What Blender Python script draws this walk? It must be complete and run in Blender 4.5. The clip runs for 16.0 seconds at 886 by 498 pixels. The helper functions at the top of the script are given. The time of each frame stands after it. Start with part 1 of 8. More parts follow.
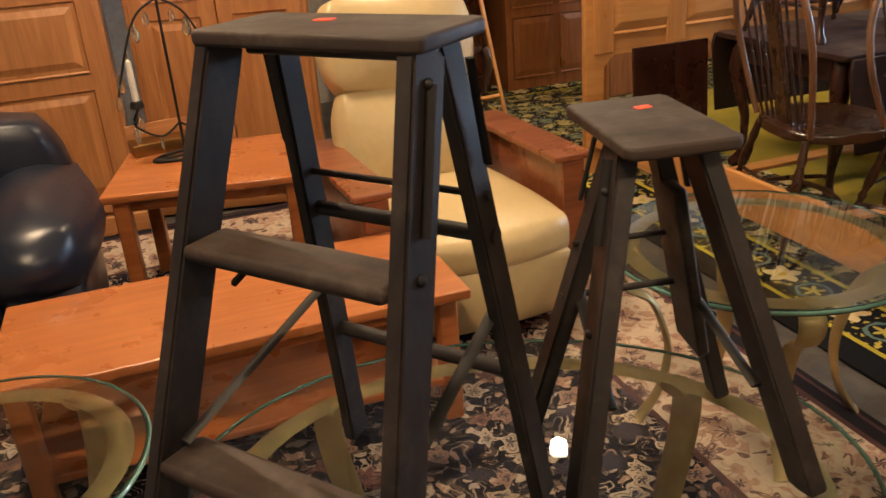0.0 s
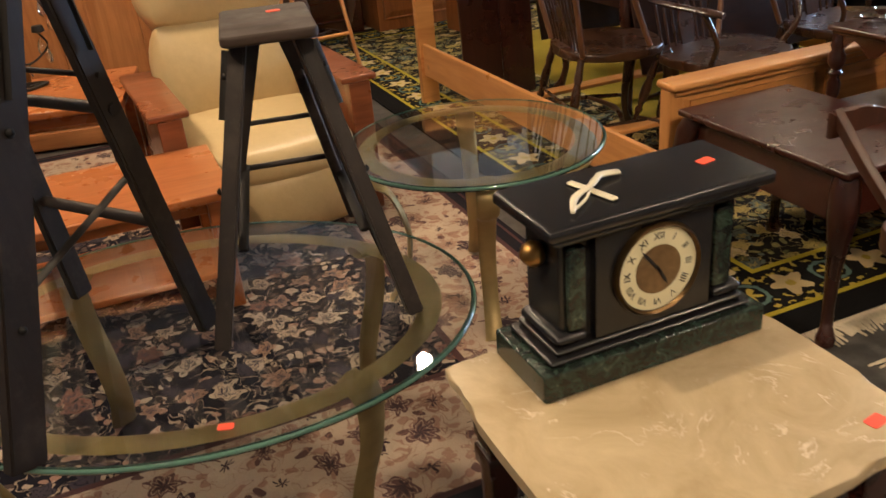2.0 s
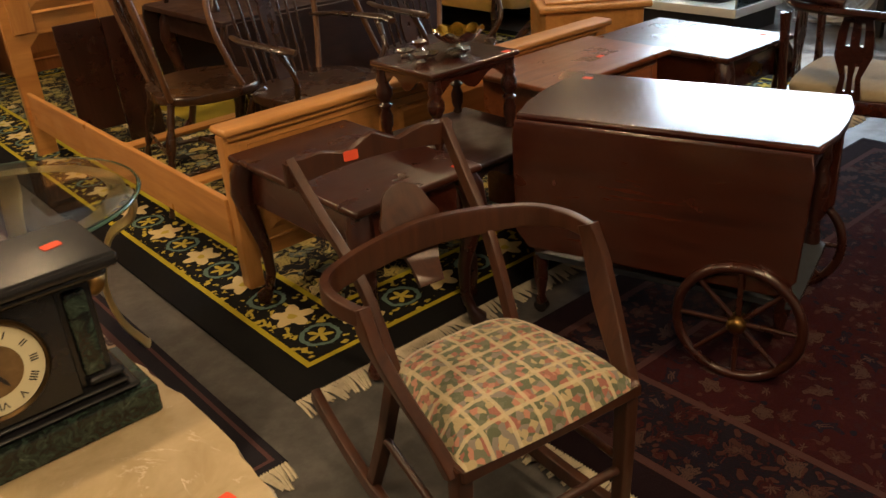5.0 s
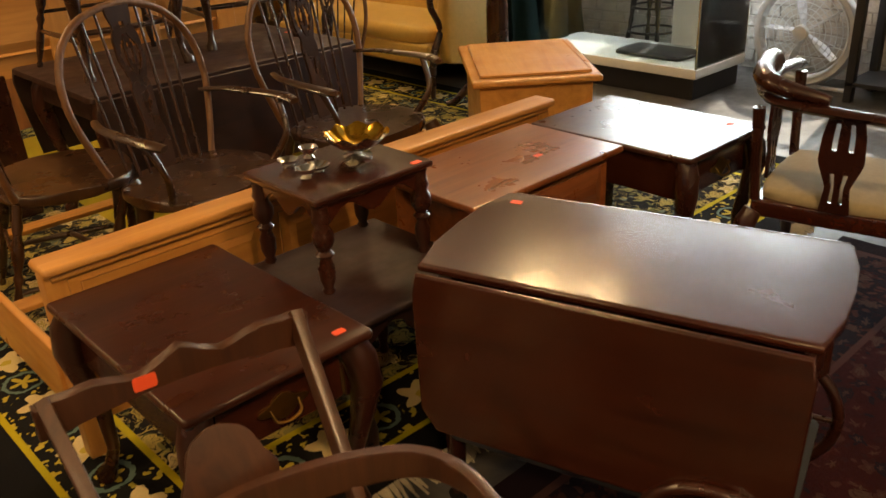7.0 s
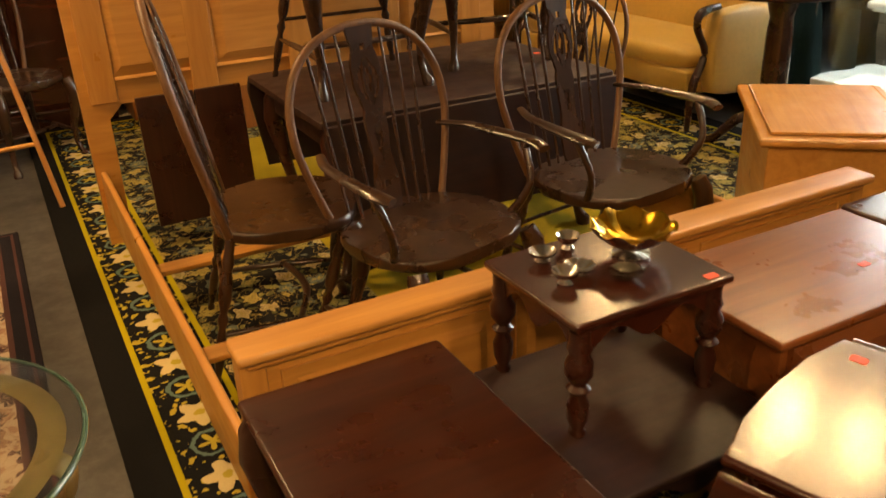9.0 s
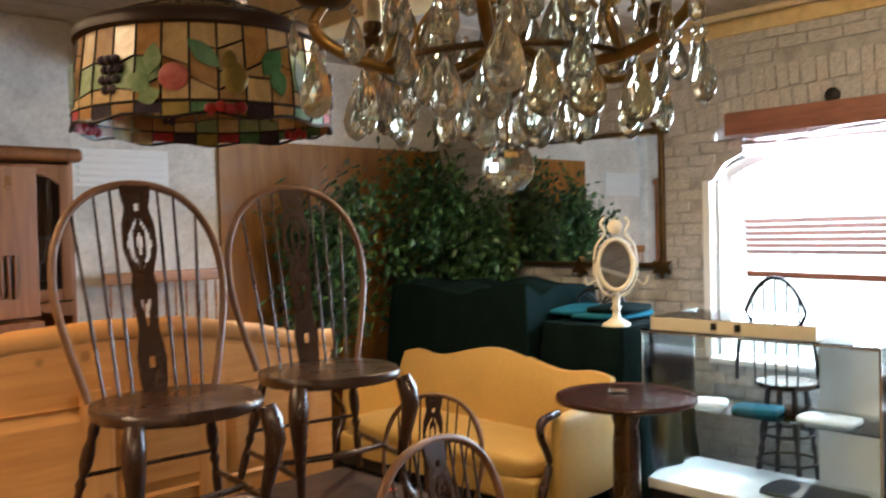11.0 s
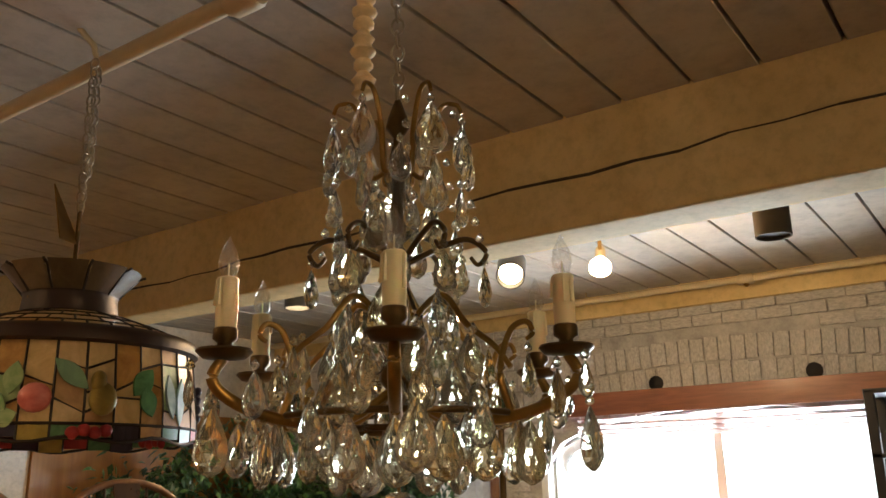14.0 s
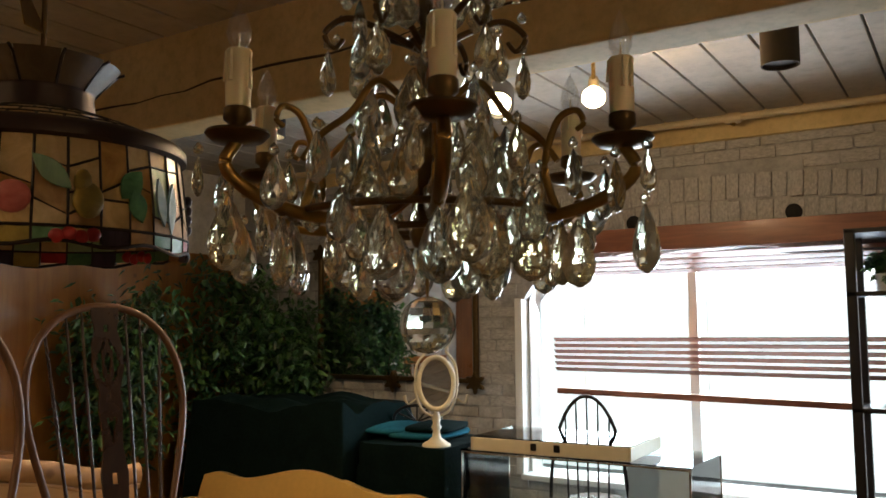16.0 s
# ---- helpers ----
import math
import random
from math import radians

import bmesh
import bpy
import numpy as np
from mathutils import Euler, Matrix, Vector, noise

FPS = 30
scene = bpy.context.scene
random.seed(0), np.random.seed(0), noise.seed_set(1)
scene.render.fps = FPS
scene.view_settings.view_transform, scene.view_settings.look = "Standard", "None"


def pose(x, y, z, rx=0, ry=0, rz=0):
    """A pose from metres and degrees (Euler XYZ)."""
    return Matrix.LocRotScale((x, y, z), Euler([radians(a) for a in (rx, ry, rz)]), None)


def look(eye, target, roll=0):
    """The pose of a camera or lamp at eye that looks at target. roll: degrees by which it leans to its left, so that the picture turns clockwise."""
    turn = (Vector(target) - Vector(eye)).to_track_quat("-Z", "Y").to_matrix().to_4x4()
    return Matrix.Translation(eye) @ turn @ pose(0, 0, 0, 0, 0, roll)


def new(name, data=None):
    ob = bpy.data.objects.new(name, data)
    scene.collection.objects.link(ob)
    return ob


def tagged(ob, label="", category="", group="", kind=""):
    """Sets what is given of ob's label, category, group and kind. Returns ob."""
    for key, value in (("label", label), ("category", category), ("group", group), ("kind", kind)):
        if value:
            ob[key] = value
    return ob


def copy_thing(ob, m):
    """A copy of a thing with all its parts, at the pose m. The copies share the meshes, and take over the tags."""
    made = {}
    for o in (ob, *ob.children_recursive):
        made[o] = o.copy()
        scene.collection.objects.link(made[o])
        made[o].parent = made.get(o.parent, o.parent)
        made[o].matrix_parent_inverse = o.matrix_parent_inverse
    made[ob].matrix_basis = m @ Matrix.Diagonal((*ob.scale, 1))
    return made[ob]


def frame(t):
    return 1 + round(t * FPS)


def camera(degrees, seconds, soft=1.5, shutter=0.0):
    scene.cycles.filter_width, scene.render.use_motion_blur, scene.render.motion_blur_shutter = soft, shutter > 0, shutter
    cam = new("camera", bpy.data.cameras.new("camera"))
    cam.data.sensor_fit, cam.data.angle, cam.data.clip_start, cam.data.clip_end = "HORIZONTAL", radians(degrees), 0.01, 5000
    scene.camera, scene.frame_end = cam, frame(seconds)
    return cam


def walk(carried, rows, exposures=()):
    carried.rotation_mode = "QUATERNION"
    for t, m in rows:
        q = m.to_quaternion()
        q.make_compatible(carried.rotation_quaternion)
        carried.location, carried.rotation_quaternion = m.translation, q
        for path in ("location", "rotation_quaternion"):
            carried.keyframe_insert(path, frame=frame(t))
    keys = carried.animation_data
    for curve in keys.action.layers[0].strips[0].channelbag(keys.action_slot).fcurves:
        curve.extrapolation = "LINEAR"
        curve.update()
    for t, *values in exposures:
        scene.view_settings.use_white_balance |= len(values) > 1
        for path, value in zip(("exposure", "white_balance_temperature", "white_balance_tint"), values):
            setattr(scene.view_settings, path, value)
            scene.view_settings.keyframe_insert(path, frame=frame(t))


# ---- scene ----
cam = camera(55.3, 16.0, shutter=0.3)
PATH = [
    (0, (0.116, 0.121, 1.476), (0.691, 1.868, 0.692), -4.4),
    (0.5, (0.134, -0.061, 1.485), (0.74, 1.696, 0.746), -3.4),
    (1, (0.27, -0.2, 1.458), (0.807, 1.547, 0.647), -4.7),
    (1.5, (0.463, -0.333, 1.439), (1.075, 1.36, 0.568), -4.6),
    (2, (0.531, -0.48, 1.421), (1.178, 1.191, 0.533), -5.3),
    (2.5, (0.608, -0.64, 1.417), (1.248, 1.003, 0.473), -3.9),
    (3, (0.809, -0.765, 1.414), (1.42, 0.884, 0.461), -3.4),
    (3.5, (0.962, -0.842, 1.416), (1.606, 0.819, 0.506), -5.6),
    (4, (1.021, -0.84, 1.419), (1.843, 0.77, 0.563), -5.5),
    (4.5, (1.074, -0.783, 1.43), (2.12, 0.68, 0.555), -4.1),
    (4.7, (1.089, -0.756, 1.426), (2.2, 0.647, 0.534), -4.1),
    (6.8, (1.644, -0.399, 1.472), (2.807, 0.974, 0.598), -5.1),
    (7, (1.722, -0.319, 1.481), (2.936, 1.026, 0.635), -3.2),
    (7.5, (1.82, -0.176, 1.472), (2.991, 1.175, 0.576), -2.7),
    (8, (1.917, -0.027, 1.479), (2.818, 1.516, 0.581), -3.0),
    (8.2, (1.955, 0.016, 1.472), (2.736, 1.62, 0.567), -3.4),
    (10.3, (1.952, 0.641, 1.625), (3.008, 2.291, 1.217), -0.2),
    (10.5, (1.955, 0.709, 1.627), (3.062, 2.35, 1.339), -0.3),
    (11, (2.03, 0.875, 1.709), (3.398, 2.333, 1.663), -1.4),
    (11.5, (2.028, 0.936, 1.76), (3.523, 2.261, 1.852), 0.3),
    (12, (1.989, 0.94, 1.798), (3.495, 2.236, 2.031), 0.1),
    (12.5, (1.969, 0.918, 1.831), (3.509, 2.147, 2.179), -0.4),
    (13, (1.951, 0.903, 1.856), (3.521, 2.061, 2.297), -1.0),
    (13.5, (1.928, 0.901, 1.878), (3.5, 2.016, 2.413), -1.1),
    (14, (1.927, 0.932, 1.878), (3.508, 2.037, 2.406), -1.0),
    (14.5, (1.932, 0.974, 1.889), (3.529, 2.066, 2.397), -0.8),
    (15, (1.936, 1.011, 1.876), (3.547, 2.112, 2.313), 0.3),
    (15.5, (1.974, 1.058, 1.834), (3.648, 2.118, 2.107), 0.5),
    (16, (1.998, 1.131, 1.814), (3.683, 2.194, 1.994), -0.4),
]
walk(cam, [(t, look(eye, target, roll)) for t, eye, target, roll in PATH], [(0, 0.12, 5700, 10), (2, 0.0, 5400, 10), (4, -0.15, 5500, 10), (4.7, -0.3, 6100, 10), (6.8, -0.15, 7500, 10), (8.2, -0.2, 9600, 12), (10.3, 0.55, 6100, 10), (10.8, 0.42, 6000, 10), (11.5, -0.22, 6300, 10), (12, -0.32, 6600, 10), (14, 0.02, 6900, 10), (15, -0.25, 6800, 10), (16, -0.88, 6700, 10)])

# ---- world, sun and lamps ----
world = bpy.data.worlds.new("sky")
scene.world = world
world.use_nodes = True
_wt = world.node_tree
_sky = _wt.nodes.new("ShaderNodeTexSky")
_sky.sky_type, _sky.sun_disc = "NISHITA", False
_sky.sun_elevation, _sky.sun_rotation = radians(42), radians(78)
_wt.links.new(_sky.outputs[0], _wt.nodes["Background"].inputs[0])
_wt.nodes["Background"].inputs[1].default_value = 0.15


def lamp(name, kind, m, watts, color, size=0.05, spread=None, size_y=None):
    data = bpy.data.lights.new(name, kind)
    data.energy, data.color = watts, color
    if kind == "AREA":
        data.shape, data.size, data.size_y = "RECTANGLE", size, size_y or size
    elif kind == "SUN":
        data.angle = size
    else:
        data.shadow_soft_size = size
    if kind == "SPOT":
        data.spot_size, data.spot_blend = radians(spread), 0.8
    ob = new(name, data)
    ob.matrix_world = m
    return ob


lamp("sun", "SUN", look((21, 5.5, 14), (6, 2.4, 0)), 5.0, (1.0, 0.95, 0.86), radians(0.6))
# daylight that enters by the arched window
lamp("window_daylight", "AREA", look((7.62, 2.75, 1.75), (5.0, 2.55, 0.9)), 290, (0.72, 0.85, 1.0), 2.2, size_y=1.3)
WARM = (1.0, 0.68, 0.37)
FLOODS = [(-0.2, 0.9, 150), (1.5, 3.3, 125), (1.0, -1.1, 150), (2.1, 4.12, 62), (2.9, -0.9, 150), (5.3, 4.3, 92), (-0.15, 3.2, 170)]
for fx, fy, watts in FLOODS:
    lamp("flood_light", "SPOT", look((fx, fy, 2.80), (fx + 0.1, fy + 0.1, 0)), watts, WARM, 0.055, 155)
lamp("flood_light", "SPOT", look((1.9, -1.3, 2.78), (3.12, 1.9, 2.05)), 330, WARM, 0.05, 75)
lamp("flood_light", "POINT", Matrix.Translation((5.54, 2.55, 2.79)), 45, WARM, 0.045)
lamp("flood_light", "SPOT", look((5.47, 3.00, 2.83), (3.7, 2.5, 0.9)), 70, WARM, 0.05, 120)

# ---- mesh tools ----
def finish(me, smooth=True, angle=62):
    if smooth:
        for p in me.polygons:
            p.use_smooth = True
        me.set_sharp_from_angle(angle=radians(angle))


def part(name, bm, material, parent, label="", m=None, smooth=True):
    """Links a bmesh as one mesh object under a thing or a part."""
    me = bpy.data.meshes.new(name)
    bmesh.ops.recalc_face_normals(bm, faces=bm.faces)
    bm.to_mesh(me)
    bm.free()
    me.materials.append(material)
    finish(me, smooth)
    ob = new(name, me)
    if parent:
        ob.parent = parent
    if m is not None:
        ob.matrix_local = m
    if label:
        ob["label"] = label
    if smooth and len(me.polygons) < 4000:
        wn = ob.modifiers.new("weighted", "WEIGHTED_NORMAL")
        wn.keep_sharp = True
    return ob


def thing(name, label, category, x=0, y=0, z=0, rz=0, group="", kind=""):
    ob = new(name)
    ob.empty_display_size = 0.1
    ob.matrix_world = pose(x, y, z, 0, 0, rz)
    return tagged(ob, label, category, group, kind)


def solo(name, bm, material, label, category, group="", kind="", m=None, smooth=True):
    ob = part(name, bm, material, None, "", m, smooth)
    return tagged(ob, label, category, group, kind)


def B():
    return bmesh.new()


def box(bm, x0, x1, y0, y1, z0, z1, bevel=0.0, m=None, seg=1):
    vs = [bm.verts.new((x, y, z)) for x in (x0, x1) for y in (y0, y1) for z in (z0, z1)]
    fs = [bm.faces.new([vs[i] for i in q]) for q in ((0, 1, 3, 2), (4, 6, 7, 5), (0, 4, 5, 1), (2, 3, 7, 6), (0, 2, 6, 4), (1, 5, 7, 3))]
    made = vs
    if bevel:
        es = list({e for fc in fs for e in fc.edges})
        r = bmesh.ops.bevel(bm, geom=es, offset=bevel, segments=seg, affect="EDGES", profile=0.5)
        made = list({v for fc in r["faces"] for v in fc.verts})
        made = list({v for v in made} | {v for v in vs if v.is_valid})
    if m is not None:
        bmesh.ops.transform(bm, matrix=m, verts=made)
    return bm


def lathe(bm, profile, seg=16, m=None, cap=True):
    rings = []
    made = []
    for r, z in profile:
        ring = [bm.verts.new((r * math.cos(2 * math.pi * i / seg), r * math.sin(2 * math.pi * i / seg), z)) for i in range(seg)]
        rings.append(ring)
        made += ring
    for a, b in zip(rings, rings[1:]):
        for i in range(seg):
            bm.faces.new((a[i], a[(i + 1) % seg], b[(i + 1) % seg], b[i]))
    if cap:
        bm.faces.new(rings[0][::-1])
        bm.faces.new(rings[-1])
    if m is not None:
        bmesh.ops.transform(bm, matrix=m, verts=made)
    return bm


def smooth_path(pts, n=6, closed=False):
    """Catmull-Rom through the points."""
    pts = [Vector(p) for p in pts]
    out = []
    k = len(pts)
    for i in range(k if closed else k - 1):
        p0 = pts[i - 1] if (i > 0 or closed) else pts[0]
        p1, p2 = pts[i], pts[(i + 1) % k]
        p3 = pts[(i + 2) % k] if (i + 2 < k or closed) else pts[-1]
        for j in range(n):
            t = j / n
            out.append(0.5 * (2 * p1 + (p2 - p0) * t + (2 * p0 - 5 * p1 + 4 * p2 - p3) * t * t + (3 * p1 - p0 - 3 * p2 + p3) * t ** 3))
    if not closed:
        out.append(pts[-1])
    return out


def tube(bm, pts, radii, seg=8, closed=False, flat=1.0, up=(0, 0, 1)):
    """Sweeps a round (or flattened) section along the points."""
    pts = [Vector(p) for p in pts]
    n = len(pts)
    if not hasattr(radii, "__len__"):
        radii = [radii] * n
    elif len(radii) != n:
        radii = [float(v) for v in np.interp(np.linspace(0, 1, n), np.linspace(0, 1, len(radii)), radii)]
    rings = []
    ref = Vector(up)
    for i, p in enumerate(pts):
        if closed:
            d = pts[(i + 1) % n] - pts[i - 1]
        else:
            d = pts[min(i + 1, n - 1)] - pts[max(i - 1, 0)]
        d.normalize()
        a = d.cross(ref)
        if a.length < 0.05:
            a = d.cross(Vector((1, 0, 0.3)))
        a.normalize()
        b = a.cross(d).normalized()
        rings.append([bm.verts.new(p + radii[i] * (math.cos(2 * math.pi * j / seg) * a + flat * math.sin(2 * math.pi * j / seg) * b)) for j in range(seg)])
    for i in range(n if closed else n - 1):
        r, s = rings[i], rings[(i + 1) % n]
        for j in range(seg):
            bm.faces.new((r[j], r[(j + 1) % seg], s[(j + 1) % seg], s[j]))
    if not closed:
        bm.faces.new(rings[0][::-1])
        bm.faces.new(rings[-1])
    return bm


def slab(bm, outline, z0, z1, bevel=0.0, m=None, seg=2):
    """A plate with that outline, its edges rounded."""
    n = len(outline)
    lo = [bm.verts.new((x, y, z0)) for x, y in outline]
    hi = [bm.verts.new((x, y, z1)) for x, y in outline]
    fl, fh = bm.faces.new(lo[::-1]), bm.faces.new(hi)
    for i in range(n):
        bm.faces.new((lo[i], lo[(i + 1) % n], hi[(i + 1) % n], hi[i]))
    made = lo + hi
    if bevel:
        es = list(fl.edges) + list(fh.edges)
        r = bmesh.ops.bevel(bm, geom=es, offset=bevel, segments=seg, affect="EDGES", profile=0.5)
        made = [v for v in lo + hi if v.is_valid] + [v for fc in r["faces"] for v in fc.verts]
        made = list(set(made))
    if m is not None:
        bmesh.ops.transform(bm, matrix=m, verts=made)
    return bm


def ellipse(a, b, n=48, cx=0, cy=0):
    return [(cx + a * math.cos(2 * math.pi * i / n), cy + b * math.sin(2 * math.pi * i / n)) for i in range(n)]


def rounded(x0, x1, y0, y1, r, n=5):
    out = []
    for cx, cy, a0 in ((x1 - r, y1 - r, 0), (x0 + r, y1 - r, 90), (x0 + r, y0 + r, 180), (x1 - r, y0 + r, 270)):
        out += [(cx + r * math.cos(radians(a0 + 90 * i / n)), cy + r * math.sin(radians(a0 + 90 * i / n))) for i in range(n + 1)]
    return out


def upright(outline, d0, d1, bevel=0.0, m=None):
    """A plate standing in the x-z plane: outline in (x, z), thickness along y."""
    mm = Matrix(((1, 0, 0, 0), (0, 0, 1, 0), (0, 1, 0, 0), (0, 0, 0, 1)))
    return slab(B(), outline, d0, d1, bevel, (m @ mm) if m is not None else mm, 1)


def panel_with_holes(w_of_z, z0, z1, y, thick, holes, n=60, cols=14):
    """An upright board of varying half width w_of_z(z), pierced where holes(x, z) is true, y(z) its lean."""
    bm = B()
    front, back = {}, {}
    for i in range(n + 1):
        z = z0 + (z1 - z0) * i / n
        w = w_of_z(z)
        for j in range(cols + 1):
            x = -w + 2 * w * j / cols
            front[i, j] = bm.verts.new((x, y(z) - thick / 2, z))
            back[i, j] = bm.verts.new((x, y(z) + thick / 2, z))
    solid = {}
    for i in range(n):
        z = z0 + (z1 - z0) * (i + 0.5) / n
        w = w_of_z(z)
        for j in range(cols):
            x = -w + 2 * w * (j + 0.5) / cols
            solid[i, j] = not holes(x, z)
    for (i, j), s in solid.items():
        if not s:
            continue
        q = ((i, j), (i, j + 1), (i + 1, j + 1), (i + 1, j))
        bm.faces.new([front[k] for k in q])
        bm.faces.new([back[k] for k in q[::-1]])
        for (di, dj), (a, b) in (((-1, 0), (0, 1)), ((0, 1), (1, 2)), ((1, 0), (2, 3)), ((0, -1), (3, 0))):
            if not solid.get((i + di, j + dj), False):
                bm.faces.new((front[q[a]], back[q[a]], back[q[b]], front[q[b]]))
    for v in [v for v in bm.verts if not v.link_faces]:
        bm.verts.remove(v)
    return bm


def tag(parent, x, y, z, rz=0, size=0.03, m=None):
    """A small round-cornered sale sticker."""
    return part("price_sticker", slab(B(), rounded(-size / 2, size / 2, -size / 3, size / 3, size / 8, 3), 0, 0.0012), STICKER, parent, "small orange-red sale sticker", m if m is not None else pose(x, y, z, 0, 0, rz))

# ---- materials ----
def mat(name, rough=0.5, metal=0.0, **kw):
    m = bpy.data.materials.new(name)
    m.use_nodes = True
    p = m.node_tree.nodes["Principled BSDF"]
    p.inputs["Roughness"].default_value = rough
    p.inputs["Metallic"].default_value = metal
    for k, v in kw.items():
        p.inputs[k.replace("_", " ")].default_value = v
    return m, m.node_tree, p


def nd(nt, kind, **kw):
    n = nt.nodes.new(kind)
    for k, v in kw.items():
        if k in n.inputs:
            n.inputs[k].default_value = v
        else:
            setattr(n, k, v)
    return n


def coords(nt, scale=(1, 1, 1), rot=(0, 0, 0), shift=True):
    tc = nd(nt, "ShaderNodeTexCoord")
    mp = nd(nt, "ShaderNodeMapping")
    mp.inputs["Scale"].default_value = scale
    mp.inputs["Rotation"].default_value = rot
    nt.links.new(tc.outputs["Object"], mp.inputs["Vector"])
    if shift:
        oi = nd(nt, "ShaderNodeObjectInfo")
        mul = nd(nt, "ShaderNodeMath", operation="MULTIPLY")
        mul.inputs[1].default_value = 37.0
        nt.links.new(oi.outputs["Random"], mul.inputs[0])
        nt.links.new(mul.outputs[0], mp.inputs["Location"])
    return mp.outputs[0]


def ramp(nt, fac, stops, interp="LINEAR"):
    r = nd(nt, "ShaderNodeValToRGB")
    r.color_ramp.interpolation = interp
    els = r.color_ramp.elements
    while len(els) < len(stops):
        els.new(0.5)
    for e, (pos, col) in zip(els, stops):
        e.position = pos
        e.color = (*col, 1) if len(col) == 3 else col
    nt.links.new(fac, r.inputs[0])
    return r.outputs[0]


def bump(nt, p, height, strength=0.3, dist=0.01):
    b = nd(nt, "ShaderNodeBump")
    b.inputs["Strength"].default_value = strength
    b.inputs["Distance"].default_value = dist
    nt.links.new(height, b.inputs["Height"])
    nt.links.new(b.outputs[0], p.inputs["Normal"])


def noise_tex(nt, vec, scale, detail=4.0, rough=0.55, dist=0.0):
    n = nd(nt, "ShaderNodeTexNoise", Scale=scale, Detail=detail, Roughness=rough, Distortion=dist)
    nt.links.new(vec, n.inputs["Vector"])
    return n.outputs["Fac"]


def mix(nt, fac, a, b, blend="MIX"):
    m = nd(nt, "ShaderNodeMix", data_type="RGBA", blend_type=blend)
    for sock, v in ((m.inputs[0], fac), (m.inputs[6], a), (m.inputs[7], b)):
        if hasattr(v, "is_output"):
            nt.links.new(v, sock)
        else:
            sock.default_value = v if not hasattr(v, "__len__") else ((*v, 1) if len(v) == 3 else v)
    return m.outputs[2]


def maths(nt, op, a, b=0.0, c=0.0):
    m = nd(nt, "ShaderNodeMath", operation=op)
    for s, v in zip(m.inputs, (a, b, c)):
        if hasattr(v, "is_output"):
            nt.links.new(v, s)
        else:
            s.default_value = v
    return m.outputs[0]


def wood(name, dark, light, rough=0.35, coat=0.3, along="x", fine=1.0, knots=False, wear=0.0):
    m, nt, p = mat(name, rough, 0.0, Coat_Weight=coat, Coat_Roughness=0.2)
    k = {"x": (1.2, 14, 14), "y": (14, 1.2, 14), "z": (14, 14, 1.2)}[along]
    v = coords(nt, tuple(a * fine for a in k))
    g = noise_tex(nt, v, 2.2, 6, 0.62, 0.6)
    big = noise_tex(nt, coords(nt, (1, 1, 1)), 2.3, 3, 0.5)
    fac = maths(nt, "ADD", maths(nt, "MULTIPLY", g, 0.75), maths(nt, "MULTIPLY", big, 0.25))
    c = ramp(nt, fac, [(0.30, dark), (0.66, light)])
    if knots:
        vo = nd(nt, "ShaderNodeTexVoronoi", Scale=3.4, feature="F1")
        nt.links.new(coords(nt, (1, 1, 1)), vo.inputs["Vector"])
        kn = ramp(nt, vo.outputs["Distance"], [(0.0, (1, 1, 1)), (0.05, (0.8, 0.8, 0.8)), (0.085, (0, 0, 0))])
        c = mix(nt, maths(nt, "MULTIPLY", kn, 0.8), c, tuple(0.35 * a for a in dark))
    if wear:
        w = noise_tex(nt, coords(nt, (1, 1, 1)), 9, 6, 0.7)
        wr = ramp(nt, w, [(0.52, (0, 0, 0)), (0.70, (1, 1, 1))])
        c = mix(nt, maths(nt, "MULTIPLY", wr, wear), c, (0.10, 0.078, 0.06))
    nt.links.new(c, p.inputs["Base Color"])
    rr = ramp(nt, noise_tex(nt, coords(nt, (1, 1, 1)), 6, 4, 0.6), [(0.3, (rough * 0.75,) * 3), (0.75, (min(1, rough * 1.35),) * 3)])
    nt.links.new(rr, p.inputs["Roughness"])
    bump(nt, p, g, 0.12, 0.004)
    return m


def plain(name, col, rough=0.5, metal=0.0, var=0.15, scale=12.0, bmp=0.1, **kw):
    m, nt, p = mat(name, rough, metal, **kw)
    v = coords(nt)
    n = noise_tex(nt, v, scale, 5, 0.6)
    big = noise_tex(nt, v, scale * 0.13, 3, 0.5)
    f = maths(nt, "ADD", maths(nt, "MULTIPLY", n, 0.5), maths(nt, "MULTIPLY", big, 0.5))
    c = ramp(nt, f, [(0.3, tuple(a * (1 - var) for a in col)), (0.7, tuple(min(1, a * (1 + var)) for a in col))])
    nt.links.new(c, p.inputs["Base Color"])
    if bmp:
        bump(nt, p, n, bmp, 0.004)
    return m


MAHOGANY = wood("mahogany", (0.0215, 0.0047, 0.0027), (0.0580, 0.0135, 0.0062), 0.22, 0.6)
MAHOGANY_TOP = wood("mahogany_tabletop", (0.0190, 0.0040, 0.0022), (0.0520, 0.0122, 0.0052), 0.30, 0.25)
MAHOGANY_UP = wood("mahogany_upright", (0.0165, 0.0045, 0.0030), (0.0435, 0.0120, 0.0067), 0.28, 0.45, "z")
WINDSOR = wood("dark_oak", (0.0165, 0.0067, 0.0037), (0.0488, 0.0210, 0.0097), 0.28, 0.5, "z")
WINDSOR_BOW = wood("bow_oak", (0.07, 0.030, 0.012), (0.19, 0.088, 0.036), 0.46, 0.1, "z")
ROCKER = wood("rocker_oak", (0.0270, 0.0082, 0.0038), (0.0720, 0.0235, 0.0095), 0.44, 0.15, "z")
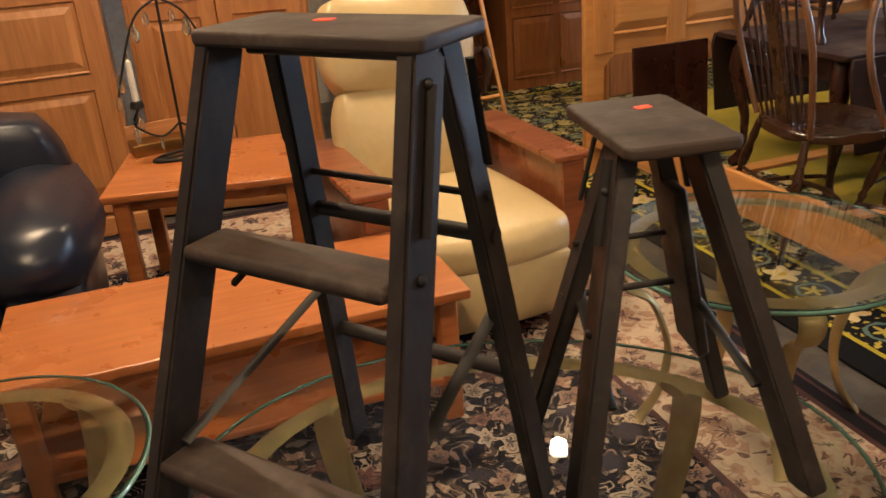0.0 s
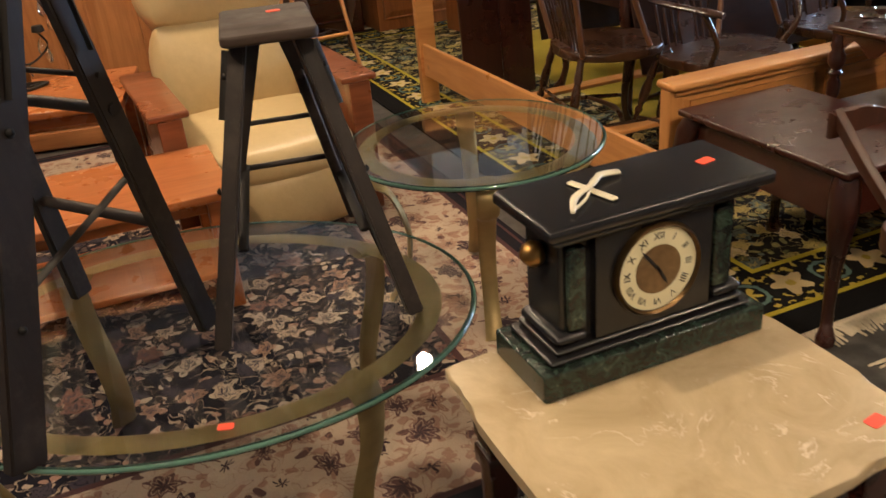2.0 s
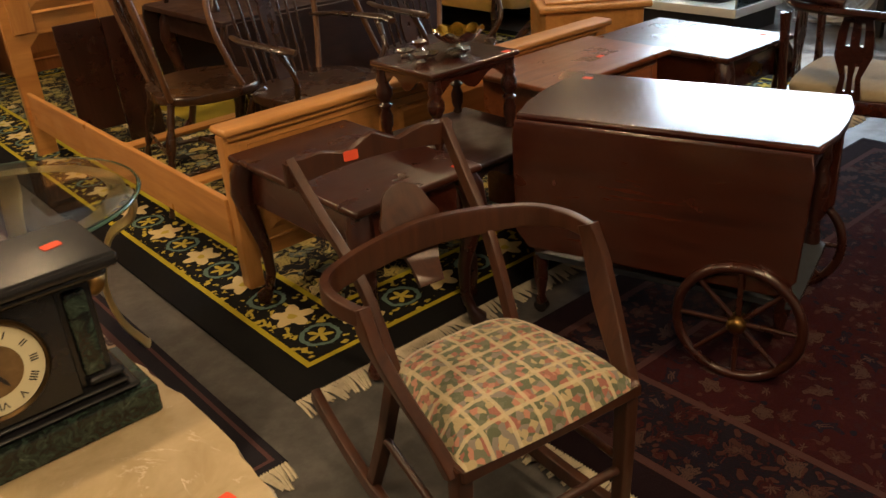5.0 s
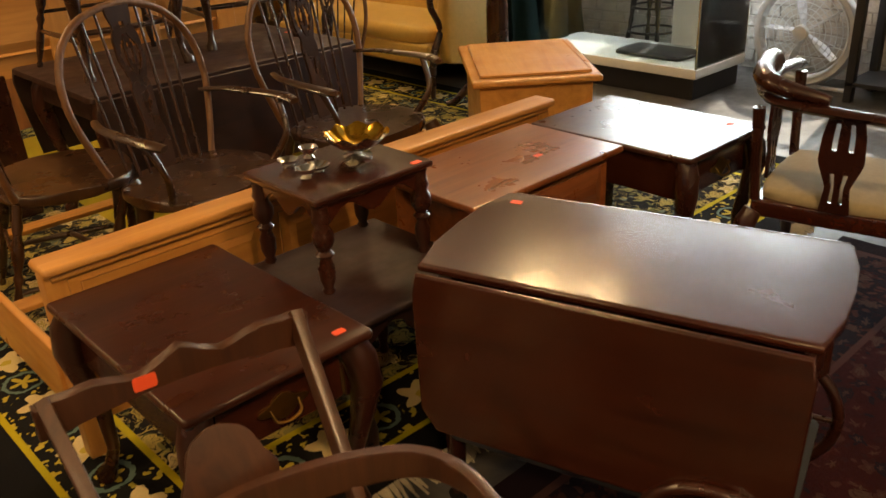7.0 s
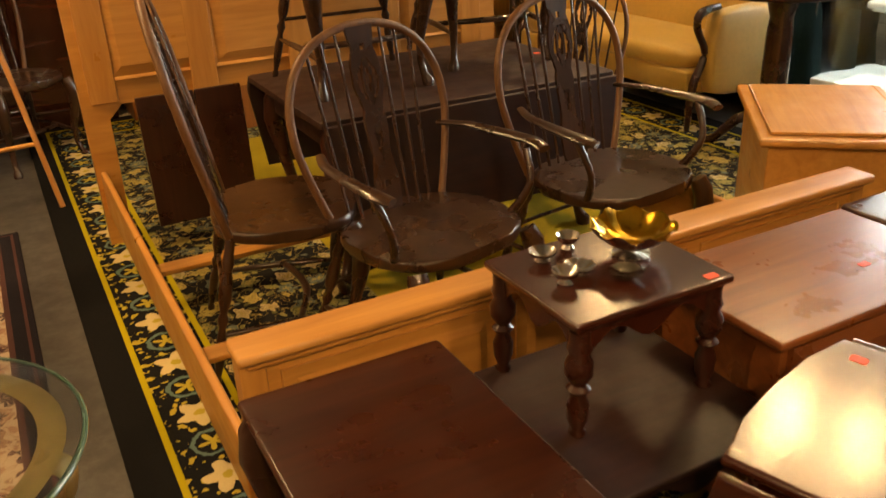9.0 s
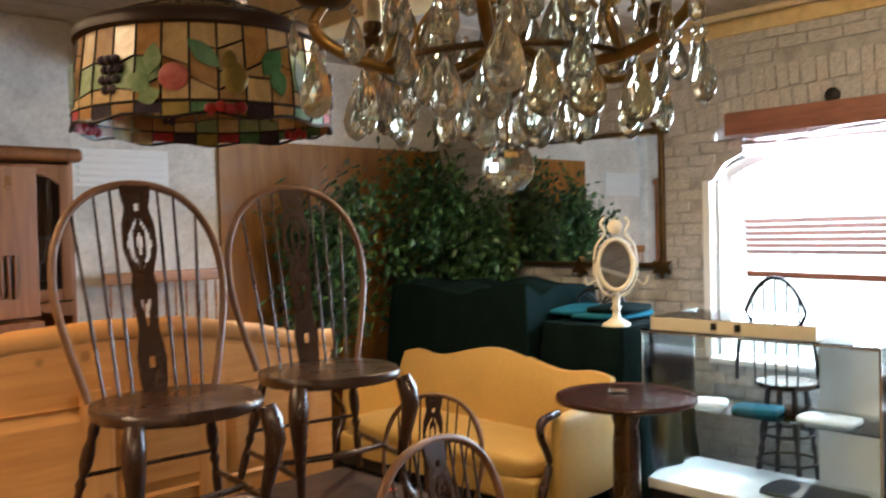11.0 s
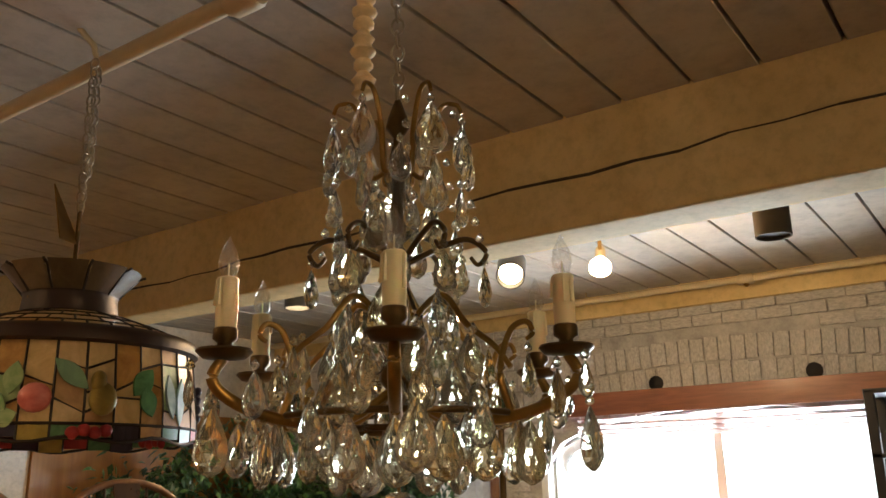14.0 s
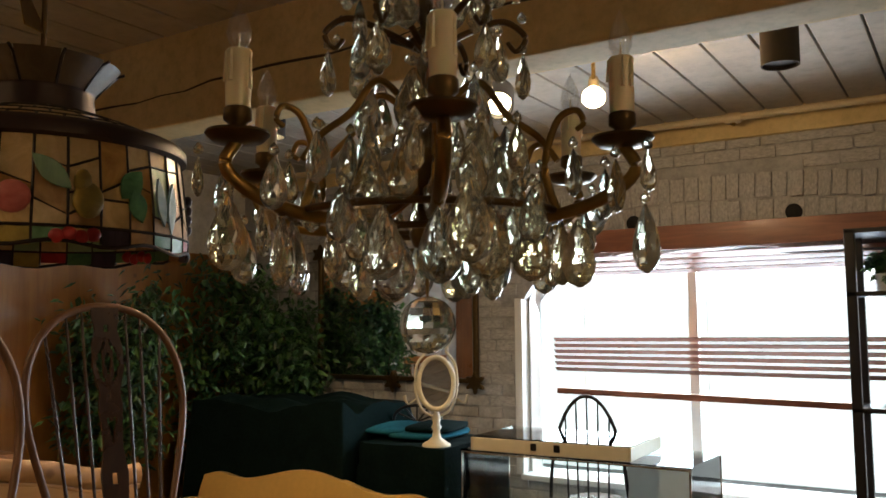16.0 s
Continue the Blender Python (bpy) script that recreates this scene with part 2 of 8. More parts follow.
PINE = wood("honey_pine", (0.42, 0.178, 0.046), (0.62, 0.308, 0.092), 0.36, 0.35, "x", 0.8, True)
PINE_UP = wood("honey_pine_upright", (0.42, 0.178, 0.046), (0.62, 0.308, 0.092), 0.36, 0.35, "z", 0.8, True)
CHERRY = wood("cherry_wood", (0.30, 0.085, 0.02), (0.48, 0.17, 0.045), 0.3, 0.45)
CEDAR = wood("cedar_chest", (0.13, 0.035, 0.012), (0.26, 0.085, 0.03), 0.32, 0.4)
OAK = wood("golden_oak", (0.26, 0.10, 0.03), (0.45, 0.20, 0.065), 0.38, 0.35, "z")
OAK_H = wood("golden_oak_level", (0.26, 0.10, 0.03), (0.45, 0.20, 0.065), 0.38, 0.35, "x")
HUTCH = wood("hutch_oak", (0.15, 0.050, 0.013), (0.28, 0.105, 0.030), 0.36, 0.35, "z")
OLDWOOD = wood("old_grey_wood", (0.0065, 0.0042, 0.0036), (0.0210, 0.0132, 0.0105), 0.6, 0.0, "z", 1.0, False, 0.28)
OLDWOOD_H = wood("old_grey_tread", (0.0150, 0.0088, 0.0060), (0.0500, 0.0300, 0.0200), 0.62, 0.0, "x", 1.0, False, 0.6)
PANELWOOD = wood("plywood_panel", (0.19, 0.074, 0.012), (0.34, 0.155, 0.030), 0.55, 0.0, "z", 0.45, True)
MAHOGANY_DULL = wood("dull_mahogany", (0.011, 0.0034, 0.0028), (0.031, 0.0090, 0.0055), 0.55, 0.0)
BLINDWOOD = wood("blind_wood", (0.14, 0.045, 0.025), (0.30, 0.11, 0.06), 0.4, 0.2, "y")
STICKER = plain("sale_sticker", (0.85, 0.10, 0.04), 0.6, var=0.05, bmp=0)
IRON = plain("dark_iron", (0.02, 0.018, 0.017), 0.55, 0.6, 0.3)
BLACKPAINT = plain("black_paint", (0.015, 0.014, 0.016), 0.4)
BRASS = plain("aged_brass", (0.30, 0.18, 0.055), 0.34, 1.0, 0.35, 20)
BRONZE = plain("dark_bronze", (0.12, 0.075, 0.03), 0.38, 0.9, 0.4, 20)
GILT = plain("champagne_gilt_metal", (0.42, 0.33, 0.15), 0.45, 0.75, 0.25, 16)
CREAMWAX = plain("candle_cream", (0.80, 0.70, 0.44), 0.4, 0, 0.08, 10, 0.05, Subsurface_Weight=0.15)
CREAMLEATHER = plain("cream_leather", (0.52, 0.40, 0.20), 0.36, 0, 0.08, 26, 0.35)
NAVYLEATHER = plain("navy_leather", (0.012, 0.016, 0.030), 0.3, 0, 0.3, 24, 0.3)
GOLDDAMASK = plain("gold_damask", (0.62, 0.40, 0.11), 0.42, 0, 0.10, 30, 0.2, Sheen_Weight=0.2)
CLOTHGREEN = plain("dark_green_blanket", (0.004, 0.011, 0.011), 0.95, 0, 0.35, 40, 0.5, Specular_IOR_Level=0.05)
CLOTHTEAL = plain("teal_blanket", (0.015, 0.10, 0.14), 0.95, 0, 0.3, 40, 0.5, Specular_IOR_Level=0.05)
BEIGECLOTH = plain("beige_seat_cloth", (0.30, 0.25, 0.16), 0.9, 0, 0.15, 40, 0.3)
BLACKSTONE = plain("black_clock_stone", (0.012, 0.012, 0.014), 0.26, 0, 0.3, 15, 0.05)
DIALFACE = plain("cream_dial", (0.70, 0.66, 0.44), 0.4, 0, 0.06, 20, 0.0)
WHITEPAINT = plain("white_paint", (0.78, 0.78, 0.76), 0.45, 0, 0.05, 8, 0.1)
CREAMPAINT = plain("cream_trim_paint", (0.55, 0.44, 0.27), 0.5, 0, 0.1, 8, 0.15)
IVORY = plain("ivory_paint", (0.66, 0.61, 0.46), 0.4, 0, 0.08, 20, 0.1)
PLASTICGREY = plain("grey_plastic", (0.55, 0.58, 0.62), 0.4)
CASEWHITE = plain("case_white", (0.72, 0.74, 0.74), 0.3, 0, 0.04, 6, 0)
SILVER = plain("silver_plate", (0.7, 0.68, 0.62), 0.15, 1.0, 0.15, 20)
GOLDBOWL = plain("gold_lined_bowl", (0.75, 0.45, 0.06), 0.18, 1.0, 0.2, 20)
CHAINMETAL = plain("chain_metal", (0.35, 0.30, 0.22), 0.35, 0.9, 0.2)
ROPE = plain("silk_cord_cover", (0.72, 0.56, 0.32), 0.85, 0, 0.25, 60, 0.6)
LEADCAME = plain("lead_came", (0.03, 0.025, 0.02), 0.5, 0.5)


def marble_mat():
    m, nt, p = mat("beige_marble", 0.3)
    v = coords(nt, shift=False)
    n = nd(nt, "ShaderNodeTexNoise", Scale=5.2, Detail=8.0, Roughness=0.62, Distortion=0.9)
    nt.links.new(v, n.inputs["Vector"])
    vein = ramp(nt, n.outputs["Fac"], [(0.488, (0, 0, 0)), (0.50, (1, 1, 1)), (0.512, (0, 0, 0))])
    vein = maths(nt, "MULTIPLY", vein, ramp(nt, noise_tex(nt, v, 11, 3, 0.5), [(0.50, (0, 0, 0)), (0.62, (1, 1, 1))]))
    cloud = ramp(nt, noise_tex(nt, v, 7, 6, 0.65, 0.8), [(0.3, (0.38, 0.29, 0.16)), (0.7, (0.56, 0.46, 0.29))])
    nt.links.new(mix(nt, maths(nt, "MULTIPLY", vein, 0.8), cloud, (0.80, 0.72, 0.60)), p.inputs["Base Color"])
    return m


MARBLE = marble_mat()


def green_marble():
    m, nt, p = mat("dark_green_marble", 0.2)
    v = coords(nt, shift=False)
    c = ramp(nt, noise_tex(nt, v, 38, 8, 0.75, 1.2), [(0.45, (0.010, 0.014, 0.013)), (0.62, (0.035, 0.06, 0.045)), (0.72, (0.12, 0.16, 0.12))])
    nt.links.new(c, p.inputs["Base Color"])
    return m


GREENMARBLE = green_marble()


def glass_mat(name, col=(1, 1, 1), rough=0.0, ior=1.45):
    m, nt, p = mat(name, rough, 0.0, Transmission_Weight=1.0, IOR=ior)
    p.inputs["Base Color"].default_value = (*col, 1)
    return m


def crystal_mat():
    m, nt, p = mat("cut_crystal", 0.02, 0.0, Transmission_Weight=0.92, IOR=1.52)
    c = ramp(nt, noise_tex(nt, coords(nt), 30, 3, 0.6), [(0.3, (0.93, 0.92, 0.78)), (0.7, (1.0, 0.99, 0.92))])
    # some drops bluish, some straw coloured: dispersed light of clear crystal, painted as tints
    oi = nd(nt, "ShaderNodeObjectInfo")
    c = mix(nt, 1.0, c, ramp(nt, oi.outputs["Random"], [(0.0, (1.0, 0.95, 0.78)), (0.45, (1.0, 1.0, 0.97)), (0.8, (0.86, 0.96, 1.0)), (1.0, (0.95, 0.90, 1.0))]), "MULTIPLY")
    nt.links.new(c, p.inputs["Base Color"])
    return m


GLASS = glass_mat("clear_glass", (0.97, 0.99, 0.98))
GLASSTOP = glass_mat("green_edged_glass", (0.95, 0.985, 0.965), 0.0, 1.5)
GLASSEDGE = plain("polished_glass_edge", (0.10, 0.20, 0.16), 0.08, 0, 0.2, 10, 0.0, Coat_Weight=1.0)
CRYSTAL = crystal_mat()


def thin_glass(name):
    m, nt, p = mat(name, 0.02)
    out = nt.nodes["Material Output"]
    tr = nd(nt, "ShaderNodeBsdfTransparent")
    gl = nd(nt, "ShaderNodeBsdfGlossy", Roughness=0.02)
    fr = nd(nt, "ShaderNodeFresnel", IOR=1.45)
    mx = nd(nt, "ShaderNodeMixShader")
    tr.inputs[0].default_value = (0.93, 0.97, 0.96, 1)
    nt.links.new(fr.outputs[0], mx.inputs[0])
    nt.links.new(tr.outputs[0], mx.inputs[1])
    nt.links.new(gl.outputs[0], mx.inputs[2])
    nt.links.new(mx.outputs[0], out.inputs[0])
    return m


PANE = thin_glass("pane_glass")
BULBGLASS, _bn, _bp = mat("bulb_glass", 0.03)
_mx, _bt, _bg = nd(_bn, "ShaderNodeMixShader"), nd(_bn, "ShaderNodeBsdfTransparent"), nd(_bn, "ShaderNodeBsdfGlossy", Roughness=0.03)
_mx.inputs[0].default_value = 0.24
_bn.links.new(_bt.outputs[0], _mx.inputs[1])
_bn.links.new(_bg.outputs[0], _mx.inputs[2])
_bn.links.new(_mx.outputs[0], _bn.nodes["Material Output"].inputs[0])
MIRROR = mat("mirror_silver", 0.02, 1.0)[0]
MIRROR.node_tree.nodes["Principled BSDF"].inputs["Base Color"].default_value = (0.86, 0.88, 0.87, 1)


def glow(name, col, strength):
    m, nt, p = mat(name, 0.5)
    p.inputs["Emission Color"].default_value = (*col, 1)
    p.inputs["Emission Strength"].default_value = strength
    return m


BULB_ON = glow("lit_flood_bulb", (1.0, 0.78, 0.45), 40)
OUTSIDE = glow("bright_outdoors", (0.93, 0.97, 1.0), 2.4)


def concrete():
    m, nt, p = mat("worn_grey_floor", 0.5)
    v = coords(nt, shift=False)
    c = ramp(nt, noise_tex(nt, v, 1.3, 8, 0.65, 0.4), [(0.3, (0.060, 0.058, 0.056)), (0.7, (0.125, 0.120, 0.115))])
    s = ramp(nt, noise_tex(nt, v, 14, 6, 0.7), [(0.42, (0.7, 0.7, 0.7)), (0.62, (1.05, 1.05, 1.05))])
    nt.links.new(mix(nt, 1.0, c, s, "MULTIPLY"), p.inputs["Base Color"])
    nt.links.new(ramp(nt, noise_tex(nt, v, 4, 5, 0.6), [(0.3, (0.35, 0.35, 0.35)), (0.7, (0.65, 0.65, 0.65))]), p.inputs["Roughness"])
    bump(nt, p, noise_tex(nt, v, 60, 5, 0.6), 0.15, 0.003)
    return m


CONCRETE = concrete()


def painted(name, a, b, scale=3.0, bmp=0.25):
    m, nt, p = mat(name, 0.75)
    v = coords(nt)
    c = ramp(nt, noise_tex(nt, v, scale, 7, 0.65, 0.3), [(0.32, a), (0.66, b)])
    d = ramp(nt, noise_tex(nt, v, scale * 9, 5, 0.7), [(0.3, (0.8, 0.8, 0.8)), (0.55, (1, 1, 1))])
    nt.links.new(mix(nt, 1.0, c, d, "MULTIPLY"), p.inputs["Base Color"])
    bump(nt, p, noise_tex(nt, v, scale * 12, 6, 0.65), bmp, 0.006)
    return m


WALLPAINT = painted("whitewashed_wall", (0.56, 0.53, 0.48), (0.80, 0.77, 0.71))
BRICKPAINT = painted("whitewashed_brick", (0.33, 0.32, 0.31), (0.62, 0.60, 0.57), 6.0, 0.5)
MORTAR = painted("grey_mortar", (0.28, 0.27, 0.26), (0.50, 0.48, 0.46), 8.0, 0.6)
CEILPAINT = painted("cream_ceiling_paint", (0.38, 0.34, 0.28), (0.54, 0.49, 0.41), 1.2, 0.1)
TANBEAM = painted("tan_painted_beam", (0.57, 0.42, 0.19), (0.73, 0.56, 0.28), 2.0, 0.2)
GAP = plain("dark_gap", (0.05, 0.035, 0.02), 0.9)


def rug(name, size_x, size_y, ground, blooms, line, border, inner, plain_field=None, cell=9.0, wide=0.40, stems=(0.10, 0.12, 0.06), motif=None, lines=((0.125, 0.025),), edging=None):
    """Woven pile with bordered floral pattern; the object's origin is the rug's corner."""
    m, nt, p = mat(name, 0.95, 0.0, Specular_IOR_Level=0.08)
    tc = nd(nt, "ShaderNodeTexCoord")
    sx = nd(nt, "ShaderNodeSeparateXYZ")
    nt.links.new(tc.outputs["Object"], sx.inputs[0])
    ex = maths(nt, "MINIMUM", sx.outputs[0], maths(nt, "SUBTRACT", size_x, sx.outputs[0]))
    ey = maths(nt, "MINIMUM", sx.outputs[1], maths(nt, "SUBTRACT", size_y, sx.outputs[1]))
    edge = maths(nt, "MINIMUM", ex, ey)
    vec = tc.outputs["Object"]
    nz = nd(nt, "ShaderNodeTexNoise", Scale=11.0, Detail=2.0)
    nt.links.new(vec, nz.inputs["Vector"])
    warp = nd(nt, "ShaderNodeMix", data_type="RGBA", blend_type="LINEAR_LIGHT")
    warp.inputs[0].default_value = 0.05
    nt.links.new(vec, warp.inputs[6])
    nt.links.new(nz.outputs["Color"], warp.inputs[7])
    w = warp.outputs[2]

    def flowers(base, cols, scale, petals=5.0, stem=stems, few=0.42):
        vo = nd(nt, "ShaderNodeTexVoronoi", Scale=scale, feature="F1")
        vo.voronoi_dimensions = "2D"
        vo.inputs["Randomness"].default_value = 0.8
        nt.links.new(w, vo.inputs["Vector"])
        loc = nd(nt, "ShaderNodeVectorMath", operation="SUBTRACT")
        nt.links.new(w, loc.inputs[0])
        nt.links.new(vo.outputs["Position"], loc.inputs[1])
        s2 = nd(nt, "ShaderNodeSeparateXYZ")
        nt.links.new(loc.outputs[0], s2.inputs[0])
        ang = maths(nt, "ARCTAN2", s2.outputs[1], s2.outputs[0])
        wob = maths(nt, "MULTIPLY", maths(nt, "SINE", maths(nt, "MULTIPLY", ang, petals)), 0.075)
        r = maths(nt, "ADD", vo.outputs["Distance"], wob)
        s3 = nd(nt, "ShaderNodeSeparateColor")
        nt.links.new(vo.outputs["Color"], s3.inputs[0])
        pick = ramp(nt, s3.outputs[0], [(i / len(cols), c) for i, c in enumerate(cols)], "CONSTANT")
        disc = ramp(nt, r, [(0.0, (1, 1, 1)), (0.30, (0, 0, 0))], "CONSTANT")
        core = ramp(nt, r, [(0.0, (1, 1, 1)), (0.09, (0, 0, 0))], "CONSTANT")
        ring = ramp(nt, r, [(0.0, (0, 0, 0)), (0.17, (1, 1, 1)), (0.205, (0, 0, 0))], "CONSTANT")
        n2 = nd(nt, "ShaderNodeTexNoise", Scale=scale * 1.6, Detail=1.0, Distortion=1.4)
        nt.links.new(w, n2.inputs["Vector"])
        vine = ramp(nt, n2.outputs["Fac"], [(0.0, (0, 0, 0)), (0.482, (1, 1, 1)), (0.508, (0, 0, 0))], "CONSTANT")
        small = nd(nt, "ShaderNodeTexVoronoi", Scale=scale * 2.9, feature="F1")
        small.voronoi_dimensions = "2D"
        nt.links.new(w, small.inputs["Vector"])
        s4 = nd(nt, "ShaderNodeSeparateColor")
        nt.links.new(small.outputs["Color"], s4.inputs[0])
        leaf = maths(nt, "MULTIPLY", maths(nt, "LESS_THAN", small.outputs["Distance"], 0.34), maths(nt, "GREATER_THAN", s4.outputs[0], few))
        tone = ramp(nt, s4.outputs[1], [(0.0, stem), (0.45, cols[1]), (0.75, cols[2])], "CONSTANT")
        c = mix(nt, leaf, base, tone)
        c = mix(nt, maths(nt, "MULTIPLY", vine, 0.8), c, cols[0])
        c = mix(nt, disc, c, pick)
        c = mix(nt, maths(nt, "MULTIPLY", ring, 0.75), c, base)
        c = mix(nt, core, c, cols[-1])
        return c

    def pinwheels(base, cream, gold, teal, mid, pitch):
        # flowers and ovals in turn along the border
        along = maths(nt, "LESS_THAN", ex, ey)
        s = maths(nt, "ADD", maths(nt, "MULTIPLY", along, sx.outputs[1]), maths(nt, "MULTIPLY", maths(nt, "SUBTRACT", 1.0, along), sx.outputs[0]))
        q = maths(nt, "DIVIDE", s, pitch)
        odd = maths(nt, "GREATER_THAN", maths(nt, "FRACT", maths(nt, "MULTIPLY", q, 0.5)), 0.5)
        u = maths(nt, "SUBTRACT", maths(nt, "FRACT", q), 0.5)
        v = maths(nt, "DIVIDE", maths(nt, "SUBTRACT", edge, mid), pitch)
        rag = maths(nt, "MULTIPLY", maths(nt, "SUBTRACT", noise_tex(nt, vec, 42, 2), 0.5), 0.16)
        r = maths(nt, "ADD", maths(nt, "SQRT", maths(nt, "ADD", maths(nt, "MULTIPLY", u, u), maths(nt, "MULTIPLY", v, v))), rag)
        ang = maths(nt, "ARCTAN2", v, u)
        pet = maths(nt, "ADD", r, maths(nt, "MULTIPLY", maths(nt, "SINE", maths(nt, "ADD", maths(nt, "MULTIPLY", ang, 5.0), maths(nt, "FLOOR", q))), 0.10))
        flower = mix(nt, maths(nt, "LESS_THAN", pet, 0.36), base, cream)
        flower = mix(nt, maths(nt, "LESS_THAN", r, 0.10), flower, gold)
        oval = mix(nt, maths(nt, "LESS_THAN", r, 0.40), base, teal)
        oval = mix(nt, maths(nt, "LESS_THAN", r, 0.31), oval, base)
        oval = mix(nt, maths(nt, "LESS_THAN", pet, 0.17), oval, gold)
        c = mix(nt, odd, flower, oval)
        bits = maths(nt, "MULTIPLY", maths(nt, "GREATER_THAN", noise_tex(nt, vec, 34, 1), 0.60), maths(nt, "GREATER_THAN", r, 0.44))
        return mix(nt, bits, c, gold)

    fl_inner = flowers(inner, blooms, cell, few=0.5)
    if motif:
        fl_border = pinwheels(border, *motif)
    else:
        fl_border = flowers(border, edging or blooms, cell * 0.9, 7.0, (edging or blooms)[1], 0.3)
    col = fl_inner
    if plain_field:
        inside = maths(nt, "GREATER_THAN", edge, 1.02)
        n4 = ramp(nt, noise_tex(nt, vec, 3, 4, 0.6), [(0.3, tuple(0.75 * a for a in plain_field)), (0.7, plain_field)])
        col = mix(nt, inside, col, n4)
    col = mix(nt, maths(nt, "LESS_THAN", edge, wide), col, line)
    col = mix(nt, maths(nt, "LESS_THAN", edge, wide - 0.022), col, fl_border)
    for lim, wid in lines:
        col = mix(nt, maths(nt, "LESS_THAN", edge, lim), col, line)
        col = mix(nt, maths(nt, "LESS_THAN", edge, lim - wid), col, ground if lim - wid < 0.15 else fl_border)
    fibre = noise_tex(nt, vec, 180, 3, 0.6)
    blotch = ramp(nt, noise_tex(nt, vec, 1.7, 5, 0.6), [(0.3, (0.8, 0.8, 0.8)), (0.7, (1.05, 1.05, 1.05))])
    col = mix(nt, 1.0, col, blotch, "MULTIPLY")
    col = mix(nt, maths(nt, "MULTIPLY", fibre, 0.25), col, (0.02, 0.02, 0.02))
    nt.links.new(col, p.inputs["Base Color"])
    bump(nt, p, fibre, 0.5, 0.004)
    return m

# ---- the room ----
WX, BY, ZC = 7.37, 6.60, 3.11
X0, Y0 = -2.6, -3.2
solo("floor", box(B(), X0 - 0.2, WX + 0.3, Y0 - 0.2, BY + 0.3, -0.12, 0), CONCRETE, "worn dark grey concrete shop floor", "floor", kind="structure", smooth=False)
solo("wall_back", box(B(), X0 - 0.2, WX + 0.3, BY, BY + 0.3, 0, ZC), WALLPAINT, "whitewashed rough back wall", "wall", kind="structure", smooth=False)
solo("wall_left", box(B(), X0 - 0.3, X0, Y0, BY, 0, ZC), WALLPAINT, "whitewashed side wall", "wall", kind="structure", smooth=False)
solo("wall_front", box(B(), X0 - 0.3, WX + 0.3, Y0 - 0.3, Y0, 0, ZC), WALLPAINT, "whitewashed front wall", "wall", kind="structure", smooth=False)

# window wall with an arched opening
WY0, WY1, WZ0, SPRING, CROWN = 1.42, 3.86, 0.78, 1.98, 2.30


def arch_z(y):
    u = (y - (WY0 + WY1) / 2) / ((WY1 - WY0) / 2)
    return SPRING + (CROWN - SPRING) * math.sqrt(max(0.0, 1 - u * u * 0.98)) if abs(u) < 1 else SPRING


YZ = Matrix(((0, 0, 1, 0), (1, 0, 0, 0), (0, 1, 0, 0), (0, 0, 0, 1)))
bm = B()
box(bm, WX, WX + 0.3, WY1, BY, 0, ZC)
box(bm, WX, WX + 0.3, Y0, WY0, 0, ZC)
box(bm, WX, WX + 0.3, WY0, WY1, 0, WZ0)
N = 24
ys = [WY0 + (WY1 - WY0) * i / N for i in range(N + 1)]
for a, b in zip(ys, ys[1:]):
    vs = [bm.verts.new((x, y, z)) for x in (WX, WX + 0.3) for y, z in ((a, arch_z(a)), (b, arch_z(b)), (b, ZC), (a, ZC))]
    bm.faces.new(vs[:4])
    bm.faces.new(vs[4:][::-1])
    bm.faces.new((vs[0], vs[1], vs[5], vs[4]))
    bm.faces.new((vs[2], vs[3], vs[7], vs[6]))
bmesh.ops.remove_doubles(bm, verts=bm.verts, dist=0.0005)
wall_window = solo("wall_window", bm, MORTAR, "whitewashed brick wall round an arched window", "wall", kind="structure", smooth=False)

# ceiling boards and beam
bm = B()
random.seed(4)
y = Y0 - 0.1
while y < BY + 0.2:
    w = random.choice((0.20, 0.22, 0.24))
    dz = random.uniform(0, 0.004)
    box(bm, X0 - 0.2, WX + 0.3, y + 0.006, y + w - 0.006, ZC - dz, ZC + 0.04, 0.003)
    y += w
solo("ceiling_backing", box(B(), X0 - 0.2, WX + 0.3, Y0 - 0.3, BY + 0.3, ZC + 0.045, ZC + 0.12), GAP, "dark boarding above the ceiling planks", "ceiling", kind="structure", smooth=False)
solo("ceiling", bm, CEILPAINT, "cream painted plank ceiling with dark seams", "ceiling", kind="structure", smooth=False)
bm = B()
box(bm, 4.45, 4.66, Y0, BY, 2.70, ZC + 0.02, 0.012)
tb = solo("ceiling_beam", bm, TANBEAM, "old tan painted timber beam with a long crack", "beam", kind="structure")
# the crack along the beam, a thin dark split
pts = [(4.4475, 0.0 + 0.16 * i, 2.935 + 0.008 * math.sin(i * 0.9) + 0.006 * math.sin(i * 2.7) - 0.0035 * i) for i in range(30)]
bm = B()
for (xa, ya, za), (xb, yb, zb), k in zip(pts, pts[1:], range(30)):
    h = 0.0038 * (0.5 + abs(math.sin(k * 0.37)))
    vs = [bm.verts.new(v) for v in ((xa, ya, za - h), (xb, yb, zb - h), (xb, yb, zb + h), (xa, ya, za + h))]
    ws = [bm.verts.new((v.co.x + 0.01, v.co.y, v.co.z)) for v in vs]
    bm.faces.new(vs)
    bm.faces.new(ws[::-1])
    for q in range(4):
        bm.faces.new((vs[q], ws[q], ws[(q + 1) % 4], vs[(q + 1) % 4]))
part("crack", bm, GAP, tb, "long dark drying crack")
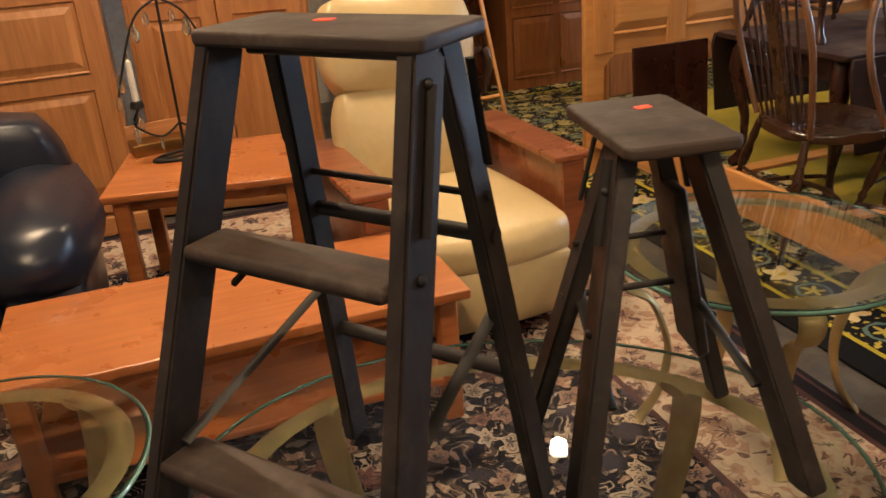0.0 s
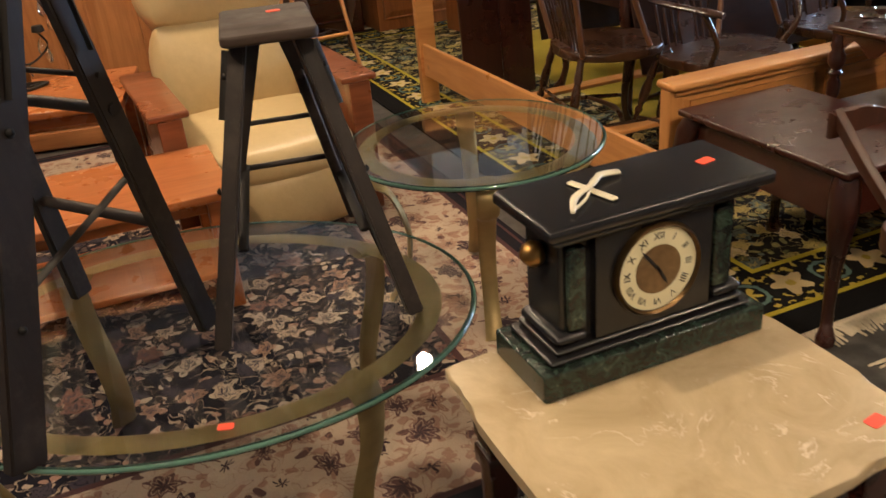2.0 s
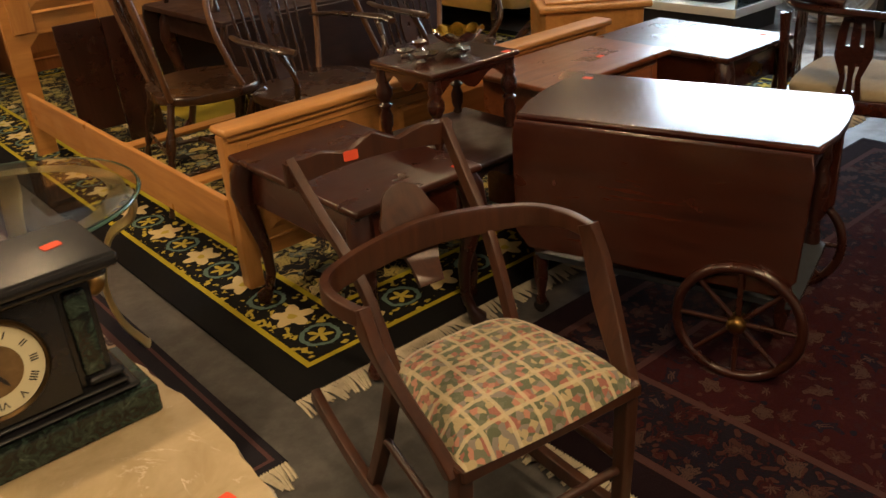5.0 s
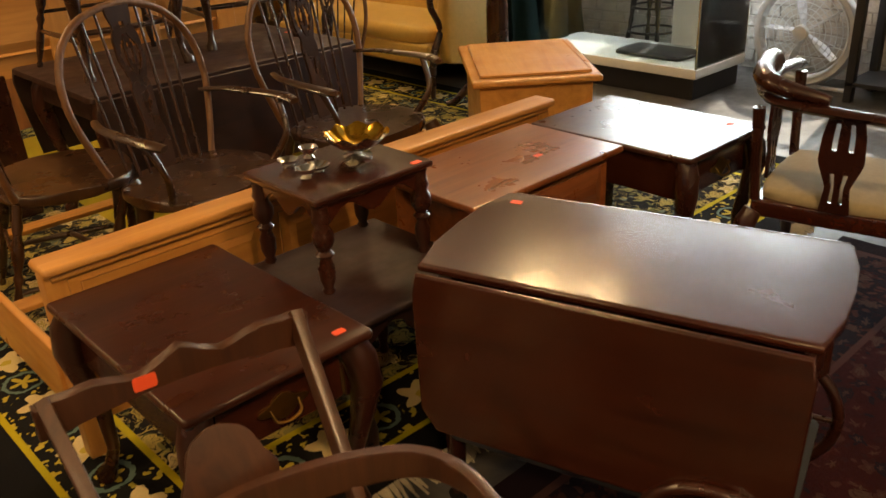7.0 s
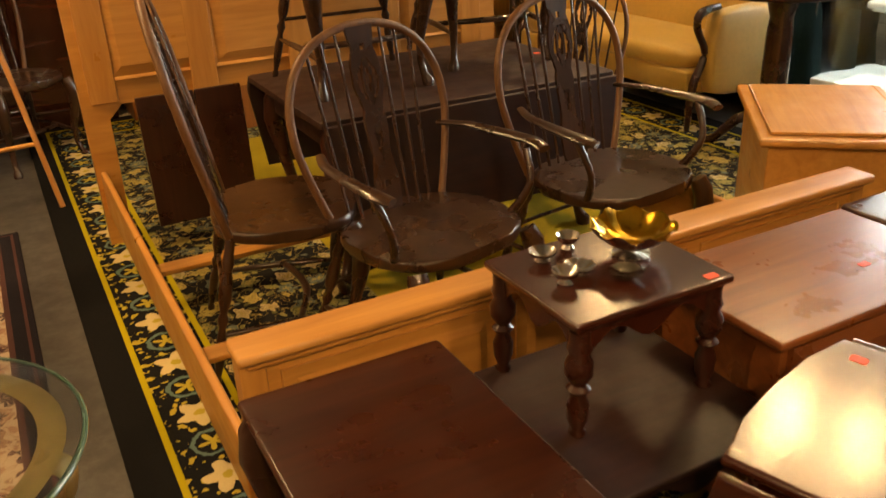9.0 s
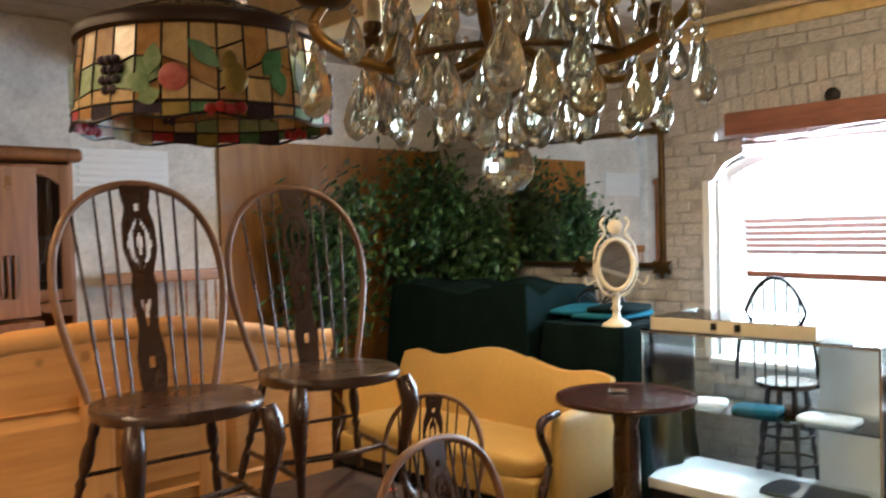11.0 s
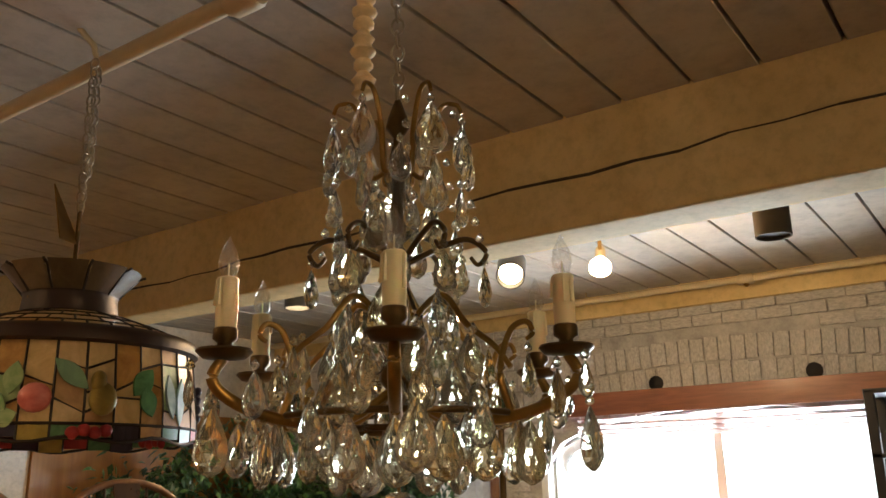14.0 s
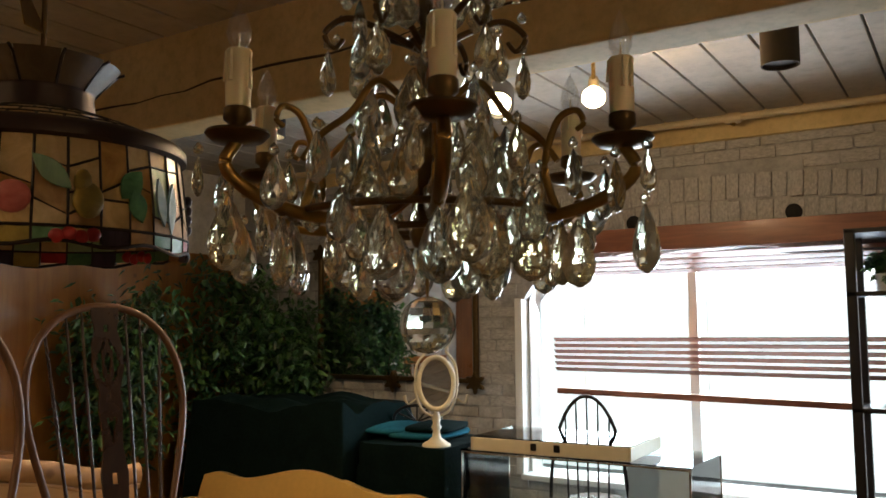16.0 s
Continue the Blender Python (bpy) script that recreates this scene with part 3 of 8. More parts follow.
solo("wall_plate", box(B(), WX - 0.05, WX + 0.02, Y0, BY, 2.955, ZC + 0.01, 0.006), TANBEAM, "tan timber plate along the top of the wall", "trim", kind="structure")
for bx in (-0.4,):
    solo("ceiling_beam", box(B(), bx - 0.1, bx + 0.11, Y0, BY, 2.70, ZC + 0.02, 0.012), TANBEAM, "old tan painted timber beam", "beam", kind="structure")

# wood panelling, pilaster and vent on the back wall
wp = solo("wood_panelling", box(B(), 5.12, WX, BY - 0.03, BY, 0, 2.42, 0.003), PANELWOOD, "honey coloured plywood panelling on the back wall", "panelling", kind="structure", smooth=False)
solo("pilaster", box(B(), 3.2, 4.05, BY - 0.10, BY, 0, ZC, 0.01), WALLPAINT, "shallow whitewashed wall pilaster", "pilaster", kind="structure", smooth=False)
vent = thing("wall_vent", "white painted louvred wall vent", "vent", 4.40, BY - 0.005, 2.18)
part("frame", upright([(-0.33, -0.13), (0.33, -0.13), (0.33, 0.13), (-0.33, 0.13)], -0.02, 0.0, 0.004), WHITEPAINT, vent)
for i in range(5):
    part("slat", box(B(), -0.30, 0.30, -0.035, -0.02, -0.105 + 0.045 * i, -0.078 + 0.045 * i, 0.003), WHITEPAINT, vent)

# bricks, whitewashed, in courses; two arched rows of upright bricks over the window
random.seed(7)
bricks = []


def put_brick(yc, zc, wy, wz, tilt=0.0):
    bricks.append((yc, zc, wy, wz, tilt))


course = 0.079
for k in range(38):
    z = 0.05 + k * course
    y = 0.75 - (0.11 if k % 2 else 0)
    while y < 6.45:
        w = 0.205 + random.uniform(-0.012, 0.012)
        yc, zc = y + w / 2, z + course / 2
        inside = WY0 - 0.10 < yc < WY1 + 0.10 and WZ0 - 0.02 < zc < arch_z(min(max(yc, WY0), WY1)) + 0.04
        u = (yc - 2.64) / 1.5
        lo = 2.44 - 0.10 * u * u
        soldier = abs(u) < 1.15 and lo - 0.05 < zc < lo + 0.36
        if not inside and not soldier and zc < 2.94 and y + w < 6.5:
            put_brick(yc, zc, w - 0.012, course - 0.012)
        y += w
for row in range(2):
    i = 0
    yy = 1.0
    while yy < 4.3:
        w = random.uniform(0.075, 0.098)
        u = (yy - 2.64) / 1.5
        put_brick(yy, 2.50 + row * 0.165 - 0.10 * u * u, w - 0.010, 0.150, math.degrees(math.atan(-0.2 * u / 1.5)))
        yy += w
brick_meshes = []
for k in range(14):
    bm = B()
    box(bm, -0.016, 0.012, -0.5, 0.5, -0.5, 0.5)
    for v in bm.verts:
        v.co += Vector((random.uniform(-0.004, 0.003) if v.co.x < 0 else 0, random.uniform(-0.03, 0.03), random.uniform(-0.05, 0.05)))
    me = bpy.data.meshes.new("brick")
    bm.to_mesh(me)
    bm.free()
    me.materials.append(BRICKPAINT)
    brick_meshes.append(me)
BRICKS = sorted(bricks, key=lambda b: abs(b[0] - 2.9) + 1.6 * abs(b[1] - 2.55))

# window: frame, jamb lining, mullion, panes and blinds
win = thing("window_1", "arched white window with wooden blinds half drawn", "window", kind="structure")
bm = B()
pth = [(WX + 0.13, WY1 - 0.03, WZ0)] + [(WX + 0.13, WY1 - 0.03, WZ0 + (SPRING - WZ0) * i / 4) for i in range(1, 5)]
pth += [(WX + 0.13, y, arch_z(y) - 0.03) for y in [WY1 - 0.06 - (WY1 - WY0 - 0.12) * i / 20 for i in range(21)]] + [(WX + 0.13, WY0 + 0.03, SPRING - 0.05), (WX + 0.13, WY0 + 0.03, WZ0)]
tube(bm, pth, 0.045, 4, flat=1.6, up=(1, 0, 0))
part("window_frame", bm, WHITEPAINT, win)
part("jamb", box(B(), WX - 0.02, WX + 0.29, WY1 - 0.004, WY1 + 0.055, WZ0, SPRING + 0.02, 0.005), WHITEPAINT, win)
part("mullion", box(B(), WX + 0.11, WX + 0.15, 2.66, 2.72, WZ0, CROWN - 0.02, 0.004), WHITEPAINT, win)
part("window_sill", box(B(), WX - 0.06, WX + 0.29, WY0, WY1, WZ0 - 0.03, WZ0 + 0.01, 0.006), WHITEPAINT, win)
for a, b in ((WY0 + 0.05, 2.66), (2.72, WY1 - 0.05)):
    pn = part("pane", box(B(), WX + 0.126, WX + 0.132, a, b, WZ0, SPRING - 0.04), PANE, win)
    pn.visible_shadow = False
blind = thing("window_blind", "reddish wooden slat blind with cords, partly raised", "blind", WX - 0.05, 0, 0)
BL0, BL1 = 1.52, 3.59
part("head_rail", box(B(), -0.07, 0.03, BL0 - 0.02, BL1 + 0.08, 2.365, 2.43, 0.006), BLINDWOOD, blind)
part("valance", box(B(), -0.085, -0.072, BL0 - 0.03, BL1 + 0.09, 2.28, 2.43, 0.004), BLINDWOOD, blind)
slat = part("slat", box(B(), -0.026, 0.026, BL0, BL1, -0.002, 0.002), BLINDWOOD, blind, "thin wooden slat", pose(0, 0, 2.25, 0, 24, 0))
for i in range(3):
    s2 = new("slat", slat.data)
    s2.parent = blind
    s2.matrix_local = pose(0, 0, 2.21 - 0.03 * i, 0, 24, 0)
for i in range(6):
    s2 = new("slat", slat.data)
    s2.parent = blind
    s2.matrix_local = pose(0, 0, 1.725 - 0.046 * i, 0.12 * (i - 2), 30, 0)
part("bottom_rail", box(B(), -0.028, 0.028, BL0, BL1, 1.295, 1.335, 0.004), BLINDWOOD, blind, m=pose(0, 0, 0.0, 0.9, 0, 0))
for yy in (BL0 + 0.22, (BL0 + BL1) / 2, BL1 - 0.22):
    part("cord", tube(B(), [(0, yy, 2.36), (0, yy, 1.31)], 0.0016, 5), CREAMPAINT, blind)
for yy in (3.02, 2.03):
    bl = thing("wall_bolt", "dark round anchor plate bolted to the brick", "bolt", WX - 0.012, yy, 2.475)
    part("plate", lathe(B(), [(0.05, 0), (0.05, 0.012), (0.03, 0.02), (0.012, 0.03)], 14, pose(0, 0, 0, 0, -90, 0)), IRON, bl)

# bright plain distance outside the window
bm = B()
vs = [bm.verts.new(v) for v in ((14, -12, -2), (14, 18, -2), (14, 18, 5), (14, -12, 5))]
bm.faces.new(vs)
solo("backdrop", bm, OUTSIDE, "overexposed bright daylight outside the window", "backdrop", kind="structure", smooth=False)
solo("ground", box(B(), WX + 0.3, 40, -20, 25, -0.4, -0.3), CONCRETE, "pale ground outside the building", "ground", kind="structure", smooth=False)

# pipes under the ceiling
def pipe(x, z, y0, y1, r, label, fittings):
    p = thing("ceiling_pipe", label, "pipe", x, 0, z, kind="structure")
    part("tube", tube(B(), [(0, y0, 0), (0, (y0 + y1) / 2, 0.004), (0, y1, 0)], r, 12), CREAMPAINT, p)
    for fy in fittings:
        part("fitting", tube(B(), [(0, fy - 0.05, 0), (0, fy - 0.035, 0), (0, fy + 0.035, 0), (0, fy + 0.05, 0)], [r * 1.3, r * 1.6, r * 1.6, r * 1.3], 12), CREAMPAINT, p)
    return p


p1 = pipe(WX - 0.20, 3.045, Y0, BY, 0.022, "cream painted sprinkler pipe along the wall", (2.32, 4.6, 0.2))
hd = part("sprinkler_head", lathe(B(), [(0.012, 0), (0.016, 0.02), (0.008, 0.035), (0.022, 0.055), (0.006, 0.07)], 10), BRASS, p1, "brass sprinkler head", pose(0, 2.32, 0.022, 180))
for yy in (1.0, 3.4, 5.2):
    part("hanger", tube(B(), [(0, yy, 0), (0, yy, ZC - 3.045)], 0.006, 6), CREAMPAINT, p1)
p2 = pipe(3.13, 3.0, Y0, BY, 0.024, "tan painted water pipe hung below the ceiling", (2.34, 5.0))
for yy in (2.93, 0.6, 5.2):
    part("hanger", tube(B(), [(0.0, yy, 0.0), (-0.02, yy, 0.06), (-0.05, yy + 0.03, ZC - 3.0)], 0.009, 8), CREAMPAINT, p2)


def rug_thing(name, x0, x1, y0, y1, z, material, label, fringe=(), rz=0):
    bm = B()
    slab(bm, [(0, 0), (x1 - x0, 0), (x1 - x0, y1 - y0), (0, y1 - y0)], 0, 0.012, 0.004, None, 1)
    t = thing(name, label, "rug", x0, y0, z, rz)
    part("woven_carpet", bm, material, t)
    random.seed(int(x0 * 100) + 3)
    for side in fringe:
        bm = B()
        L = (x1 - x0) if side in "sn" else (y1 - y0)
        for i in range(int(L / 0.009)):
            a = 0.005 + i * 0.009
            b = a + random.uniform(-0.012, 0.012) + 0.022 * math.sin(a * 23)
            ln = random.uniform(0.055, 0.095)
            h = random.uniform(0.002, 0.008)
            p = {"s": ((a, 0.004, 0.006), (b, -ln, h * 0.4)), "n": ((a, y1 - y0, 0.006), (b, y1 - y0 + ln, h * 0.4)),
                 "w": ((0.004, a, 0.006), (-ln, b, h * 0.4)), "e": ((x1 - x0, a, 0.006), (x1 - x0 + ln, b, h * 0.4))}[side]
            tube(bm, [p[0], ((p[0][0] + p[1][0]) / 2, (p[0][1] + p[1][1]) / 2, h + 0.004), p[1]], [0.0045, 0.0055, 0.004], 4)
        part("fringe", bm, FRINGE, t, "cream knotted cotton fringe")
    return t


FRINGE = plain("cream_fringe", (0.55, 0.49, 0.36), 0.95, 0, 0.2, 60, 0.3)
CREAM_WOOL, GOLD_WOOL, TEAL_WOOL = (0.72, 0.58, 0.30), (0.54, 0.43, 0.07), (0.13, 0.21, 0.19)
RUG_G = rug("black_gold_floral_rug", 3.7, 5.12, (0.008, 0.008, 0.009), ((0.54, 0.42, 0.14), (0.27, 0.25, 0.09), (0.16, 0.19, 0.15), (0.66, 0.53, 0.28), (0.40, 0.32, 0.10)), (0.50, 0.42, 0.03), (0.010, 0.010, 0.010), (0.014, 0.013, 0.012), (0.46, 0.35, 0.035), 8.5, 0.375, (0.13, 0.13, 0.05), (CREAM_WOOL, GOLD_WOOL, TEAL_WOOL, 0.245, 0.165), ((0.135, 0.02),))
rug_thing("floral_rug", 2.01, 5.71, 1.08, 6.20, 0.0, RUG_G, "black rug with gold and cream flowers and a yellow field", "sn")
RUG_A = rug("beige_navy_floral_rug", 3.45, 3.5, (0.02, 0.018, 0.026), ((0.62, 0.48, 0.35), (0.42, 0.26, 0.19), (0.54, 0.44, 0.34), (0.26, 0.13, 0.10), (0.07, 0.06, 0.08)), (0.10, 0.05, 0.05), (0.58, 0.46, 0.35), (0.014, 0.013, 0.022), None, 8.5, 0.56, (0.12, 0.085, 0.075), None, ((0.10, 0.02), (0.035, 0.012)), ((0.34, 0.20, 0.15), (0.44, 0.28, 0.21), (0.16, 0.09, 0.085), (0.62, 0.50, 0.38), (0.07, 0.045, 0.055)))
rug_thing("persian_rug", -1.59, 1.86, 0.88, 4.38, 0.0, RUG_A, "beige bordered wool rug with a navy floral field", "s")
RUG_R = rug("red_navy_rug", 2.6, 2.5, (0.012, 0.005, 0.009), ((0.040, 0.007, 0.009), (0.055, 0.022, 0.020), (0.010, 0.008, 0.018), (0.034, 0.007, 0.009), (0.07, 0.04, 0.035)), (0.075, 0.035, 0.035), (0.010, 0.007, 0.014), (0.032, 0.005, 0.008), None, 12.0, 0.40, (0.03, 0.008, 0.012))
rug_thing("red_rug", 2.37, 4.97, -1.62, 0.88, 0.0, RUG_R, "dark red oriental rug with navy medallions", "w")

# ---- shared furniture parts ----
TURNED = [(0.016, 0), (0.019, 0.03), (0.013, 0.06), (0.022, 0.16), (0.024, 0.30), (0.015, 0.40), (0.026, 0.46), (0.016, 0.50), (0.030, 0.60), (0.030, 0.70), (0.020, 0.78), (0.027, 0.84), (0.022, 0.90), (0.022, 1.0)]


def turned_leg(bm, p0, p1, scale=1.0, seg=12):
    """A turned leg from the foot p0 up to p1."""
    p0, p1 = Vector(p0), Vector(p1)
    d = p1 - p0
    q = d.to_track_quat("Z", "Y").to_matrix().to_4x4()
    return lathe(bm, [(r * scale, z * d.length) for r, z in TURNED], seg, Matrix.Translation(p0) @ q)


def cabriole(bm, x, y, top, dx, dy, s=1.0):
    """A cabriole leg with its knee swelling along (dx, dy) and a pad foot."""
    n = math.hypot(dx, dy) or 1
    dx, dy = dx / n, dy / n
    prof = ((1.0, 0.0, 0.030), (0.90, 0.022, 0.036), (0.78, 0.032, 0.035), (0.60, 0.014, 0.026), (0.40, -0.010, 0.019), (0.20, -0.012, 0.015), (0.09, 0.004, 0.016), (0.035, 0.022, 0.026), (0.0, 0.022, 0.024))
    pts = [(x + dx * o * s, y + dy * o * s, z * top) for z, o, r in prof]
    tube(bm, pts, [r * s for z, o, r in prof], 10, up=(dx, dy, 0.01))
    return bm


# ---- windsor chairs ----
def windsor(name_label, arms, group):
    c = thing("windsor_armchair" if arms else "windsor_chair", name_label, "chair", group=group)
    w, d, h = (0.275, 0.24, 0.455) if arms else (0.255, 0.23, 0.49)
    out = [(w * math.copysign(abs(math.cos(a)) ** 0.7, math.cos(a)), d * math.copysign(abs(math.sin(a)) ** 0.75, math.sin(a)) * (1.0 if math.sin(a) > 0 else 1.05)) for a in [2 * math.pi * i / 36 for i in range(36)]]
    bm = slab(B(), out, h - 0.04, h, 0.012)
    for v in bm.verts:
        if v.co.z > h - 0.006:
            v.co.z -= 0.012 * max(0, 1 - ((v.co.x / w) ** 2 + (v.co.y / d) ** 2))
    part("seat", bm, WINDSOR, c, "saddled dark wood seat")
    for sx in (-1, 1):
        part("leg", cabriole(B(), sx * (w - 0.045), -d + 0.035, h - 0.03, sx * 0.5, -1), WINDSOR, c, "cabriole front leg")
        bm = turned_leg(B(), (sx * (w + 0.015), d + 0.06, 0), (sx * (w - 0.07), d - 0.05, h - 0.03), 0.72)
        part("leg", bm, WINDSOR, c)
        part("stretcher", tube(B(), [(sx * (w - 0.04), -d + 0.03, 0.15), (sx * (w - 0.03), 0, 0.16), (sx * (w - 0.015), d + 0.02, 0.16)], [0.009, 0.013, 0.009], 8), WINDSOR, c)
    part("stretcher", tube(B(), smooth_path([(-w + 0.03, 0.0, 0.16), (0, -0.05, 0.165), (w - 0.03, 0.0, 0.16)], 5), [0.010, 0.014, 0.010], 8), WINDSOR, c)
    part("stretcher", tube(B(), [(-w + 0.02, d - 0.0, 0.24), (w - 0.02, d - 0.0, 0.24)], 0.008, 8), WINDSOR, c)
    top = 0.70 if not arms else 0.59
    hoop = [(0.195, -0.015), (0.228, 0.18), (0.256, 0.38), (0.264, 0.52), (0.254, 0.68), (0.215, 0.83), (0.15, 0.935), (0.075, 0.985)]
    hoop = [(x * (1.10 if not arms else 1.16), z) for x, z in hoop] + [(0.0, 1.0)] + [(-x * (1.10 if not arms else 1.16), z) for x, z in hoop[::-1]]
    pts = [Vector((p.x, d - 0.045 + 0.20 * p.z * top, h + p.z * top)) for p in smooth_path([(x, 0, z) for x, z in hoop], 3)]
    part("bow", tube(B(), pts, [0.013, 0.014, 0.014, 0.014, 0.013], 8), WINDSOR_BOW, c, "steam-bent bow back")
    for k in (-3, -2, -1, 1, 2, 3):
        xb = k * 0.046 + math.copysign(0.028, k)
        xt = k * 0.062 + math.copysign(0.024, k)
        best = min(pts[:], key=lambda p: abs(p.x - xt) - 0.0 * p.z if p.z > h + 0.2 else 9)
        part("spindle", tube(B(), [(xb, d - 0.05, h - 0.01), ((xb + best.x) / 2, d - 0.045 + 0.10 * (best.z - h), (h + best.z) / 2), best], [0.006, 0.0068, 0.005], 6), WINDSOR, c)

    def half(z):
        u = (z - h) / top
        return float(np.interp(u, [0, 0.05, 0.16, 0.30, 0.42, 0.50, 0.56, 0.68, 0.80, 0.88, 0.94, 1.0], [0.040, 0.045, 0.050, 0.034, 0.040, 0.044, 0.036, 0.058, 0.056, 0.040, 0.050, 0.052]))

    def holes(x, z):
        u = (z - h) / top
        ax = abs(x)
        if 0.12 < u < 0.17 and ax < 0.009:
            return True
        if 0.30 < u < 0.44 and ax < 0.020 * (u - 0.30) / 0.14 and not (u > 0.41 and ax < 0.005):
            return True
        if 0.57 < u < 0.84:
            k = math.sin((u - 0.57) / 0.27 * math.pi)
            if 0.022 * k < ax < 0.042 * k and ax > 0.006:
                return True
            if 0.64 < u < 0.78 and ax < 0.011 * math.sin((u - 0.64) / 0.14 * math.pi):
                return True
        if 0.86 < u < 0.90 and ax < 0.008:
            return True
        return False

    bm = panel_with_holes(half, h - 0.01, h + top - 0.005, lambda z: d - 0.052 + 0.20 * (z - h), 0.011, holes, 56, 18)
    part("splat", bm, WINDSOR, c, "pierced fiddle-shaped back splat")
    if arms:
        for sx in (-1, 1):
            ap = smooth_path([(sx * (w - 0.035), d - 0.02, h + 0.235), (sx * (w + 0.015), d - 0.12, h + 0.235), (sx * (w + 0.035), 0.0, h + 0.23), (sx * (w + 0.045), -d + 0.10, h + 0.225), (sx * (w + 0.03), -d + 0.03, h + 0.215)], 4)
            part("armrest", tube(B(), ap, [0.014, 0.017, 0.021, 0.024, 0.027, 0.022], 8, flat=0.55), WINDSOR, c, "shaped wooden arm")
            part("arm_support", tube(B(), smooth_path([(sx * (w - 0.03), -d + 0.12, h - 0.01), (sx * (w + 0.01), -d + 0.07, h + 0.10), (sx * (w + 0.035), -d + 0.12, h + 0.22)], 5), [0.016, 0.012, 0.014], 8), WINDSOR, c)
    return c


G1 = "windsor chairs round the table"
ch = windsor("dark oak windsor chair standing on the drop-leaf table", False, G1)
ch.matrix_world = pose(3.24, 3.42, 0.702, 0, 0, -3)
c2 = copy_thing(ch, pose(3.90, 3.52, 0.702, 0, 0, -10))
c3 = copy_thing(ch, pose(2.68, 2.80, 0.012, 0, 0, 78))
c3["label"] = "dark oak windsor chair tucked beside the bed rail"
c4 = copy_thing(ch, pose(4.36, 3.56, 0.012, 0, 0, -62))
c4.scale = (0.80, 0.80, 0.80)
c4["label"] = "dark oak windsor chair behind the drop-leaf table"
ac = windsor("dark oak windsor armchair pushed against the table", True, G1)
ac.matrix_world = pose(3.05, 2.44, 0.012, 0, 0, 14)
a2 = copy_thing(ac, pose(3.82, 2.50, 0.012, 0, 0, 9))
a2["label"] = "dark oak windsor armchair turned away from the table"


# ---- drop-leaf dining table ----
def dining_table():
    t = thing("dining_table", "dark mahogany drop-leaf dining table, leaf hanging", "table", 3.53, 3.36, 0.012)
    part("tabletop", slab(B(), rounded(-0.64, 0.64, -0.43, 0.46, 0.02), 0.664, 0.69, 0.007), MAHOGANY_DULL, t)
    lf = [(-0.63, -0.0), (0.63, 0.0), (0.64, -0.06), (0.58, -0.42), (-0.58, -0.42), (-0.64, -0.06)]
    part("leaf", slab(B(), lf, 0, 0.02, 0.006, pose(0, -0.44, 0.678, 86, 0, 0)), MAHOGANY_DULL, t, "hanging drop leaf")
    part("leaf", slab(B(), lf, 0, 0.02, 0.006, pose(0, 0.47, 0.678, 86, 0, 180)), MAHOGANY_DULL, t, "hanging drop leaf")
    part("apron", box(B(), -0.58, 0.58, -0.36, -0.335, 0.55, 0.664, 0.003), MAHOGANY_DULL, t)
    part("apron", box(B(), -0.58, 0.58, 0.335, 0.36, 0.55, 0.664, 0.003), MAHOGANY_DULL, t)
    for sx in (-1, 1):
        part("apron", box(B(), sx * 0.57 - 0.012, sx * 0.57 + 0.012, -0.335, 0.335, 0.55, 0.664, 0.003), MAHOGANY_DULL, t)
        for sy in (-1, 1):
            part("leg", cabriole(B(), sx * 0.55, sy * 0.32, 0.66, sx, sy, 1.25), MAHOGANY_UP, t)
    tag(t, 0.58, 0.05, 0.690)
    return t


dining_table()
lv = thing("table_leaf", "spare dark wood table leaf leaning on the headboard", "table leaf", 2.66, 3.80, 0.012)
part("board", box(B(), -0.24, -0.003, -0.012, 0.012, 0.10, 0.66, 0.004), MAHOGANY_UP, lv, m=pose(0, 0, 0, -4, 0, 0))
part("board", box(B(), 0.003, 0.20, -0.012, 0.012, 0.0, 0.66, 0.004), MAHOGANY_UP, lv, m=pose(0, 0, 0, -4, 0, 0))


# ---- pine bed: headboard, rails, footboard ----
def raised_panel(x0, x1, z0, z1, y, parent, material, name="panel", deep=0.012):
    bm = B()
    vs = [bm.verts.new(v) for v in ((x0, y, z0), (x1, y, z0), (x1, y, z1), (x0, y, z1))]
    a, b = 0.012, 0.055
    ins = [bm.verts.new(v) for v in ((x0 + a, y + deep, z0 + a), (x1 - a, y + deep, z0 + a), (x1 - a, y + deep, z1 - a), (x0 + a, y + deep, z1 - a))]
    mid = [bm.verts.new(v) for v in ((x0 + b, y - 0.002, z0 + b), (x1 - b, y - 0.002, z0 + b), (x1 - b, y - 0.002, z1 - b), (x0 + b, y - 0.002, z1 - b))]
    back = [bm.verts.new((v.co.x, y + deep + 0.008, v.co.z)) for v in vs]
    for r, s in ((vs, ins), (ins, mid)):
        for i in range(4):
            bm.faces.new((r[i], r[(i + 1) % 4], s[(i + 1) % 4], s[i]))
    bm.faces.new(mid)
    bm.faces.new(back[::-1])
    for i in range(4):
        bm.faces.new((vs[i], back[i], back[(i + 1) % 4], vs[(i + 1) % 4]))
    return part(name, bm, material, parent, smooth=False)


bed = thing("pine_bed", "honey pine bed frame with arched headboard, no mattress", "bed", 3.22, 0, 0.012)
HBX = 1.0


def hb_top(x):
    u = abs(x) / HBX
    return 1.37 - 0.13 * float(np.interp(u, [0, 0.3, 0.62, 0.78, 0.86, 1.0], [0, 0.10, 0.55, 0.92, 1.0, 1.0]))


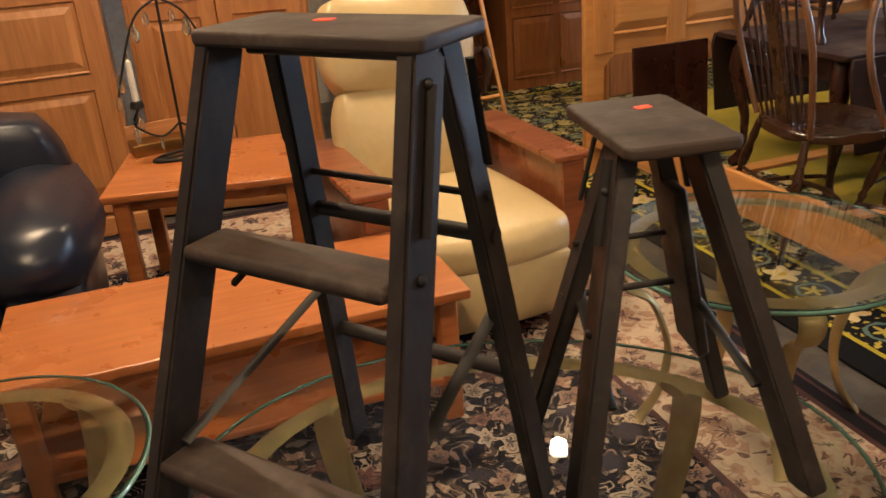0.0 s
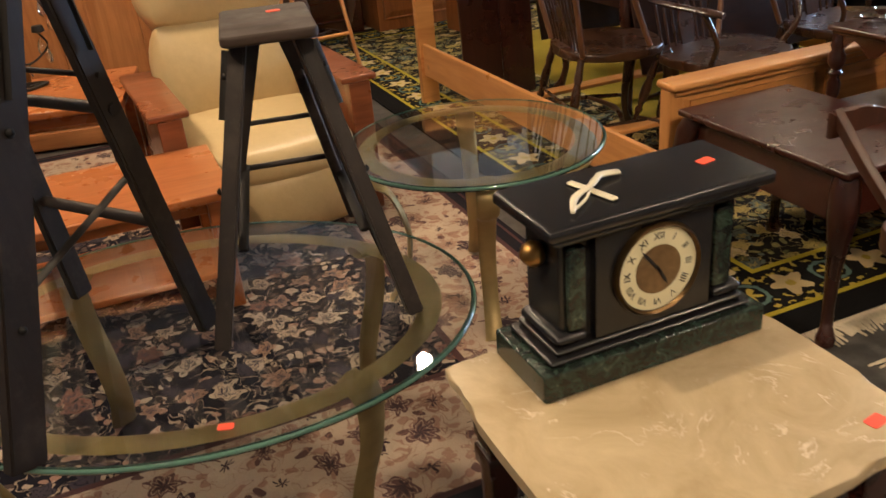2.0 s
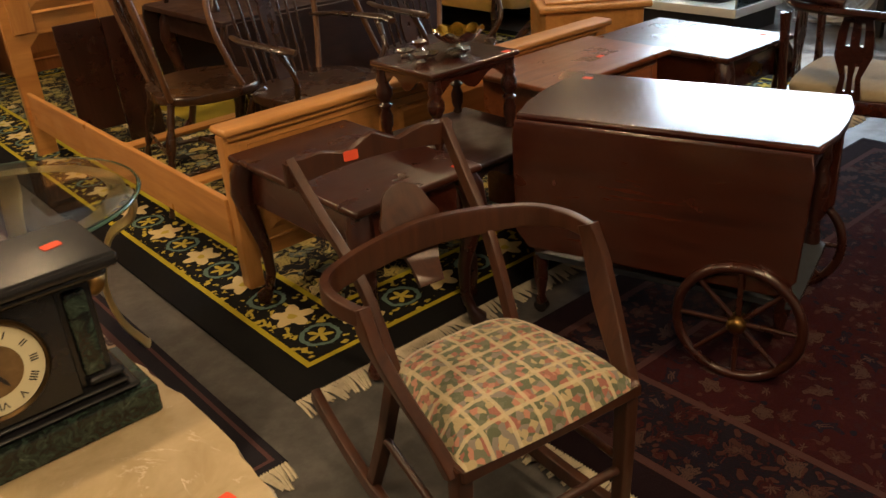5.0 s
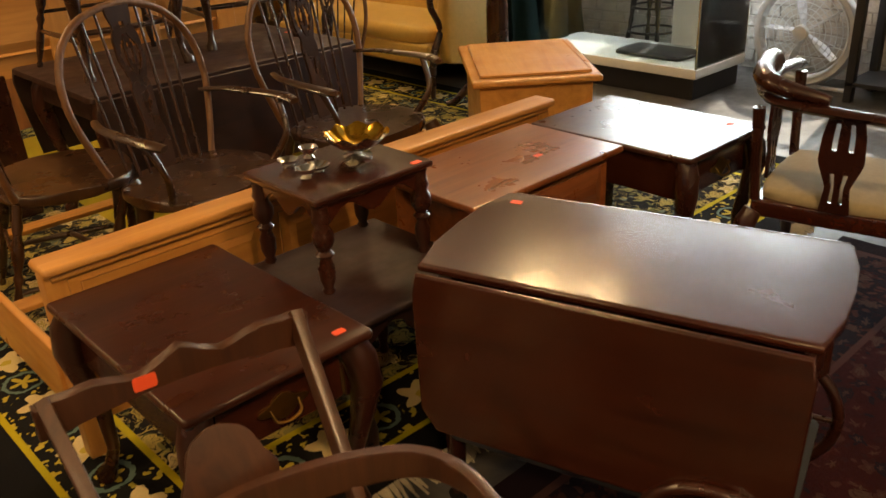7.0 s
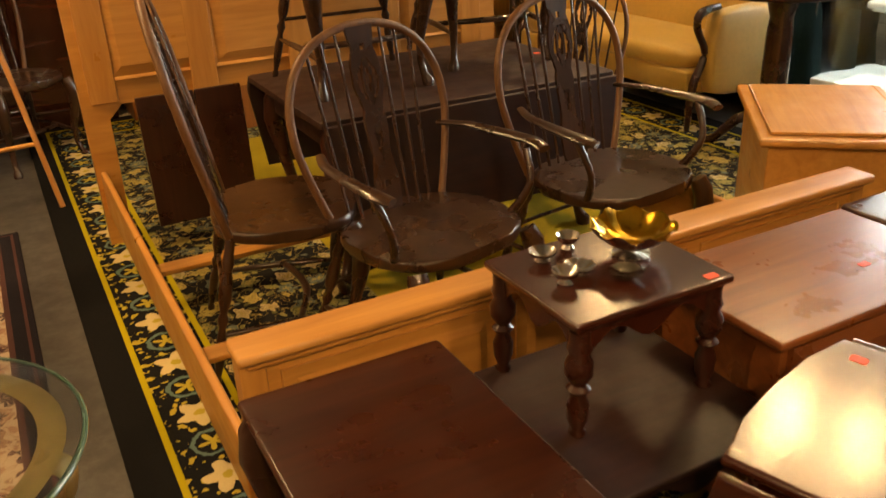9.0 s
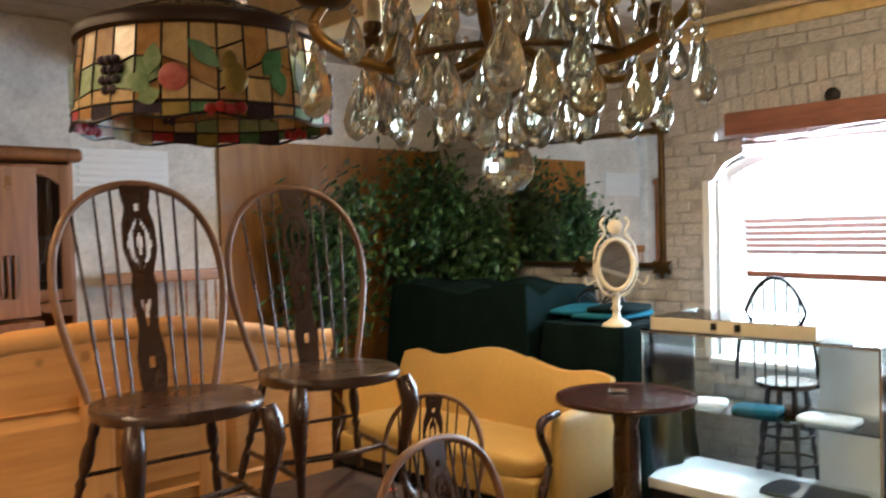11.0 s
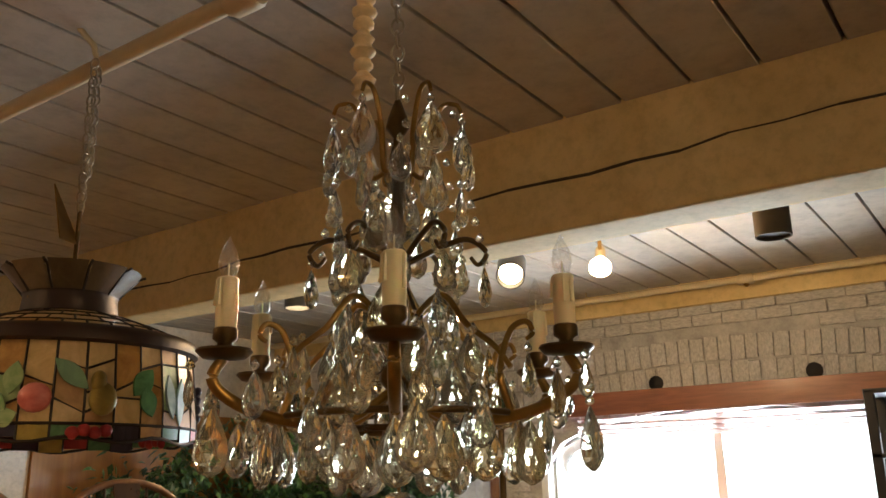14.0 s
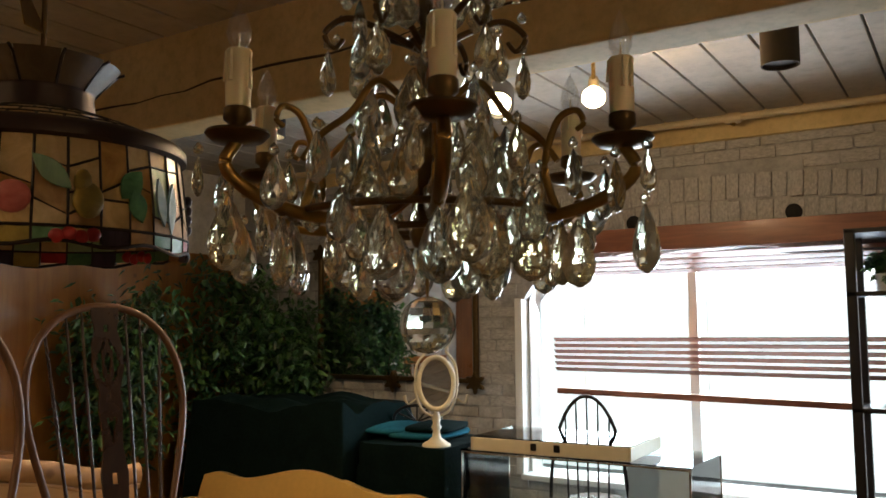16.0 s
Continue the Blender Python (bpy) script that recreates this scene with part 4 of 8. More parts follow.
HY = 3.96
xs = [-HBX + 2 * HBX * i / 40 for i in range(41)]
o = [(x, hb_top(x) - 0.06) for x in xs] + [(HBX, 1.10), (HBX, 0.0), (HBX - 0.10, 0.0), (HBX - 0.10, 0.56), (HBX - 0.16, 0.62), (-HBX + 0.16, 0.62), (-HBX + 0.10, 0.56), (-HBX + 0.10, 0.0), (-HBX, 0.0), (-HBX, 1.10)]
part("headboard", upright(o, HY, HY + 0.045, 0.003), PINE, bed, "arched pine headboard")
for dz, dy, r in ((-0.012, -0.028, 0.022), (-0.055, -0.016, 0.016), (-0.085, -0.008, 0.010)):
    part("moulding", tube(B(), [(x * 1.015, HY + 0.022 + dy * 0.4, hb_top(x) + dz) for x in xs], r, 8, flat=1.0 if dz < -0.02 else 1.9, up=(0, 0, 1)), PINE, bed, "rounded pine moulding")
for i in range(4):
    raised_panel(-HBX + 0.13 + 0.445 * i, -HBX + 0.13 + 0.445 * i + 0.40, 0.72, 1.10, HY - 0.014, bed, PINE)
for i in range(5):
    xx = -HBX + 0.085 + 0.445 * i - (0.02 if i else 0)
    part("stile", box(B(), xx - 0.045, xx + 0.065, HY - 0.018, HY + 0.001, 0.63, 1.15, 0.004), PINE_UP, bed)
for x0 in (-0.97, 0.945):
    part("side_rail", box(B(), x0 - 0.012, x0 + 0.014, 1.80, HY, 0.16, 0.34, 0.005), wood("honey_pine_rail", (0.42, 0.178, 0.046), (0.62, 0.308, 0.092), 0.36, 0.35, "y", 0.8, True), bed)
part("slat", box(B(), -0.95, 0.93, 3.20, 3.28, 0.14, 0.16, 0.003), PINE, bed)
part("slat", box(B(), -0.95, 0.93, 2.50, 2.58, 0.14, 0.16, 0.003), PINE, bed)
FBY = 1.80
part("footboard", box(B(), -0.94, 0.94, FBY - 0.035, FBY, 0.10, 0.565, 0.004), PINE, bed, "low pine footboard")
part("moulding", box(B(), -0.955, 0.955, FBY - 0.055, FBY + 0.012, 0.545, 0.568, 0.006), PINE, bed)
part("cap", box(B(), -0.975, 0.975, FBY - 0.075, FBY + 0.03, 0.568, 0.596, 0.008), PINE, bed)
for sx in (-1, 1):
    part("post", box(B(), sx * 0.94 - 0.03, sx * 0.94 + 0.03, FBY - 0.045, FBY + 0.01, 0.0, 0.567, 0.005), PINE_UP, bed)
for i in range(3):
    raised_panel(-0.88 + 0.60 * i, -0.88 + 0.60 * i + 0.55, 0.16, 0.52, FBY - 0.040, bed, PINE)


# ---- pine box pedestal ----
pb = thing("pine_chest", "honey pine chest with a raised panel lid", "chest", 4.605, 2.25, 0.012, 50)
part("body", box(B(), -0.34, 0.34, -0.24, 0.24, 0, 0.575, 0.005), PINE, pb)
part("lid", box(B(), -0.375, 0.375, -0.275, 0.275, 0.575, 0.607, 0.008), PINE, pb)
bm = B()
slab(bm, [(-0.33, -0.235), (0.33, -0.235), (0.33, 0.235), (-0.33, 0.235)], 0.607, 0.622, 0.012, None, 1)
part("raised_panel", bm, PINE, pb)
part("molding", box(B(), -0.36, 0.36, -0.26, 0.26, 0.0, 0.06, 0.01), PINE, pb)


# ---- end tables with drawers ----
def bail_pull(parent, m):
    p = part("drawer_pull", slab(B(), [(0.055 * math.cos(a) * (1 + 0.18 * math.cos(4 * a)), 0.024 * math.sin(a) * (1 + 0.3 * math.cos(4 * a))) for a in [2 * math.pi * i / 28 for i in range(28)]], 0, 0.004, 0.001, None, 1), BRASS, parent, "pierced brass drawer pull", m)
    part("bail", tube(B(), smooth_path([(-0.034, 0.004, 0.006), (-0.03, -0.018, 0.02), (0, -0.026, 0.024), (0.03, -0.018, 0.02), (0.034, 0.004, 0.006)], 4), 0.0035, 6), BRASS, p)
    return p


def end_table(x, y, rz, w, d, h, label, s=1.0):
    t = thing("end_table", label, "table", x, y, 0.012, rz, "queen anne end tables")
    out = rounded(-w / 2, w / 2, -d / 2, d / 2, 0.012, 3)
    part("tabletop", slab(B(), out, h - 0.022, h, 0.008), MAHOGANY_TOP, t)
    part("apron", box(B(), -w / 2 + 0.04, w / 2 - 0.04, d / 2 - 0.06, d / 2 - 0.04, h - 0.17, h - 0.022, 0.003), MAHOGANY, t)
    for sx in (-1, 1):
        part("apron", box(B(), sx * (w / 2 - 0.05) - 0.01, sx * (w / 2 - 0.05) + 0.01, -d / 2 + 0.05, d / 2 - 0.06, h - 0.17, h - 0.022, 0.003), MAHOGANY, t)
        for sy in (-1, 1):
            part("leg", cabriole(B(), sx * (w / 2 - 0.045), sy * (d / 2 - 0.045), h - 0.02, sx, sy, 1.1), MAHOGANY_UP, t)
    dr = part("drawer", box(B(), -w / 2 + 0.075, w / 2 - 0.075, -d / 2 + 0.035, -d / 2 + 0.055, h - 0.155, h - 0.035, 0.006), MAHOGANY, t)
    bail_pull(dr, pose(0, -d / 2 + 0.034, h - 0.095, 90, 0, 0))
    return t


e1 = end_table(2.45, 1.33, 0, 0.46, 0.70, 0.535, "dark mahogany end table with a brass drawer pull")
tag(e1, 0.17, -0.30, 0.535)
e2 = end_table(4.256, 1.36, 0, 0.49, 0.68, 0.55, "dark mahogany end table with a glossy top")
tag(e2, 0.17, -0.24, 0.55)


# ---- cedar chest of drawers ----
cd = thing("low_dresser", "reddish wood low dresser with drawers", "dresser", 3.565, 1.41, 0.012)
part("body", box(B(), -0.30, 0.30, -0.17, 0.19, 0.05, 0.565, 0.004), CEDAR, cd)
part("top", box(B(), -0.345, 0.345, -0.205, 0.215, 0.565, 0.588, 0.006), CEDAR, cd)
for i in range(3):
    raised_panel(-0.28, 0.28, 0.08 + 0.16 * i, 0.225 + 0.16 * i, -0.184, cd, CEDAR, "drawer")
tag(cd, 0.10, -0.05, 0.588)


# ---- nest of small tables: low one below, taller one standing on it ----
def small_table(name, label, x, y, z, rz, w, d, h, legscale, material=MAHOGANY):
    t = thing(name, label, "table", x, y, z, rz)
    part("tabletop", slab(B(), rounded(-w / 2, w / 2, -d / 2, d / 2, 0.008, 3), h - 0.018, h, 0.006), material, t)
    part("edge_moulding", slab(B(), rounded(-w / 2 + 0.012, w / 2 - 0.012, -d / 2 + 0.012, d / 2 - 0.012, 0.006, 3), h - 0.03, h - 0.018, 0.004), material, t)
    for sy in (-1, 1):
        n = 16
        low = [(-w / 2 + 0.03 + (w - 0.06) * i / n, h - 0.065 - 0.022 * math.cos(4 * math.pi * i / n)) for i in range(n + 1)]
        part("apron", upright(low + [(w / 2 - 0.03, h - 0.03), (-w / 2 + 0.03, h - 0.03)], sy * (d / 2 - 0.03) - 0.007, sy * (d / 2 - 0.03) + 0.007), material, t)
        low = [(-d / 2 + 0.03 + (d - 0.06) * i / n, h - 0.065 - 0.022 * math.cos(4 * math.pi * i / n)) for i in range(n + 1)]
        part("apron", upright(low + [(d / 2 - 0.03, h - 0.03), (-d / 2 + 0.03, h - 0.03)], -0.007, 0.007, 0, pose(sy * (w / 2 - 0.03), 0, 0, 0, 0, 90)), material, t)
        for sx in (-1, 1):
            part("leg", turned_leg(B(), (sx * (w / 2 - 0.03), sy * (d / 2 - 0.03), 0), (sx * (w / 2 - 0.03), sy * (d / 2 - 0.03), h - 0.03), legscale), MAHOGANY_UP, t)
    return t


lowt = small_table("low_side_table", "dark mahogany low side table under a smaller one", 2.96, 1.37, 0.012, 0, 0.46, 0.50, 0.46, 0.9, MAHOGANY_DULL)
upt = small_table("nesting_table", "small dark table with turned legs set on another", 2.963, 1.456, 0.472, 0, 0.39, 0.335, 0.268, 0.95)
tag(upt, 0.15, -0.145, 0.268)

# bowl and silver on the nesting table
bw = thing("footed_bowl", "silver footed bowl with a gold lined inside", "bowl", 3.045, 1.475, 0.741)


def ruffled(bm):
    # a wavy rim that fades towards the foot
    for v in bm.verts:
        k = max(0.0, (v.co.z - 0.040) / 0.028)
        a = math.atan2(v.co.y, v.co.x)
        v.co.z += 0.006 * k * math.sin(9 * a)
        v.co.xy *= 1 + 0.05 * k * math.cos(9 * a)
    return bm


part("outside", ruffled(lathe(B(), [(0.040, 0), (0.041, 0.004), (0.013, 0.010), (0.011, 0.018), (0.050, 0.029), (0.074, 0.048), (0.083, 0.064), (0.089, 0.068)], 54, cap=False)), SILVER, bw)
part("lining", ruffled(lathe(B(), [(0.002, 0.033), (0.046, 0.036), (0.069, 0.051), (0.080, 0.0645), (0.089, 0.0685)], 54, cap=False)), GOLDBOWL, bw, "bright gold lining")
for i, (sx, sy, r, h) in enumerate(((2.87, 1.55, 0.030, 0.024), (2.90, 1.46, 0.034, 0.020), (2.85, 1.44, 0.028, 0.030), (2.95, 1.57, 0.026, 0.034), (2.97, 1.40, 0.036, 0.014))):
    sd = thing("silver_dish", "small polished silver dish on the dark table", "dish", sx, sy, 0.741, 20 * i, "silver on the small table")
    part("dish", lathe(B(), [(r * 0.5, 0), (r * 0.6, 0.003), (r * 0.4, h * 0.3), (r * 0.95, h * 0.75), (r, h), (r * 0.93, h * 0.95), (r * 0.4, h * 0.45), (0.001, h * 0.42)], 18, cap=False), SILVER, sd)

# ---- rocking chair ----
def fabric_plaid():
    m, nt, p = mat("tapestry_seat", 0.9, 0, Sheen_Weight=0.2)
    v = coords(nt, shift=False)
    sx = nd(nt, "ShaderNodeSeparateXYZ")
    nt.links.new(v, sx.inputs[0])

    def lines(s, n):
        u = maths(nt, "FRACT", maths(nt, "MULTIPLY", s, n))
        return maths(nt, "LESS_THAN", maths(nt, "ABSOLUTE", maths(nt, "SUBTRACT", u, 0.5)), 0.075)

    wob = noise_tex(nt, v, 40, 3)
    k = maths(nt, "MAXIMUM", lines(maths(nt, "ADD", sx.outputs[0], maths(nt, "MULTIPLY", wob, 0.008)), 17.0), lines(maths(nt, "ADD", sx.outputs[1], maths(nt, "MULTIPLY", wob, 0.008)), 17.0))
    vo = nd(nt, "ShaderNodeTexVoronoi", Scale=75.0)
    nt.links.new(v, vo.inputs["Vector"])
    s3 = nd(nt, "ShaderNodeSeparateColor")
    nt.links.new(vo.outputs["Color"], s3.inputs[0])
    c = ramp(nt, s3.outputs[0], [(0.0, (0.10, 0.12, 0.07)), (0.25, (0.30, 0.12, 0.09)), (0.4, (0.40, 0.33, 0.19)), (0.6, (0.14, 0.15, 0.10)), (0.75, (0.22, 0.20, 0.17)), (0.9, (0.42, 0.20, 0.14))], "CONSTANT")
    nt.links.new(mix(nt, maths(nt, "MULTIPLY", k, 0.75), c, (0.54, 0.46, 0.29)), p.inputs["Base Color"])
    bump(nt, p, noise_tex(nt, v, 200, 3), 0.5, 0.003)
    return m


PLAID = fabric_plaid()
rk = thing("rocking_chair", "antique oak rocking chair with tapestry seat", "rocking chair", 2.115, 0.45, 0.0, -8)


def board(bm, pts, tall, thick, up=(0, 0, 1)):
    """A flat bent board: a rounded rectangular section swept along the points, its tall side near up."""
    pts = [Vector(p) for p in pts]
    n = len(pts)
    talls = tall if hasattr(tall, "__len__") else [tall] * 2
    talls = [float(v) for v in np.interp(np.linspace(0, 1, n), np.linspace(0, 1, len(talls)), talls)]
    c = 0.22
    sect = [(1, 1 - c), (1 - c, 1), (c - 1, 1), (-1, 1 - c), (-1, c - 1), (c - 1, -1), (1 - c, -1), (1, c - 1)]
    rings = []
    for i, p in enumerate(pts):
        d = (pts[min(i + 1, n - 1)] - pts[max(i - 1, 0)]).normalized()
        a = d.cross(Vector(up)).normalized()
        b = a.cross(d)
        rings.append([bm.verts.new(p + a * thick / 2 * k + b * talls[i] / 2 * q) for k, q in sect])
    for r, q in zip(rings, rings[1:]):
        for k in range(8):
            bm.faces.new((r[k], r[(k + 1) % 8], q[(k + 1) % 8], q[k]))
    bm.faces.new(rings[0][::-1])
    bm.faces.new(rings[-1])
    return bm


bm = slab(B(), [(-0.215, -0.31), (0.215, -0.31), (0.222, -0.27), (0.165, 0.06), (-0.165, 0.06), (-0.222, -0.27)], 0.375, 0.405, 0.004)
cush = B()
nx = 16
grid = {}
for i in range(nx + 1):
    for j in range(nx + 1):
        u, v = i / nx * 2 - 1, j / nx * 2 - 1
        su, sv = u * math.sqrt(1 - v * v * 0.10), v * math.sqrt(1 - u * u * 0.10)
        grid[i, j] = cush.verts.new((su * (0.193 - 0.032 * sv), -0.128 + sv * 0.19, 0.404 + 0.058 * ((1 - u ** 4) * (1 - v ** 4)) ** 0.5))
for i in range(nx):
    for j in range(nx):
        cush.faces.new((grid[i, j], grid[i + 1, j], grid[i + 1, j + 1], grid[i, j + 1]))
part("seat", cush, PLAID, rk, "upholstered seat in squared floral tapestry")
part("seat_frame", bm, ROCKER, rk)
for sx in (-1, 1):
    part("rocker", board(B(), smooth_path([(sx * 0.205, -0.44, 0.085), (sx * 0.205, -0.22, 0.038), (sx * 0.20, 0.05, 0.028), (sx * 0.19, 0.28, 0.055), (sx * 0.18, 0.47, 0.11)], 6), 0.044, 0.026), ROCKER, rk, "curved wooden rocker")
    part("leg", board(B(), [(sx * 0.205, -0.27, 0.035), (sx * 0.207, -0.275, 0.22), (sx * 0.205, -0.28, 0.40)], [0.030, 0.036, 0.042], 0.034, (0, 1, 0)), ROCKER, rk, "square front leg")
    part("leg", board(B(), [(sx * 0.19, 0.15, 0.035), (sx * 0.175, 0.08, 0.22), (sx * 0.160, 0.03, 0.40)], [0.030, 0.034, 0.036], 0.030, (0, 1, 0)), ROCKER, rk)
    part("back_post", board(B(), smooth_path([(sx * 0.155, 0.03, 0.39), (sx * 0.165, 0.12, 0.58), (sx * 0.185, 0.25, 0.71), (sx * 0.198, 0.345, 0.805)], 5), [0.036, 0.032, 0.030], 0.022, (0, 1, 0)), ROCKER, rk)
    part("arm_post", board(B(), smooth_path([(sx * 0.272, -0.085, 0.662), (sx * 0.270, -0.115, 0.60), (sx * 0.252, -0.165, 0.52), (sx * 0.228, -0.235, 0.43), (sx * 0.219, -0.275, 0.375)], 5), [0.046, 0.056, 0.058, 0.046, 0.040], 0.026, (0, 1, 0.3)), ROCKER, rk, "curved arm support board")
    part("stretcher", tube(B(), [(sx * 0.205, -0.27, 0.19), (sx * 0.178, 0.09, 0.22)], 0.010, 8), ROCKER, rk)
part("stretcher", tube(B(), [(-0.205, -0.272, 0.17), (0.205, -0.272, 0.17)], 0.011, 8), ROCKER, rk)
part("arm_rail", board(B(), smooth_path([(-0.272, -0.105, 0.648), (-0.285, 0.0, 0.640), (-0.255, 0.09, 0.630), (-0.15, 0.135, 0.632), (0, 0.15, 0.640), (0.15, 0.135, 0.632), (0.255, 0.09, 0.630), (0.285, 0.0, 0.640), (0.272, -0.105, 0.648)], 6), [0.034, 0.040, 0.050, 0.062, 0.066, 0.062, 0.050, 0.040, 0.034], 0.022), ROCKER, rk, "bent hip rail running round the back")
n = 20
topz = [0.815 + 0.022 * math.cos(math.pi * (i / n * 2 - 1) * 3) * (1 - abs(i / n * 2 - 1)) + 0.01 for i in range(n + 1)]
crest = [(-0.215 + 0.43 * i / n, topz[i]) for i in range(n + 1)] + [(0.215 - 0.43 * i / n, 0.768 + 0.022 * math.sin(math.pi * i / n)) for i in range(n + 1)]
part("crest_rail", upright(crest, -0.011, 0.011, 0.004, pose(0, 0.338, -0.018, 0, 0, 0)), ROCKER, rk, "shaped crest rail")
sp = [(0.056 * float(np.interp(z, [0, 0.18, 0.40, 0.52, 0.66, 0.78, 0.86, 0.94, 1], [0.55, 0.6, 0.85, 1.25, 1.35, 1.0, 0.95, 0.75, 0.2])), z) for z in [i / 20 for i in range(21)]]
o = [(x, 0.235 * z) for x, z in sp] + [(-x, 0.235 * z) for x, z in sp[::-1]]
part("splat", upright(o, -0.006, 0.006, 0.002, pose(0, 0.118, 0.53, -30, 0, 0)), ROCKER, rk, "carved vase-shaped back splat")
tag(rk, -0.06, 0.318, 0.80, m=pose(-0.06, 0.325, 0.790, 90, 0, 0), size=0.036)


# ---- tea cart ----
tc = thing("tea_cart", "mahogany drop-leaf tea cart with spoked wheels", "tea cart", 3.125, 0.62, 0.012, -73)
# the long way is local x, the leaf hangs on the local -y side
rx = [(-0.41 + 0.0, -0.23), (0.41, -0.23), (0.43, -0.12), (0.435, 0.0), (0.43, 0.12), (0.41, 0.23), (-0.41, 0.23), (-0.43, 0.12), (-0.435, 0), (-0.43, -0.12)]
part("top", slab(B(), rx, 0.646, 0.668, 0.008), MAHOGANY, tc, "glossy dark top")
part("leaf", slab(B(), [(-0.40, 0), (0.40, 0), (0.41, -0.05), (0.40, -0.34), (0.36, -0.39), (-0.36, -0.39), (-0.40, -0.34), (-0.41, -0.05)], 0, 0.018, 0.006, pose(0, -0.245, 0.657, 88, 0, 0)), MAHOGANY, tc, "hanging drop leaf")
part("leaf", slab(B(), [(-0.40, 0), (0.40, 0), (0.40, -0.34), (0.36, -0.39), (-0.36, -0.39), (-0.40, -0.34)], 0, 0.018, 0.006, pose(0, 0.245, 0.657, 88, 0, 180)), MAHOGANY, tc, "hanging drop leaf")
part("apron", box(B(), -0.38, 0.38, -0.20, 0.20, 0.55, 0.645, 0.004), MAHOGANY, tc)
part("shelf", slab(B(), rounded(-0.38, 0.40, -0.21, 0.21, 0.02), 0.20, 0.22, 0.005), plain("blue_grey_tray", (0.05, 0.06, 0.075), 0.25), tc, "dark glossy lower tray")
for sx in (-1, 1):
    for sy in (-1, 1):
        part("leg", turned_leg(B(), (sx * 0.36, sy * 0.19, 0.03 if sx < 0 else 0.10), (sx * 0.36, sy * 0.19, 0.56), 1.0), MAHOGANY_UP, tc)
for sy in (-1, 1):
    wh = part("wheel", tube(B(), [(0.165 * math.cos(a), 0, 0.165 * math.sin(a)) for a in [2 * math.pi * i / 36 for i in range(36)]], 0.014, 8, True, up=(0, 1, 0)), MAHOGANY_UP, tc, "large wooden spoked wheel", pose(0.27, sy * 0.285, 0.172))
    for k in range(8):
        a = 2 * math.pi * k / 8
        part("spoke", tube(B(), [(0.02 * math.cos(a), 0, 0.02 * math.sin(a)), (0.16 * math.cos(a), 0, 0.16 * math.sin(a))], [0.009, 0.011, 0.007], 6), MAHOGANY_UP, wh)
    part("hub", lathe(B(), [(0.012, -0.03), (0.026, -0.02), (0.026, 0.02), (0.012, 0.03)], 12, pose(0, 0, 0, 90, 0, 0)), BRASS, wh)
    part("caster", lathe(B(), [(0.006, -0.012), (0.022, -0.012), (0.022, 0.012), (0.006, 0.012)], 14, pose(-0.36, sy * 0.19, 0.022, 90, 0, 0)), IRON, tc)
part("axle", tube(B(), [(0.27, -0.285, 0.172), (0.27, 0.285, 0.172)], 0.010, 8), IRON, tc)
tag(tc, -0.36, 0.17, 0.668)


# ---- marble-topped side table and mantel clock ----
mt = thing("marble_table", "dark wood side table with a shaped pink marble top", "table", 1.225, 0.395, 0.012)
out = []
W2, D2 = 0.275, 0.25
for (xa, ya), (xb, yb) in (((-W2, -D2), (W2, -D2)), ((W2, -D2), (W2, D2)), ((W2, D2), (-W2, D2)), ((-W2, D2), (-W2, -D2))):
    nxn, nyn = (yb - ya), -(xb - xa)
    ln = math.hypot(nxn, nyn)
    for i in range(16):
        u = i / 16
        s = 0.016 * (math.sin(math.pi * u) ** 0.5 - 0.9 * math.exp(-((u - 0.17) / 0.06) ** 2) - 0.9 * math.exp(-((u - 0.83) / 0.06) ** 2))
        out.append((xa + (xb - xa) * u + nxn / ln * s, ya + (yb - ya) * u + nyn / ln * s))
part("marble_top", slab(B(), out, 0.568, 0.590, 0.007, None, 3), MARBLE, mt, "veined pink-beige marble top with serpentine edge")
part("apron", box(B(), -0.23, 0.23, -0.205, 0.205, 0.45, 0.566, 0.006), MAHOGANY, mt)
part("apron_moulding", box(B(), -0.238, 0.238, -0.213, 0.213, 0.452, 0.468, 0.005), MAHOGANY, mt)
for sx in (-1, 1):
    for sy in (-1, 1):
        lg = B()
        cx, cy = sx * 0.215, sy * 0.19
        for z0, z1, r in ((0.46, 0.55, 0.030), (0.44, 0.46, 0.026), (0.40, 0.44, 0.031), (0.16, 0.40, 0.025), (0.12, 0.16, 0.021), (0.0, 0.12, 0.024)):
            box(lg, cx - r, cx + r, cy - r, cy + r, z0, z1, 0.003)
        part("leg", lg, MAHOGANY_UP, mt)
part("shelf", box(B(), -0.21, 0.21, -0.185, 0.185, 0.14, 0.16, 0.004), MAHOGANY, mt)
tag(mt, 0.215, -0.195, 0.5902, 10, 0.034)

ck = thing("mantel_clock", "black stone mantel clock with a cream roman dial", "clock", 1.259, 0.552, 0.602, 0)
part("base", box(B(), -0.215, 0.215, -0.085, 0.085, 0.0, 0.052, 0.004), GREENMARBLE, ck, "dark green marble plinth")
part("base_moulding", box(B(), -0.195, 0.195, -0.072, 0.072, 0.052, 0.064, 0.005), BLACKSTONE, ck)
part("base_moulding", box(B(), -0.182, 0.182, -0.066, 0.066, 0.064, 0.078, 0.006), BLACKSTONE, ck)
part("case", box(B(), -0.110, 0.110, -0.066, 0.06, 0.078, 0.262, 0.003), BLACKSTONE, ck)
part("case_wing", box(B(), -0.165, 0.165, -0.050, 0.055, 0.078, 0.262, 0.003), BLACKSTONE, ck)
